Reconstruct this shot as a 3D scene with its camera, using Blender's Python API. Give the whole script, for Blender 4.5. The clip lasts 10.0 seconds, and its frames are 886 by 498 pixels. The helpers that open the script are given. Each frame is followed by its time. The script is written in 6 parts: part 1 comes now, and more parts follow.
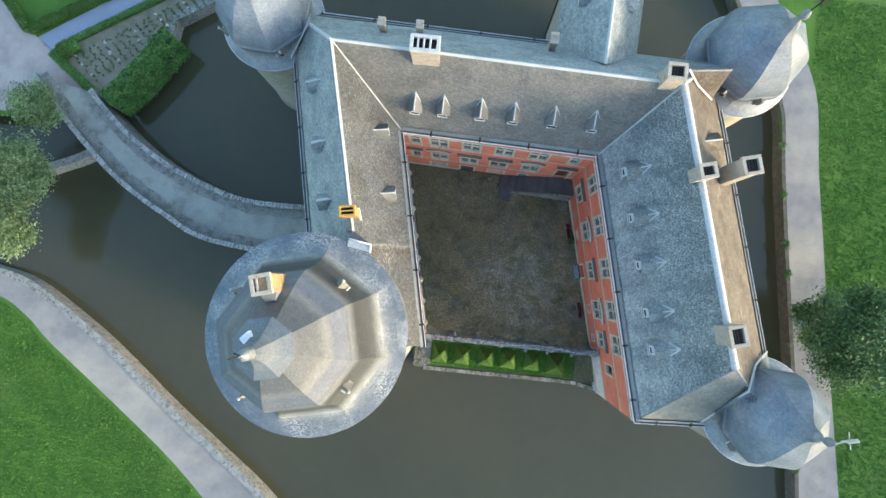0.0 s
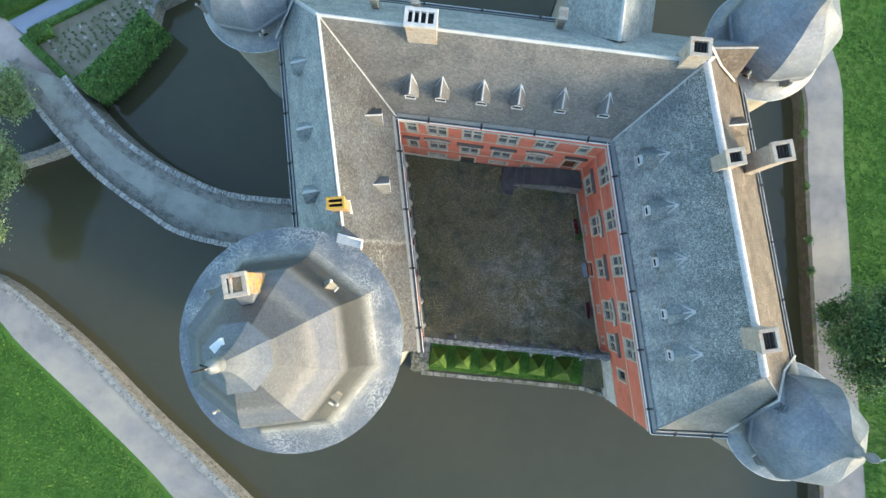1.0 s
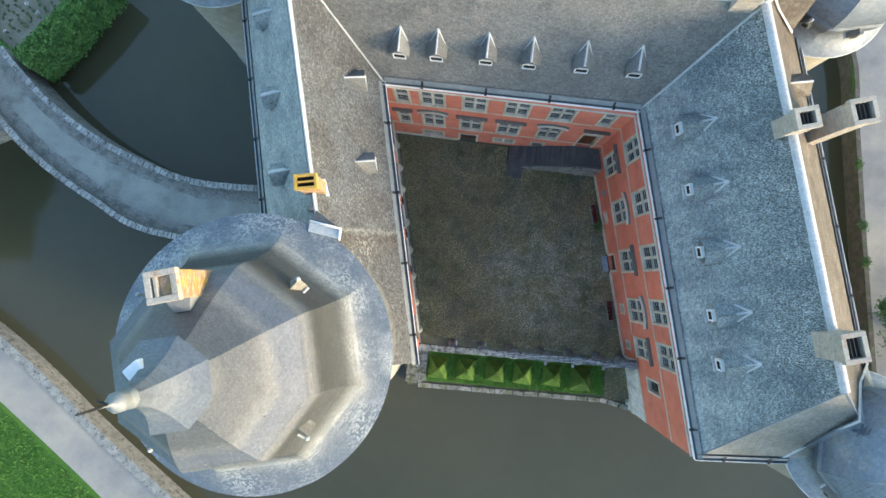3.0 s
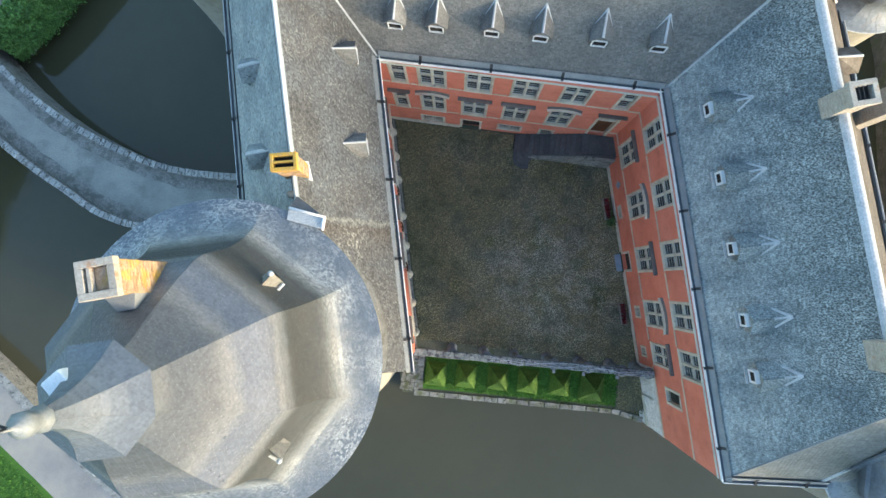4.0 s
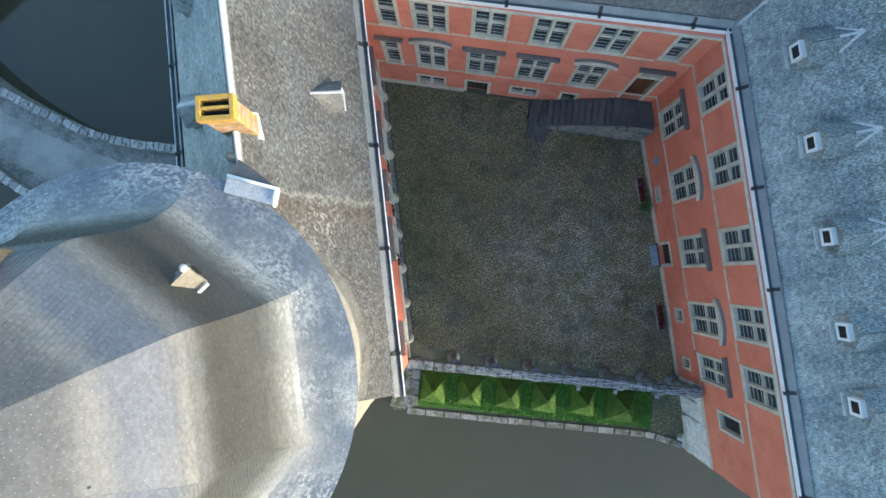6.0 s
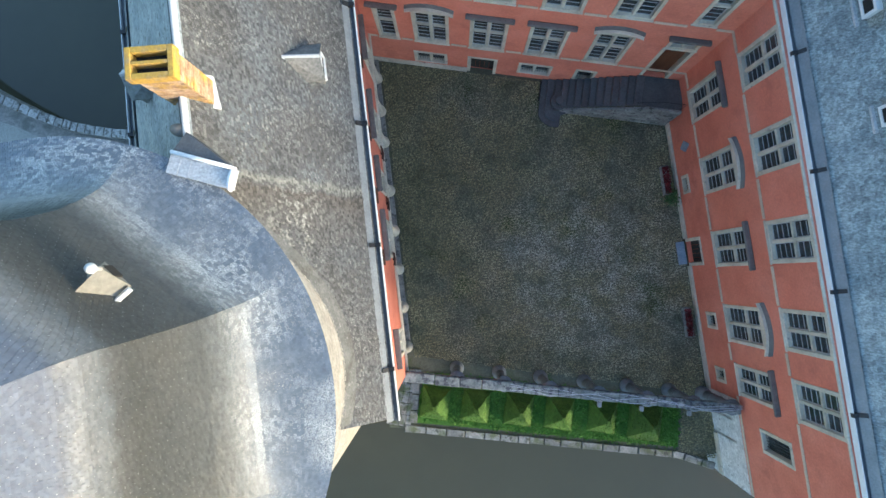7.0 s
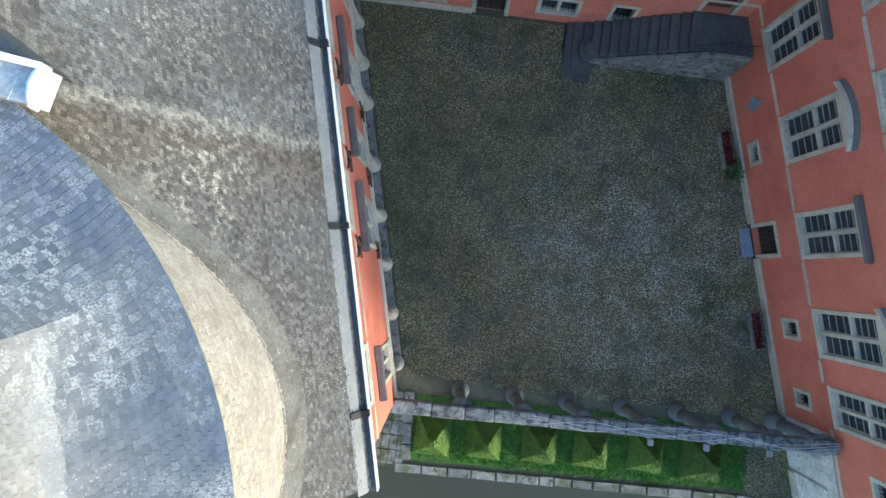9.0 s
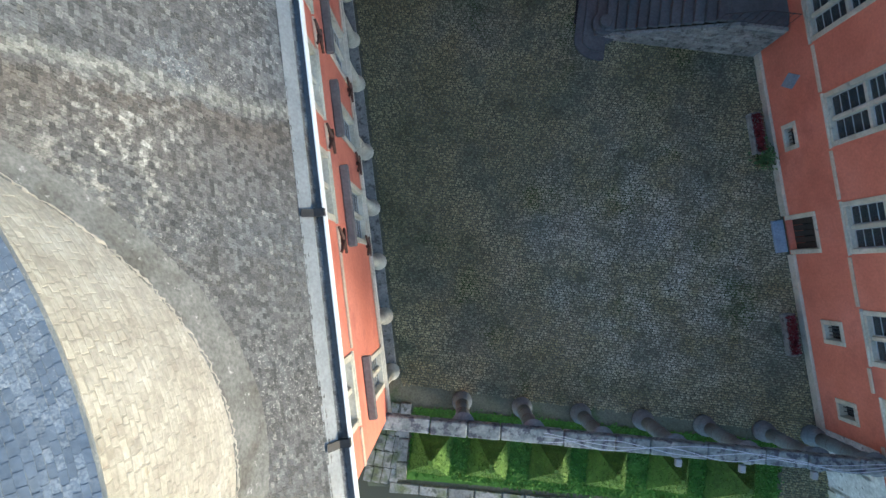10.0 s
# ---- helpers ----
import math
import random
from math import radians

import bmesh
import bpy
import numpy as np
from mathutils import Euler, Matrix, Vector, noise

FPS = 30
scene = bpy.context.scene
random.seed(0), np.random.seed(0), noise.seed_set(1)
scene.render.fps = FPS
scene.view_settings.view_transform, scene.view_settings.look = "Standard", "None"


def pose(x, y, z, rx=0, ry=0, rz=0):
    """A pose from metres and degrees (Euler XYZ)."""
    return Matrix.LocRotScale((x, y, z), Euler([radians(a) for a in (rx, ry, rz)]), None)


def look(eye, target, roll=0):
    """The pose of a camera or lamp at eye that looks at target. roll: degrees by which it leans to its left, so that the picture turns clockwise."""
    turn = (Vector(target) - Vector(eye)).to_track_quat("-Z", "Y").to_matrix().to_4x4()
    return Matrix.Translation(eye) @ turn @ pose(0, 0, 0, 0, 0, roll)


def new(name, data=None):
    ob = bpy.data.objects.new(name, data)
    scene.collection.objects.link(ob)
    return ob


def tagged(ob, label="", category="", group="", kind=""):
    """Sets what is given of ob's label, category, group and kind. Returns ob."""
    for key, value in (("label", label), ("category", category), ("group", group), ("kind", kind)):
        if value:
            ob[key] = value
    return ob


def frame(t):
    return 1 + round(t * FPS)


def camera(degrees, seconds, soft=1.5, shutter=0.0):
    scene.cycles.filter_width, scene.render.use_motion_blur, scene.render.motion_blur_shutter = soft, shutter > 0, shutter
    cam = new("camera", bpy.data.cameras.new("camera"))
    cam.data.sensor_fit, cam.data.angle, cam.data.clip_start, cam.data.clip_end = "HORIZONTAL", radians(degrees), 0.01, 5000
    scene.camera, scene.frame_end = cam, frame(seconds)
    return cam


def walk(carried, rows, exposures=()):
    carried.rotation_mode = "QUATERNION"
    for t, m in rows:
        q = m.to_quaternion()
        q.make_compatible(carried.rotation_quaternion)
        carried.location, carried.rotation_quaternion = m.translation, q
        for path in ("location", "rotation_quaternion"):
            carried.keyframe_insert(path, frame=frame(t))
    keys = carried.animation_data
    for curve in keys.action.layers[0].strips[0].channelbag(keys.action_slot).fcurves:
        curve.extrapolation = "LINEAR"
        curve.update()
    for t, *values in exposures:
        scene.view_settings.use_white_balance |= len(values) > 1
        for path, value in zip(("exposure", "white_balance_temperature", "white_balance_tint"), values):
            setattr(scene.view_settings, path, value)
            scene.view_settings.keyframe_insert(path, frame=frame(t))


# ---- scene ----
cam = camera(76.0, 10.0)
PATH = [
    (0, (1.077, -9.035, 45.352), (1.015, -8.924, 43.356), -21.0),
    (0.5, (1.053, -8.965, 43.906), (0.993, -8.857, 41.91), -21.3),
    (1, (1.05, -9.005, 42.413), (0.99, -8.898, 40.416), -21.3),
    (1.5, (1.051, -9.047, 40.966), (0.993, -8.94, 38.969), -21.3),
    (2, (1.025, -9.119, 39.501), (0.968, -9.011, 37.504), -20.1),
    (2.5, (0.997, -9.155, 38.039), (0.943, -9.045, 36.042), -18.9),
    (2.7, (0.908, -9.057, 37.549), (0.856, -8.955, 35.552), -19.8),
    (4, (0.952, -9.243, 33.806), (0.897, -9.135, 31.81), -19.2),
    (4.5, (0.946, -9.242, 32.374), (0.89, -9.138, 30.377), -21.0),
    (5, (0.958, -9.227, 30.965), (0.9, -9.128, 28.968), -22.8),
    (5.5, (0.839, -9.23, 29.448), (0.785, -9.129, 27.451), -20.3),
    (5.7, (0.787, -9.132, 28.904), (0.74, -9.048, 26.907), -21.2),
    (7, (0.783, -9.142, 25.091), (0.724, -9.054, 23.094), -26.1),
    (7.5, (0.769, -9.174, 23.708), (0.715, -9.089, 21.71), -24.9),
    (8, (0.76, -9.186, 22.331), (0.705, -9.103, 20.334), -25.9),
    (8.5, (0.703, -9.168, 20.965), (0.651, -9.088, 18.967), -25.5),
    (9, (0.635, -9.179, 19.717), (0.583, -9.1, 17.72), -25.8),
    (9.5, (0.648, -9.198, 18.722), (0.59, -9.122, 16.725), -29.6),
    (10, (0.665, -9.217, 17.767), (0.608, -9.139, 15.77), -28.8),
]
walk(cam, [(t, look(eye, target, roll)) for t, eye, target, roll in PATH], [(0.0, 1.04, 6500, 4), (2.5, 1.0, 6400, 4), (4.5, 0.95, 6250, 4), (5.5, 0.94, 6130, 4), (7.0, 0.92, 5850, 4), (10.0, 0.87, 5640, 2)])


# ---- light ----
SUN_AZ, SUN_EL = radians(-18), radians(13)
world = bpy.data.worlds.new("sky")
world.use_nodes = True
scene.world = world
wn = world.node_tree
sky = wn.nodes.new("ShaderNodeTexSky")
sky.sky_type, sky.sun_disc = "NISHITA", False
sky.sun_elevation, sky.sun_rotation = SUN_EL, radians(90) - SUN_AZ
sky.air_density, sky.dust_density, sky.ozone_density = 1.0, 1.25, 1.6
wn.nodes["Background"].inputs["Strength"].default_value = 0.325
wn.links.new(sky.outputs[0], wn.nodes["Background"].inputs["Color"])
sun = new("sun", bpy.data.lights.new("sun", "SUN"))
sun.data.energy, sun.data.angle, sun.data.color = 2.75, radians(12), (1.0, 0.795, 0.58)
sun.matrix_basis = look((60 * math.cos(SUN_AZ) * math.cos(SUN_EL), 60 * math.sin(SUN_AZ) * math.cos(SUN_EL), 60 * math.sin(SUN_EL)), (0, 0, 0))


# ---- materials ----
def surface(name, cols, scale=1.0, rough=0.8, bump=0.3, fine=12.0, spread=0.25, island=0.0, metallic=0.0, spec=0.4,
            patch=None, patch_scale=0.5, patch_cut=(0.55, 0.65), stretch=(1, 1, 1), spots=None, spot_scale=6.0, spot_cut=(0.66, 0.7), spot_mask=0.0,
            spot_zone=None, rings=None, seam=None, flecks=None, worn=None):
    """Noise between colours at one scale, finer light and dark at another, patches and spots with a shape of their own."""
    m = bpy.data.materials.new(name)
    m.use_nodes = True
    t = m.node_tree
    n, l = t.nodes, t.links
    bsdf = n["Principled BSDF"]
    geo = n.new("ShaderNodeNewGeometry")
    mp = n.new("ShaderNodeMapping")
    mp.inputs["Scale"].default_value = stretch
    l.new(geo.outputs["Position"], mp.inputs["Vector"])

    def noise_of(sc, det=5.0):
        x = n.new("ShaderNodeTexNoise")
        x.inputs["Scale"].default_value, x.inputs["Detail"].default_value, x.inputs["Roughness"].default_value = sc, det, 0.6
        l.new(mp.outputs[0], x.inputs["Vector"])
        return x.outputs["Fac"]

    def ramp_of(fac, lo, hi):
        r = n.new("ShaderNodeMapRange")
        r.inputs["From Min"].default_value, r.inputs["From Max"].default_value = lo, hi
        l.new(fac, r.inputs["Value"])
        return r.outputs[0]

    def mix_of(a, b, fac, kind="MIX"):
        x = n.new("ShaderNodeMix")
        x.data_type, x.blend_type = "RGBA", kind
        for sock, v in ((x.inputs[6], a), (x.inputs[7], b)):
            if isinstance(v, tuple):
                sock.default_value = (*v, 1)
            else:
                l.new(v, sock)
        if isinstance(fac, float):
            x.inputs[0].default_value = fac
        else:
            l.new(fac, x.inputs[0])
        return x.outputs[2]

    def tent_of(lo, mid, hi, top):
        r = n.new("ShaderNodeValToRGB")
        r.color_ramp.elements[0].position, r.color_ramp.elements[1].position = lo, hi
        e = r.color_ramp.elements.new(mid)
        r.color_ramp.elements[0].color = r.color_ramp.elements[2].color = (0, 0, 0, 1)
        e.color = (top, top, top, 1)
        return r

    ramp = n.new("ShaderNodeValToRGB")
    ends = ramp.color_ramp.elements
    ends[0].position, ends[1].position = 0.3, 0.7
    ends[0].color, ends[1].color = (*cols[0], 1), (*cols[-1], 1)
    for i, c in enumerate(cols[1:-1]):
        ramp.color_ramp.elements.new(0.3 + 0.4 * (i + 1) / (len(cols) - 1)).color = (*c, 1)
    l.new(noise_of(scale), ramp.inputs[0])
    col = ramp.outputs[0]
    if patch:
        col = mix_of(col, patch, ramp_of(noise_of(patch_scale, 7.0), *patch_cut))
    if spots:
        sf = ramp_of(noise_of(spot_scale, 4.0), *spot_cut)
        if spot_mask:
            mm = n.new("ShaderNodeMath")
            mm.operation = "MULTIPLY"
            l.new(sf, mm.inputs[0])
            l.new(ramp_of(noise_of(spot_mask, 2.0), 0.47, 0.6), mm.inputs[1])
            sf = mm.outputs[0]
        if spot_zone:
            sep = n.new("ShaderNodeSeparateXYZ")
            l.new(geo.outputs["Position"], sep.inputs[0])
            mm = n.new("ShaderNodeMath")
            mm.operation = "MULTIPLY"
            l.new(sf, mm.inputs[0])
            l.new(ramp_of(sep.outputs[2], *spot_zone), mm.inputs[1])
            sf = mm.outputs[0]
        col = mix_of(col, spots, sf)
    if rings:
        # slate tone by height, with lit and shaded bands of the roof painted in
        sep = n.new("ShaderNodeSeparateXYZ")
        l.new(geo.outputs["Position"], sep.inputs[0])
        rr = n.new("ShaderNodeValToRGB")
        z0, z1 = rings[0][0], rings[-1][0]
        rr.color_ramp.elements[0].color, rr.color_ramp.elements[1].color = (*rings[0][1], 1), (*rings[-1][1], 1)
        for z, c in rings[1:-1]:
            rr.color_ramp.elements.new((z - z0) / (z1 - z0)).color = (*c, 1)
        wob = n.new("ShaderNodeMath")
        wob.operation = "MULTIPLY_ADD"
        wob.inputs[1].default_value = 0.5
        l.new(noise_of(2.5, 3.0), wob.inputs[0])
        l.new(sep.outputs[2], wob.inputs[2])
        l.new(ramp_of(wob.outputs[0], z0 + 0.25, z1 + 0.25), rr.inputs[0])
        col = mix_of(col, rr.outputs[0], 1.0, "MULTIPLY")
    if seam:
        # a crease in the roof slope put into the colour: pale line, brown below it
        x0, y0, k, pale, crease_brown = seam
        dot = n.new("ShaderNodeVectorMath")
        dot.operation = "DOT_PRODUCT"
        dot.inputs[1].default_value = (-k, 1, 0)
        l.new(geo.outputs["Position"], dot.inputs[0])
        wob = n.new("ShaderNodeMath")
        wob.operation = "MULTIPLY_ADD"
        wob.inputs[1].default_value = 0.5
        l.new(noise_of(3.0, 5.0), wob.inputs[0])
        l.new(dot.outputs["Value"], wob.inputs[2])
        dd = ramp_of(wob.outputs[0], y0 - k * x0 + 0.25 - 2.4, y0 - k * x0 + 0.25 + 0.3)
        rs = tent_of(0.25, 0.82, 0.9, 0.85)
        l.new(dd, rs.inputs[0])
        col = mix_of(col, crease_brown, rs.outputs[0])
        rp = tent_of(0.86, 0.91, 0.98, 0.75)
        l.new(dd, rp.inputs[0])
        col = mix_of(col, pale, rp.outputs[0])
        # white lichen in one place below the crease line
        far = n.new("ShaderNodeVectorMath")
        far.operation = "DISTANCE"
        far.inputs[1].default_value = (-3.3, -8.3, 11.5)
        l.new(geo.outputs["Position"], far.inputs[0])
        grow = n.new("ShaderNodeMath")
        grow.operation = "MULTIPLY"
        l.new(ramp_of(far.outputs["Value"], 1.2, 0.3), grow.inputs[0])
        l.new(ramp_of(noise_of(6.0, 7.0), 0.51, 0.6), grow.inputs[1])
        col = mix_of(col, (0.27, 0.262, 0.23), grow.outputs[0])
    if worn:
        # a worn stretch round a centre, broken up by noise
        wcol, centre, reach, most = worn
        far = n.new("ShaderNodeVectorMath")
        far.operation = "DISTANCE"
        far.inputs[1].default_value = centre
        l.new(geo.outputs["Position"], far.inputs[0])
        wear = n.new("ShaderNodeMath")
        wear.operation = "MULTIPLY"
        l.new(ramp_of(far.outputs["Value"], reach, reach * 0.2), wear.inputs[0])
        l.new(ramp_of(noise_of(1.1, 7.0), 0.4, 0.65), wear.inputs[1])
        cap_it = n.new("ShaderNodeMath")
        cap_it.operation = "MULTIPLY"
        cap_it.inputs[1].default_value = most
        l.new(wear.outputs[0], cap_it.inputs[0])
        col = mix_of(col, wcol, cap_it.outputs[0])
    if flecks:
        # single slates grown over with lichen, in drifts
        fcol, share, drift, zone = flecks
        sep = n.new("ShaderNodeSeparateXYZ")
        l.new(geo.outputs["Position"], sep.inputs[0])
        ff = noise_of(drift, 3.0)
        ff = ramp_of(ff, 0.42, 0.62)
        for v in (ramp_of(sep.outputs[2], *zone), ramp_of(noise_of(45.0, 3.0), 0.45, 0.54)):
            mm = n.new("ShaderNodeMath")
            mm.operation = "MULTIPLY"
            l.new(ff, mm.inputs[0])
            l.new(v, mm.inputs[1])
            ff = mm.outputs[0]
        pick = n.new("ShaderNodeMath")
        pick.operation = "MULTIPLY"
        l.new(ff, pick.inputs[0])
        l.new(ramp_of(geo.outputs["Random Per Island"], 1.0 - share, 1.0 - share * 0.6), pick.inputs[1])
        col = mix_of(col, fcol, pick.outputs[0])
    fine_fac = noise_of(fine, 4.0)
    g = n.new("ShaderNodeMapRange")
    g.inputs["From Min"].default_value, g.inputs["From Max"].default_value = 0.3, 0.7
    g.inputs["To Min"].default_value, g.inputs["To Max"].default_value = 1 - spread, 1 + spread
    l.new(fine_fac, g.inputs["Value"])
    fac = g.outputs[0]
    if island:
        info = n.new("ShaderNodeObjectInfo")
        add = n.new("ShaderNodeMath")
        add.operation = "ADD"
        l.new(geo.outputs["Random Per Island"], add.inputs[0])
        l.new(info.outputs["Random"], add.inputs[1])
        fr = n.new("ShaderNodeMath")
        fr.operation = "FRACT"
        l.new(add.outputs[0], fr.inputs[0])
        r = n.new("ShaderNodeMapRange")
        r.inputs["To Min"].default_value, r.inputs["To Max"].default_value = 1 - island, 1 + island
        l.new(fr.outputs[0], r.inputs["Value"])
        mul = n.new("ShaderNodeMath")
        mul.operation = "MULTIPLY"
        l.new(fac, mul.inputs[0])
        l.new(r.outputs[0], mul.inputs[1])
        fac = mul.outputs[0]
    hue = n.new("ShaderNodeVectorMath")
    hue.operation = "SCALE"
    l.new(col, hue.inputs[0])
    l.new(fac, hue.inputs["Scale"])
    l.new(hue.outputs[0], bsdf.inputs["Base Color"])
    bsdf.inputs["Roughness"].default_value = rough
    bsdf.inputs["Metallic"].default_value = metallic
    bsdf.inputs["Specular IOR Level"].default_value = spec
    if bump:
        b = n.new("ShaderNodeBump")
        b.inputs["Strength"].default_value, b.inputs["Distance"].default_value = bump, 0.02
        l.new(fine_fac, b.inputs["Height"])
        l.new(b.outputs[0], bsdf.inputs["Normal"])
    return m


def glass_material():
    m = bpy.data.materials.new("window_glass")
    m.use_nodes = True
    b = m.node_tree.nodes["Principled BSDF"]
    b.inputs["Base Color"].default_value = (0.1, 0.125, 0.15, 1)
    b.inputs["Transmission Weight"].default_value = 0.6
    b.inputs["Roughness"].default_value = 0.05
    b.inputs["IOR"].default_value = 1.45
    return m


SLATE = surface("slate", [(0.179, 0.205, 0.211), (0.257, 0.285, 0.287), (0.326, 0.345, 0.338)], 0.9, 0.55, 0.3, 9, 0.3, island=0.16, spec=0.5,
                patch=(0.34, 0.35, 0.33), patch_scale=1.3, patch_cut=(0.52, 0.7), spots=(0.08, 0.09, 0.085), spot_scale=7.0, spot_cut=(0.6, 0.68))
SLATE_LICHEN = surface("slate_with_lichen", [(0.07, 0.069, 0.065), (0.09, 0.089, 0.085), (0.111, 0.111, 0.108)], 0.5, 0.75, 0.5, 40, 0.36, island=0.46,
                       patch=(0.108, 0.114, 0.116), patch_scale=0.45, patch_cut=(0.44, 0.6), spots=(0.24, 0.233, 0.212), spot_scale=30.0, spot_cut=(0.58, 0.63), spot_mask=0.75,
                       # seam draws the roof's crease by colour alone
                       flecks=((0.19, 0.183, 0.16), 0.35, 0.7, (8.0, 8.9)), seam=(-1.8, -7.2, 0.18, (0.225, 0.22, 0.185), (0.092, 0.079, 0.063)))
SLATE_EAST = surface("mossy_blue_slate", [(0.235, 0.26, 0.25), (0.305, 0.33, 0.315), (0.39, 0.405, 0.375)], 0.8, 0.6, 0.6, 17, 0.48, island=0.24, spec=0.5,
                     patch=(0.17, 0.2, 0.205), patch_scale=0.55, patch_cut=(0.46, 0.64), spots=(0.07, 0.08, 0.076), spot_scale=20.0, spot_cut=(0.45, 0.56), spot_zone=(9.0, 12.6), stretch=(0.75, 1.15, 0.75))
SLATE_NORTH = surface("dull_slate", [(0.122, 0.12, 0.113), (0.153, 0.15, 0.138), (0.182, 0.176, 0.16)], 0.6, 0.65, 0.4, 14, 0.35, island=0.16,
                      patch=(0.2, 0.185, 0.165), patch_scale=0.7, patch_cut=(0.52, 0.7), spots=(0.33, 0.33, 0.31), spot_scale=8.0, spot_cut=(0.7, 0.75))
SLATE_KEEP = surface("pale_slate", [(0.097, 0.121, 0.153), (0.117, 0.14, 0.17), (0.137, 0.158, 0.184)], 0.9, 0.47, 0.2, 14, 0.16, island=0.13, spec=0.5,
                     spots=(0.36, 0.36, 0.345), spot_scale=34.0, spot_cut=(0.6, 0.66), spot_mask=0.9, spot_zone=(15.0, 14.3),
                     flecks=((0.43, 0.44, 0.42), 0.7, 0.55, (15.2, 14.3)),
                     # pale rings paint sun on flare and shoulder, dark ones the steep part's shade
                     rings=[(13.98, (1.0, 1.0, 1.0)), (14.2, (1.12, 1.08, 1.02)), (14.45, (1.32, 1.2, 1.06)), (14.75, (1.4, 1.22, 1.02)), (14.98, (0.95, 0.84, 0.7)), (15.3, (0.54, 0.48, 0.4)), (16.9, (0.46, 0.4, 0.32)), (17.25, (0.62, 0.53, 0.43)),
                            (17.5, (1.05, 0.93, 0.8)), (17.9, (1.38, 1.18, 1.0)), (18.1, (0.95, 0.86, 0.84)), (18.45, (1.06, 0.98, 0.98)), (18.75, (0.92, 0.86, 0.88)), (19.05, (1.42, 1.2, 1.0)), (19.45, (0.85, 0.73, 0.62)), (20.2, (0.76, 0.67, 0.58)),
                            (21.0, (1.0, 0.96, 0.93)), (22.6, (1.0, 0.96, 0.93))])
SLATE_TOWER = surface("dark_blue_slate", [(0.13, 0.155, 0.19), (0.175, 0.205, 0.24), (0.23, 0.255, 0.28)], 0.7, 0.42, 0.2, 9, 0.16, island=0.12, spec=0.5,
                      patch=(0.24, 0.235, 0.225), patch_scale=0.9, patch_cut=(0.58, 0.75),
                      # these rings paint a lit skirt and a shaded waist on the domes
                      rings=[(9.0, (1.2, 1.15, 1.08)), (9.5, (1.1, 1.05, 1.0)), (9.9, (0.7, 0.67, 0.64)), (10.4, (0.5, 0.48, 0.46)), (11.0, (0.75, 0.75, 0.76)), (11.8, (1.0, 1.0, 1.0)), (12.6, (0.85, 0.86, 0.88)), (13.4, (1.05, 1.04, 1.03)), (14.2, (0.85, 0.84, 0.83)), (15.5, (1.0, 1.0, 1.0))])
# paler, warmer slate: sun on the south hip put into the colour
SLATE_HIP = surface("sunny_slate", [(0.17, 0.162, 0.14), (0.212, 0.204, 0.178), (0.246, 0.238, 0.212)], 0.9, 0.7, 0.3, 9, 0.2, island=0.1)
SLATE_BROWN = surface("brown_lichened_slate", [(0.0889, 0.0721, 0.0581), (0.123, 0.103, 0.0836), (0.15, 0.132, 0.113)], 0.9, 0.7, 0.35, 9, 0.25, island=0.16,
                      patch=(0.2, 0.17, 0.14), patch_scale=1.0, patch_cut=(0.52, 0.7), spots=(0.36, 0.34, 0.3), spot_scale=8.0, spot_cut=(0.68, 0.72))
LEAD = surface("lead", [(0.17, 0.185, 0.195), (0.24, 0.255, 0.262)], 1.5, 0.5, 0.15, 20, 0.15, metallic=0.1)
PALE_LEAD = surface("weathered_lead", [(0.4, 0.416, 0.416), (0.528, 0.536, 0.528)], 2.0, 0.6, 0.15, 20, 0.15)
GREY_FLASHING = surface("grey_flashing", [(0.38, 0.39, 0.39), (0.5, 0.5, 0.49)], 3.0, 0.65, 0.2, 18, 0.25)
ZINC_DARK = surface("dark_zinc", [(0.06, 0.07, 0.08), (0.1, 0.11, 0.12)], 2.0, 0.5, 0.1, 20, 0.2)
WHITE_PAINT = surface("white_paint", [(0.7, 0.71, 0.7), (0.8, 0.8, 0.79)], 2.0, 0.5, 0.08, 25, 0.08)
RED = surface("red_plaster", [(0.545, 0.165, 0.106), (0.63, 0.208, 0.136), (0.678, 0.244, 0.172)], 0.6, 0.85, 0.25, 14, 0.1,
              patch=(0.46, 0.14, 0.095), patch_scale=0.8, patch_cut=(0.55, 0.75))
STONE = surface("limestone", [(0.4, 0.37, 0.29), (0.52, 0.485, 0.39), (0.61, 0.575, 0.475)], 1.6, 0.8, 0.4, 18, 0.16, island=0.08,
                spots=(0.22, 0.22, 0.2), spot_scale=4.0, spot_cut=(0.62, 0.75))
BAND = surface("string_course_stone", [(0.5, 0.4, 0.29), (0.6, 0.5, 0.38)], 2.0, 0.8, 0.3, 18, 0.15, island=0.1)
DARK_STONE = surface("dark_blue_stone", [(0.1, 0.095, 0.09), (0.16, 0.15, 0.14)], 1.8, 0.7, 0.3, 16, 0.2, island=0.1)
STEP_STONE = surface("blue_stone_step", [(0.07, 0.076, 0.082), (0.11, 0.117, 0.122)], 1.5, 0.7, 0.3, 14, 0.2, island=0.15)
GREY_STONE = surface("grey_stone", [(0.148, 0.151, 0.148), (0.221, 0.221, 0.207), (0.28, 0.277, 0.258)], 2.2, 0.85, 0.5, 14, 0.25, island=0.2,
                     spots=(0.09, 0.09, 0.085), spot_scale=5.0, spot_cut=(0.55, 0.65))
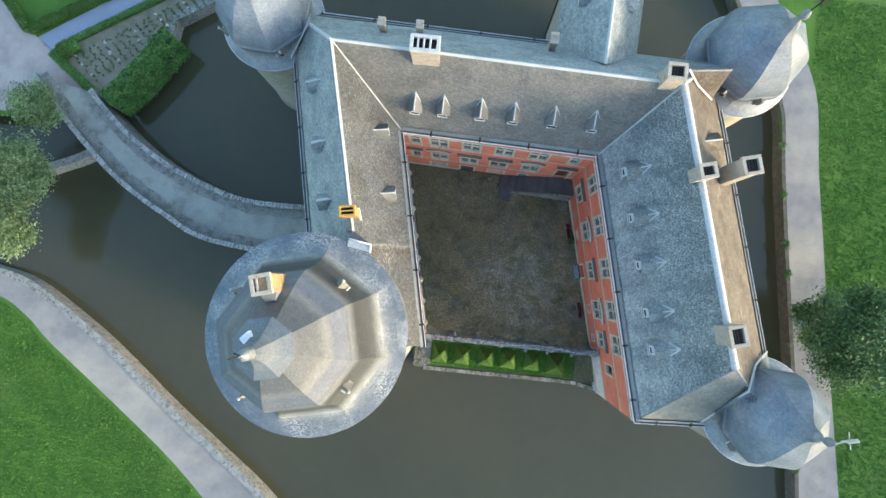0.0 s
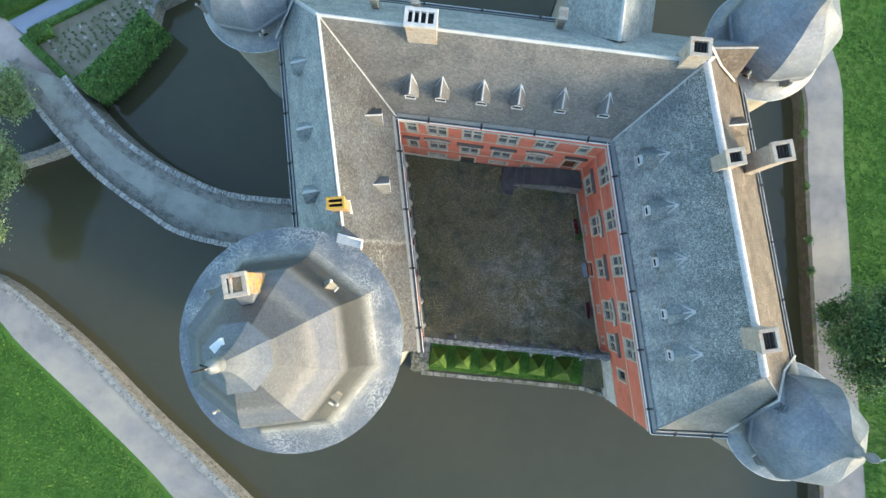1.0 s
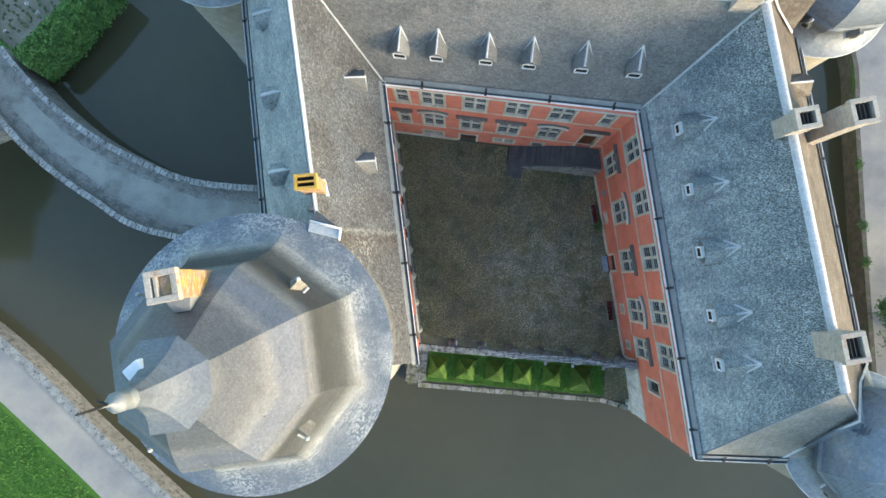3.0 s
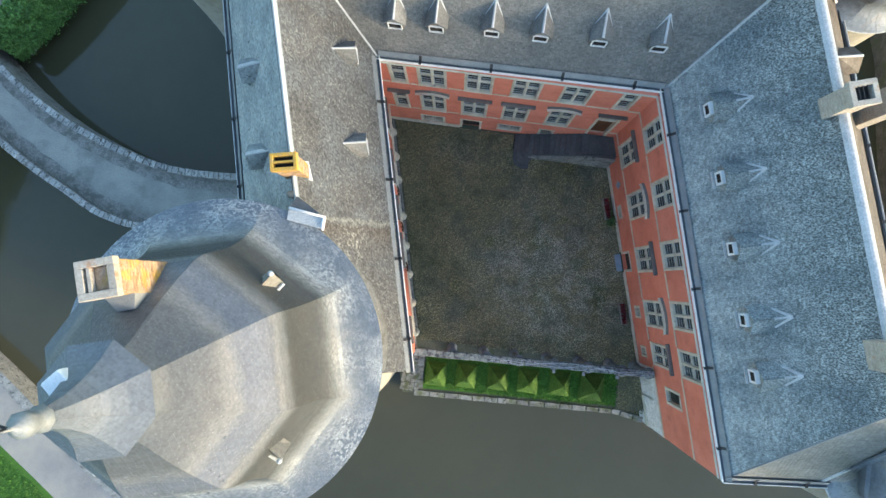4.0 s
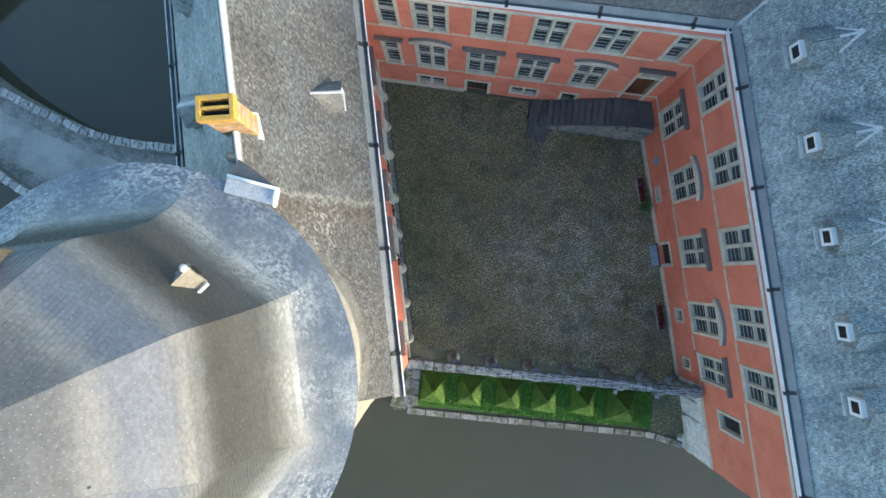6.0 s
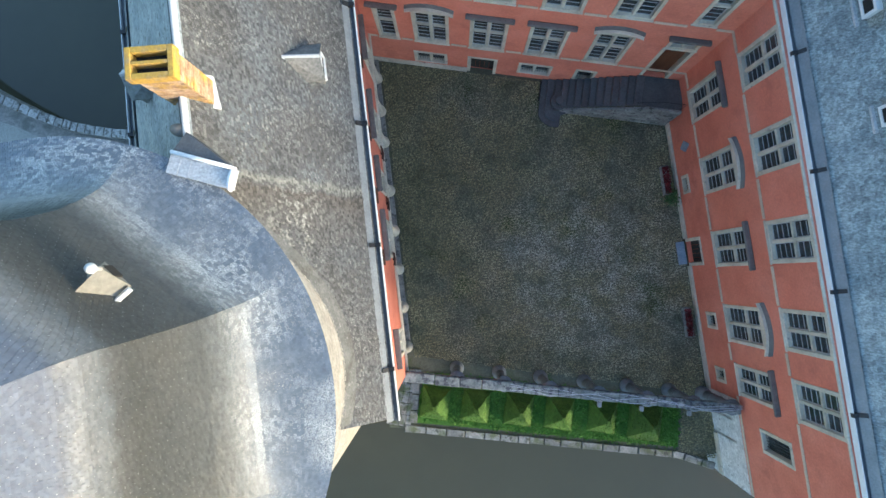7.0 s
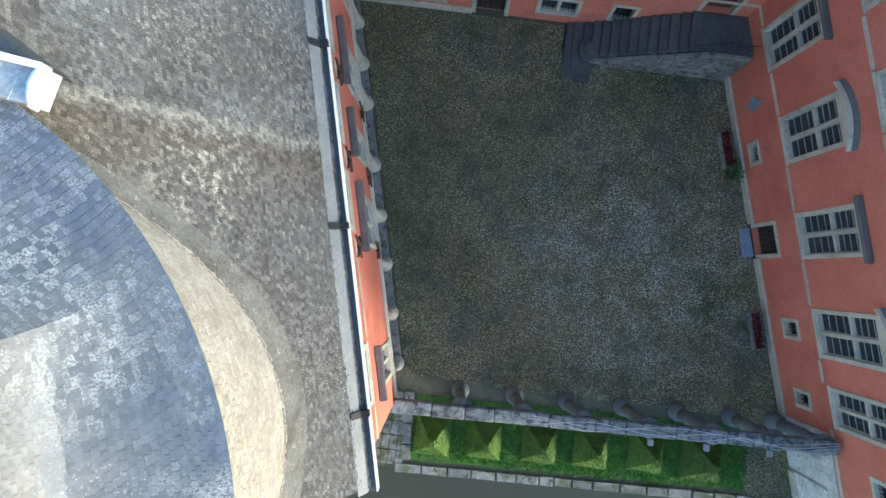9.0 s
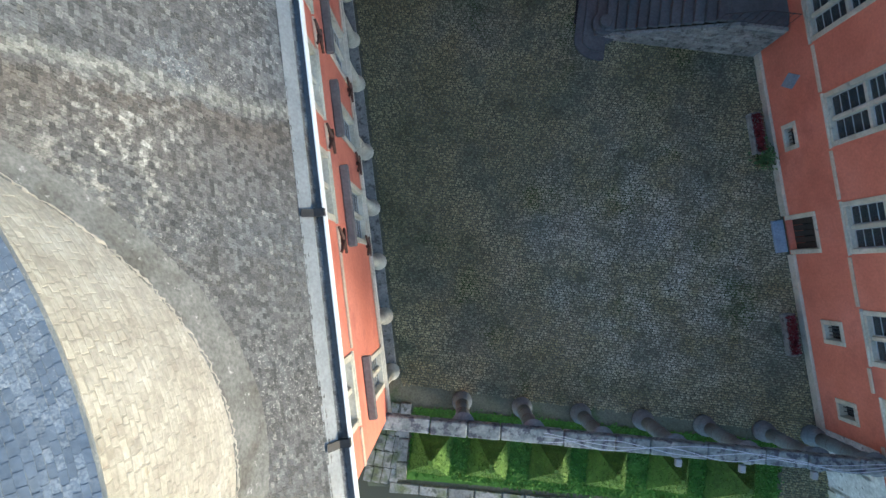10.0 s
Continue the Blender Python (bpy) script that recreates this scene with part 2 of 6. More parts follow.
MOSSY_STONE = surface("mossy_quay_stone", [(0.148, 0.151, 0.148), (0.221, 0.221, 0.207), (0.28, 0.277, 0.258)], 2.2, 0.85, 0.5, 14, 0.25, island=0.2,
                     patch=(0.1, 0.115, 0.06), patch_scale=1.6, patch_cut=(0.48, 0.6), spots=(0.07, 0.075, 0.06), spot_scale=5.0, spot_cut=(0.55, 0.65))
DARK_RUBBLE = surface("dark_damp_rubble", [(0.06, 0.057, 0.052), (0.09, 0.085, 0.077), (0.125, 0.118, 0.107)], 2.5, 0.9, 0.6, 12, 0.3, patch=(0.07, 0.08, 0.05), patch_scale=1.2, patch_cut=(0.5, 0.62))
PALE_BLUE = surface("pale_blue_stone", [(0.2, 0.26, 0.33), (0.29, 0.35, 0.42)], 3.0, 0.7, 0.3, 18, 0.2)
COLUMN = surface("column_stone", [(0.13, 0.15, 0.165), (0.2, 0.222, 0.235)], 2.2, 0.8, 0.3, 16, 0.2)
BEAM = surface("mottled_beam_stone", [(0.1, 0.122, 0.125), (0.185, 0.21, 0.205), (0.28, 0.3, 0.285)], 2.6, 0.85, 0.5, 12, 0.3, island=0.2,
               spots=(0.06, 0.065, 0.08), spot_scale=5.0, spot_cut=(0.5, 0.6))
DECK = surface("worn_bridge_paving", [(0.25, 0.25, 0.225), (0.325, 0.325, 0.29), (0.38, 0.375, 0.33)], 0.5, 0.85, 0.4, 16, 0.22, patch=(0.17, 0.17, 0.15), patch_scale=0.6, patch_cut=(0.5, 0.7))
COPING = surface("pale_coping_stone", [(0.25, 0.25, 0.24), (0.34, 0.34, 0.325), (0.43, 0.425, 0.4)], 2.5, 0.85, 0.5, 14, 0.3, island=0.25,
                 spots=(0.12, 0.12, 0.11), spot_scale=5.0, spot_cut=(0.52, 0.62))
RUBBLE = surface("pale_rubble_stone", [(0.3, 0.275, 0.23), (0.36, 0.337, 0.285), (0.41, 0.39, 0.34)], 2.5, 0.9, 0.6, 16, 0.16, island=0.12,
                 spots=(0.3, 0.2, 0.1), spot_scale=3.0, spot_cut=(0.7, 0.78))
LIMEWASH = surface("limewashed_rubble", [(0.5, 0.5, 0.48), (0.62, 0.62, 0.6), (0.72, 0.72, 0.7)], 2.5, 0.9, 0.8, 9, 0.25, spots=(0.25, 0.25, 0.23), spot_scale=5.0, spot_cut=(0.6, 0.7))
PALE_BRICK = surface("pale_chimney_render", [(0.348, 0.304, 0.247), (0.454, 0.413, 0.35)], 2.5, 0.9, 0.4, 16, 0.18, island=0.12,
                     patch=(0.38, 0.24, 0.15), patch_scale=2.5, patch_cut=(0.56, 0.66))
YELLOW_BRICK = surface("lichened_brick", [(0.306, 0.187, 0.106), (0.383, 0.255, 0.158), (0.442, 0.34, 0.246)], 4.0, 0.9, 0.5, 20, 0.2, island=0.25,
                       patch=(0.46, 0.285, 0.07), patch_scale=2.4, patch_cut=(0.49, 0.62))
YELLOW_LICHEN = surface("yellow_lichen_stone", [(0.3, 0.24, 0.15), (0.46, 0.28, 0.06), (0.52, 0.33, 0.05)], 3.0, 0.9, 0.5, 18, 0.2)
# soot in the chimney flues; painted shade in the dormer openings
SOOT_AND_SHADE = surface("soot_and_shade_black", [(0.012, 0.012, 0.012), (0.03, 0.028, 0.025)], 3.0, 0.95, 0.2, 15, 0.2)
COBBLE = surface("cobble", [(0.178, 0.158, 0.08), (0.26, 0.23, 0.124), (0.34, 0.308, 0.186)], 0.3, 0.85, 0.4, 22, 0.25, island=0.42,
                 patch=(0.2, 0.2, 0.17), patch_scale=0.35, patch_cut=(0.5, 0.68), spots=(0.085, 0.1, 0.05), spot_scale=0.7, spot_cut=(0.48, 0.75),
                 worn=((0.46, 0.445, 0.37), (6.8, -8.3, 0.0), 6.0, 0.95))
JOINT = surface("earth_joint", [(0.0798, 0.087, 0.0551), (0.138, 0.133, 0.0986)], 0.8, 0.95, 0.4, 20, 0.3, patch=(0.05, 0.075, 0.025), patch_scale=0.4, patch_cut=(0.55, 0.65))
GRASS = surface("lawn", [(0.04, 0.108, 0.013), (0.062, 0.148, 0.018), (0.09, 0.178, 0.027)], 0.35, 0.9, 0.5, 9, 0.22,
                patch=(0.1, 0.15, 0.04), patch_scale=0.15, patch_cut=(0.55, 0.75))
BLADE = surface("grass_blade", [(0.043, 0.132, 0.016), (0.068, 0.175, 0.022), (0.1, 0.2, 0.034)], 0.5, 0.8, 0.0, 6, 0.3, island=0.3)
GRAVEL = surface("gravel", [(0.19, 0.187, 0.187), (0.237, 0.233, 0.233), (0.28, 0.272, 0.264)], 0.5, 0.95, 0.5, 30, 0.14,
                 patch=(0.37, 0.34, 0.29), patch_scale=0.12, patch_cut=(0.5, 0.65))
GRAVEL_DARK = surface("coarse_dark_gravel", [(0.19, 0.187, 0.175), (0.265, 0.258, 0.235), (0.36, 0.345, 0.31)], 9.0, 0.95, 0.8, 40, 0.35, patch=(0.17, 0.175, 0.155), patch_scale=1.5, patch_cut=(0.5, 0.6))
GRAVEL_BROWN = surface("brown_gravel", [(0.32, 0.265, 0.24), (0.43, 0.36, 0.33), (0.49, 0.425, 0.395)], 0.5, 0.95, 0.5, 25, 0.18)
PATH_BLUE = surface("slate_chip_path", [(0.27, 0.3, 0.38), (0.33, 0.36, 0.44)], 0.6, 0.9, 0.4, 25, 0.12)
SOIL = surface("soil", [(0.2, 0.18, 0.13), (0.28, 0.25, 0.19)], 1.0, 0.95, 0.5, 18, 0.25, patch=(0.16, 0.16, 0.1), patch_scale=0.8, patch_cut=(0.5, 0.7))
HEDGE = surface("hedge_leaf", [(0.0607, 0.14, 0.0378), (0.108, 0.224, 0.054), (0.149, 0.28, 0.0743)], 1.2, 0.7, 0.0, 8, 0.3, island=0.4)
BOX_LEAF = surface("box_leaf", [(0.043, 0.098, 0.012), (0.07, 0.14, 0.018), (0.1, 0.172, 0.028)], 1.6, 0.7, 0.0, 8, 0.25, island=0.4)
LEAF = surface("tree_leaf", [(0.13, 0.195, 0.08), (0.195, 0.275, 0.115), (0.27, 0.355, 0.17)], 0.8, 0.65, 0.0, 6, 0.3, island=0.4)
LEAF_DARK = surface("dark_tree_leaf", [(0.045, 0.109, 0.0364), (0.075, 0.155, 0.052), (0.12, 0.209, 0.065)], 0.8, 0.65, 0.0, 6, 0.3, island=0.4)
BARK = surface("bark", [(0.08, 0.06, 0.04), (0.15, 0.12, 0.09)], 3.0, 0.95, 0.6, 15, 0.3, stretch=(1, 1, 0.2))
DOOR_WOOD = surface("brown_door", [(0.1, 0.035, 0.015), (0.15, 0.055, 0.024)], 2.0, 0.55, 0.3, 20, 0.2, stretch=(6, 6, 0.6))
DARK_WOOD = surface("dark_door", [(0.03, 0.025, 0.02), (0.05, 0.045, 0.04)], 2.0, 0.6, 0.3, 20, 0.2)
IRON = surface("rusty_iron", [(0.06, 0.03, 0.022), (0.1, 0.045, 0.03)], 5.0, 0.7, 0.3, 25, 0.2)
BLACK_IRON = surface("black_iron", [(0.015, 0.015, 0.016), (0.03, 0.03, 0.03)], 5.0, 0.5, 0.2, 25, 0.2)
FLOWER = surface("dark_red_leaf", [(0.09, 0.012, 0.015), (0.17, 0.025, 0.03)], 4.0, 0.7, 0.0, 9, 0.3, island=0.4)
CABLE = surface("grey_cable", [(0.35, 0.37, 0.42), (0.5, 0.52, 0.58)], 4.0, 0.5, 0.0, 10, 0.1)
MUD = surface("moat_bed", [(0.05, 0.05, 0.035), (0.08, 0.075, 0.05)], 0.3, 0.95, 0.3, 5, 0.2)
GLASS = glass_material()
WATER = surface("murky_water", [(0.053, 0.052, 0.032), (0.061, 0.06, 0.035), (0.069, 0.066, 0.038)], 0.05, 0.05, 0.02, 1.2, 0.03, spec=0.5)


# ---- building helpers ----
PLACE = {}
Z = Vector((0, 0, 1))


def thing(name, at=(0, 0, 0), label="", category="", group="", kind=""):
    ob = new(name)
    ob.matrix_basis = Matrix.Translation(at)
    ob.empty_display_size = 0.2
    PLACE[ob] = ob.matrix_basis.copy()
    return tagged(ob, label, category, group, kind)


def part(name, bm, material, parent=None, label="", m=None, smooth=False):
    """One mesh object from a bmesh or ready mesh data, under a thing or a part."""
    if isinstance(bm, bmesh.types.BMesh):
        me = bpy.data.meshes.new(name)
        if smooth:
            for f in bm.faces:
                f.smooth = True
        bm.to_mesh(me)
        bm.free()
        me.materials.append(material)
    else:
        me = bm
    ob = new(name, me)
    place = m.copy() if m is not None else Matrix()
    if parent is not None:
        ob.parent = parent
        ob.matrix_parent_inverse = PLACE[parent].inverted()
    ob.matrix_basis = place
    PLACE[ob] = place
    if label:
        ob["label"] = label
    return ob


def mesh_of(name, verts, faces, material):
    me = bpy.data.meshes.new(name)
    me.from_pydata(verts, [], faces)
    me.materials.append(material)
    me.update()
    return me


class Frame:
    """A place to build in: u along, w out of the face, z up."""
    def __init__(self, o, u, w=None):
        self.o, self.u = Vector(o), Vector(u).normalized()
        self.w = Vector(w).normalized() if w is not None else Vector((self.u.y, -self.u.x, 0))

    def at(self, u, w, z):
        return self.o + self.u * u + self.w * w + Z * z


def box(bm, fr, u0, u1, w0, w1, z0, z1, bevel=0.0):
    p = [bm.verts.new(fr.at(u, w, z)) for z in (z0, z1) for w in (w0, w1) for u in (u0, u1)]
    fs = [bm.faces.new([p[i] for i in q]) for q in ((0, 2, 3, 1), (4, 5, 7, 6), (0, 1, 5, 4), (2, 6, 7, 3), (0, 4, 6, 2), (1, 3, 7, 5))]
    if bevel:
        es = {e for f in fs for e in f.edges}
        bmesh.ops.bevel(bm, geom=list(es), offset=bevel, segments=1, affect="EDGES")
    return fs


WORLD = Frame((0, 0, 0), (1, 0, 0), (0, 1, 0))


def boxpart(name, fr, dims, material, parent, label="", bevel=0.012):
    bm = bmesh.new()
    box(bm, fr, *dims, bevel=bevel)
    bmesh.ops.recalc_face_normals(bm, faces=bm.faces)
    return part(name, bm, material, parent, label)


def lathe(bm, c, prof, n=24, closed_top=True):
    rings = [[bm.verts.new((c[0] + r * math.cos(2 * math.pi * k / n), c[1] + r * math.sin(2 * math.pi * k / n), z)) for k in range(n)] for r, z in prof]
    for a, b in zip(rings, rings[1:]):
        for k in range(n):
            bm.faces.new((a[k], a[(k + 1) % n], b[(k + 1) % n], b[k]))
    bm.faces.new(rings[0][::-1])
    if closed_top:
        bm.faces.new(rings[-1])


def tube(bm, pts, r, n=8):
    """A bent rod through points; r a number or one for each point."""
    rings = []
    for i, p in enumerate(pts):
        d = (Vector(pts[min(i + 1, len(pts) - 1)]) - Vector(pts[max(i - 1, 0)])).normalized()
        a = d.cross(Vector((0.3, 0.2, 1)) if abs(d.z) < 0.9 else Vector((1, 0.1, 0))).normalized()
        b = d.cross(a)
        rr = r[i] if isinstance(r, (list, tuple)) else r
        rings.append([bm.verts.new(Vector(p) + (a * math.cos(2 * math.pi * k / n) + b * math.sin(2 * math.pi * k / n)) * rr) for k in range(n)])
    for a, b in zip(rings, rings[1:]):
        for k in range(n):
            bm.faces.new((a[k], a[(k + 1) % n], b[(k + 1) % n], b[k]))
    bm.faces.new(rings[0][::-1])
    bm.faces.new(rings[-1])


def wall_mesh(fr, length, z0, z1, thick, holes):
    """A wall with its front in the frame's face and openings (u0, u1, z0, z1) right through it."""
    us = sorted({0.0, length, *[h[0] for h in holes], *[h[1] for h in holes]})
    zs = sorted({z0, z1, *[h[2] for h in holes], *[h[3] for h in holes]})
    solid = {}
    for i in range(len(us) - 1):
        for j in range(len(zs) - 1):
            u, z = (us[i] + us[i + 1]) / 2, (zs[j] + zs[j + 1]) / 2
            solid[i, j] = not any(h[0] < u < h[1] and h[2] < z < h[3] for h in holes)
    bm = bmesh.new()
    cache = {}

    def v(i, j, b):
        if (i, j, b) not in cache:
            cache[i, j, b] = bm.verts.new(fr.at(us[i], -thick if b else 0.0, zs[j]))
        return cache[i, j, b]

    for (i, j), s in solid.items():
        if not s:
            continue
        bm.faces.new((v(i, j, 0), v(i + 1, j, 0), v(i + 1, j + 1, 0), v(i, j + 1, 0)))
        bm.faces.new((v(i, j, 1), v(i, j + 1, 1), v(i + 1, j + 1, 1), v(i + 1, j, 1)))
        for di, dj, a, b in ((-1, 0, (i, j), (i, j + 1)), (1, 0, (i + 1, j), (i + 1, j + 1)), (0, -1, (i, j), (i + 1, j)), (0, 1, (i, j + 1), (i + 1, j + 1))):
            if not solid.get((i + di, j + dj), False):
                bm.faces.new((v(*a, 0), v(*b, 0), v(*b, 1), v(*a, 1)))
    bmesh.ops.recalc_face_normals(bm, faces=bm.faces)
    return bm


def plane_surf(e0, e1, r0, r1):
    e0, e1, r0, r1 = (Vector(p) for p in (e0, e1, r0, r1))
    return lambda s, v: e0.lerp(e1, s).lerp(r0.lerp(r1, s), v)


def surf_normal(surf, s, v):
    p = surf(s, v)
    d = 1e-3
    a = surf(s + d, v) - p if s < 0.5 else p - surf(s - d, v)
    b = surf(s, v + d) - p if v < 0.5 else p - surf(s, v - d)
    n = a.cross(b)
    if n.length < 1e-12:
        return Z.copy()
    n.normalize()
    return n if n.z > 0 else -n


def roof_base(name, surf, nu, nv, material, parent, label="", thick=0.14):
    """The boarded roof under the slates, with its thickness."""
    verts, faces = [], []
    for b in (0, 1):
        for j in range(nv + 1):
            for i in range(nu + 1):
                s, v = i / nu, j / nv
                verts.append(surf(s, v) - (surf_normal(surf, min(max(s, 0.001), 0.999), min(max(v, 0.001), 0.999)) * thick if b else Vector()))
    k = (nu + 1) * (nv + 1)
    w = nu + 1
    for j in range(nv):
        for i in range(nu):
            a = j * w + i
            faces.append((a, a + 1, a + w + 1, a + w))
            faces.append((k + a, k + a + w, k + a + w + 1, k + a + 1))
    for i in range(nu):
        faces += [(i, k + i, k + i + 1, i + 1), (nv * w + i, nv * w + i + 1, k + nv * w + i + 1, k + nv * w + i)]
    for j in range(nv):
        faces += [(j * w, (j + 1) * w, k + (j + 1) * w, k + j * w), (j * w + nu, k + j * w + nu, k + (j + 1) * w + nu, (j + 1) * w + nu)]
    return part(name, mesh_of(name, verts, faces, material), material, parent, label)


PIECES = []


def slate_cover(surf, rows, width, material, parent, ring=False, pick=None, most=300, thick=0.014, v0=0.0, v1=1.0, seed=3, cuts=()):
    """Courses of slates on a roof, broken-jointed: one joined part, and single slates where pick(place) asks for them."""
    rng = random.Random(seed)
    verts, faces = [], []
    dv = (v1 - v0) / rows
    for j in range(rows):
        v = v0 + j * dv
        vt = min(v + dv * 1.25, v1)
        length = sum((surf((k + 1) / 16, v) - surf(k / 16, v)).length for k in range(16))
        n = max(3 if ring else 1, round(length / width))
        off = 0.5 * (j % 2) + rng.uniform(-0.06, 0.06)
        for k in range(-1 if not ring else 0, n):
            g = 0.03 + rng.random() * 0.05
            s0, s1 = (k + off + g) / n, (k + 1 + off - g * 0.3) / n
            if not ring:
                s0, s1 = max(s0, 0.0), min(s1, 1.0)
                if s1 - s0 < 0.25 / n:
                    continue
            vv = v + rng.uniform(-0.06, 0.06) * dv if j else v
            lift = thick * (0.7 + 0.8 * rng.random())
            ends = [s0] + [c for c in cuts if s0 + 1e-4 < c < s1 - 1e-4] + [s1]
            for p0, p1 in zip(ends, ends[1:]):
                mid = (p0 + p1) / 2
                nrm = surf_normal(surf, mid if 0 < mid < 1 else mid % 1.0, min(max(v, 0.002), 0.998))
                a, b, c, d = surf(p0, vv), surf(p1, vv), surf(p1, vt), surf(p0, vt)
                pts = [a + nrm * (lift + 0.008 * rng.random()), b + nrm * (lift + 0.008 * rng.random()), c + nrm * 0.004, d + nrm * 0.004, a - nrm * 0.003, b - nrm * 0.003]
                if pick and most > 0 and pick(pts[0]):
                    most -= 1
                    PIECES.append((pts, material, parent))
                    continue
                i = len(verts)
                verts += pts
                faces += [(i, i + 1, i + 2, i + 3), (i + 4, i + 5, i + 1, i), (i + 4, i, i + 3), (i + 5, i + 2, i + 1)]
    ob = part("slating", mesh_of("slating", verts, faces, material), material, parent)
    return tagged(ob, kind="stuff")


def strip(name, a, b, width, material, parent, label="", height=0.05, seg=1.0, lift=0.0):
    """A folded lead strip along a ridge, hip or valley, in lapped lengths."""
    a, b = Vector(a), Vector(b)
    d = (b - a)
    n = max(1, round(d.length / seg))
    side = d.cross(Z).normalized() * width / 2
    ob = None
    for i in range(n):
        bm = bmesh.new()
        p, q = a + d * (i / n), a + d * ((i + 1.03) / n)
        up = Z * (height + lift + 0.006 * (i % 2))
        lo = Z * (lift - height * 0.9)
        prof = [(-1.0, lo), (-0.45, up * 0.8), (0.0, up * 1.15), (0.45, up * 0.8), (1.0, lo)]
        r0 = [bm.verts.new(p + side * s + o) for s, o in prof]
        r1 = [bm.verts.new(q + side * s + o) for s, o in prof]
        for k in range(4):
            bm.faces.new((r0[k], r0[k + 1], r1[k + 1], r1[k]))
        bm.faces.new(r0[::-1])
        bm.faces.new(r1)
        bm.faces.new((r0[0], r1[0], r1[4], r0[4]))
        bmesh.ops.recalc_face_normals(bm, faces=bm.faces)
        ob = part(name, bm, material, parent, label)
    return ob


def leaf_cloud(rng, count, place, size):
    """Verts and faces of many small folded leaves; place(rng) gives a centre."""
    verts, faces = [], []
    for _ in range(count):
        c = place(rng)
        a = Vector((rng.gauss(0, 1), rng.gauss(0, 1), rng.gauss(0, 0.6))).normalized()
        b = a.cross(Vector((rng.gauss(0, 1), rng.gauss(0, 1), rng.gauss(0, 1)))).normalized()
        k = size * (0.6 + 0.8 * rng.random())
        i = len(verts)
        verts += [c - a * k, c + b * k * 0.45 + Z * k * 0.12, c + a * k, c - b * k * 0.45 + Z * k * 0.12]
        faces += [(i, i + 1, i + 2), (i, i + 2, i + 3)]
    return verts, faces

# ---- plan ----
EAVE, RIDGE, WATER_Z, BED = 8.97, 13.8, -1.25, -3.2
A, B, C, D = (-3.77, 0.21), (8.9, 0.35), (13.4, -16.0), (-0.31, -13.3)
ONW, ONE, OSE, OSW = (-12.27, 7.2), (15.4, 7.4), (22.15, -15.15), (-8.0, -10.5)
RNW, RNE, RSE, RSW, RSM = (-8.0, 3.75), (12.2, 3.85), (16.83, -11.5), (-3.35, -13.3), (-4.11, -10.5)
KEEP = (-6.73, -13.02)


def e3(p):
    return (*p, EAVE)


def r3(p):
    return (*p, RIDGE)


# ---- ground, moat, paths ----
BANK = [(-36.3, -13.4), (-33.2, -14.06), (-30.0, -15.7), (-25.7, -18.3), (-20.4, -22.1), (-15.1, -25.6), (-11.6, -28.0), (-5, -33.5), (10, -38), (24, -36),
        (29.9, -28), (29.27, -21.8), (28.25, -14.1), (26.7, -4.5), (25.5, 3.5), (24.6, 9.3), (20.9, 15.7), (17, 22), (6, 27), (-10, 25), (-19, 15.5),
        (-21.6, 11.7), (-25.1, 9.3), (-25.3, 7.4), (-27.9, 1.6), (-29.6, 1.5), (-33.6, 1.3), (-37, -0.6), (-46, -2), (-75, -4), (-75, -10), (-45, -12.5)]


def flat_region(name, outer, inner, z, material, label, kind="structure", category="ground"):
    bm = bmesh.new()
    edges = []
    for loop in (outer, inner):
        vs = [bm.verts.new((x, y, z)) for x, y in loop]
        edges += [bm.edges.new((vs[i], vs[(i + 1) % len(vs)])) for i in range(len(vs))] if vs else []
    bmesh.ops.triangle_fill(bm, edges=edges, use_beauty=True)
    for f in bm.faces:
        if f.normal.z < 0:
            f.normal_flip()
    return tagged(part(name, bm, material), label, category, kind=kind)


ground = flat_region("ground", [(-1500, -1500), (1500, -1500), (1500, 1500), (-1500, 1500)], BANK, 0.0, GRASS, "mown green lawn around the moat", category="lawn")
flat_region("moat_bed", [(-80, -45), (35, -45), (35, 35), (-80, 35)], [], BED, MUD, "muddy bed under the moat water", category="moat bed")
flat_region("water", [(-79, -44), (34, -44), (34, 34), (-79, 34)], [], WATER_Z, WATER, "still murky green-brown moat water", category="water")


def offset_line(line, d):
    out = []
    for i, p in enumerate(line):
        a, b = Vector(line[max(i - 1, 0)]), Vector(line[min(i + 1, len(line) - 1)])
        t = (b - a).normalized()
        out.append((p[0] + t.y * d, p[1] - t.x * d))
    return out


def smooth_line(line, n=6):
    """Points along a soft curve through the given ones."""
    pts = [Vector(p) for p in line]
    out = []
    for i in range(len(pts) - 1):
        p0, p1, p2, p3 = pts[max(i - 1, 0)], pts[i], pts[i + 1], pts[min(i + 2, len(pts) - 1)]
        for k in range(n):
            t = k / n
            out.append(0.5 * ((2 * p1) + (p2 - p0) * t + (2 * p0 - 5 * p1 + 4 * p2 - p3) * t * t + (3 * p1 - p0 - 3 * p2 + p3) * t ** 3))
    return [tuple(p) for p in out] + [tuple(pts[-1])]


def ribbon(name, left, right, z, material, label, category, parent=None, kind="structure"):
    bm = bmesh.new()
    a = [bm.verts.new((*p, z)) for p in left]
    b = [bm.verts.new((*p, z)) for p in right]
    for i in range(len(a) - 1):
        bm.faces.new((a[i], b[i], b[i + 1], a[i + 1]))
    bmesh.ops.recalc_face_normals(bm, faces=bm.faces)
    if bm.faces[:][0].normal.z < 0:
        bmesh.ops.reverse_faces(bm, faces=bm.faces)
    ob = part(name, bm, material, parent)
    return tagged(ob, label, category, kind=kind)


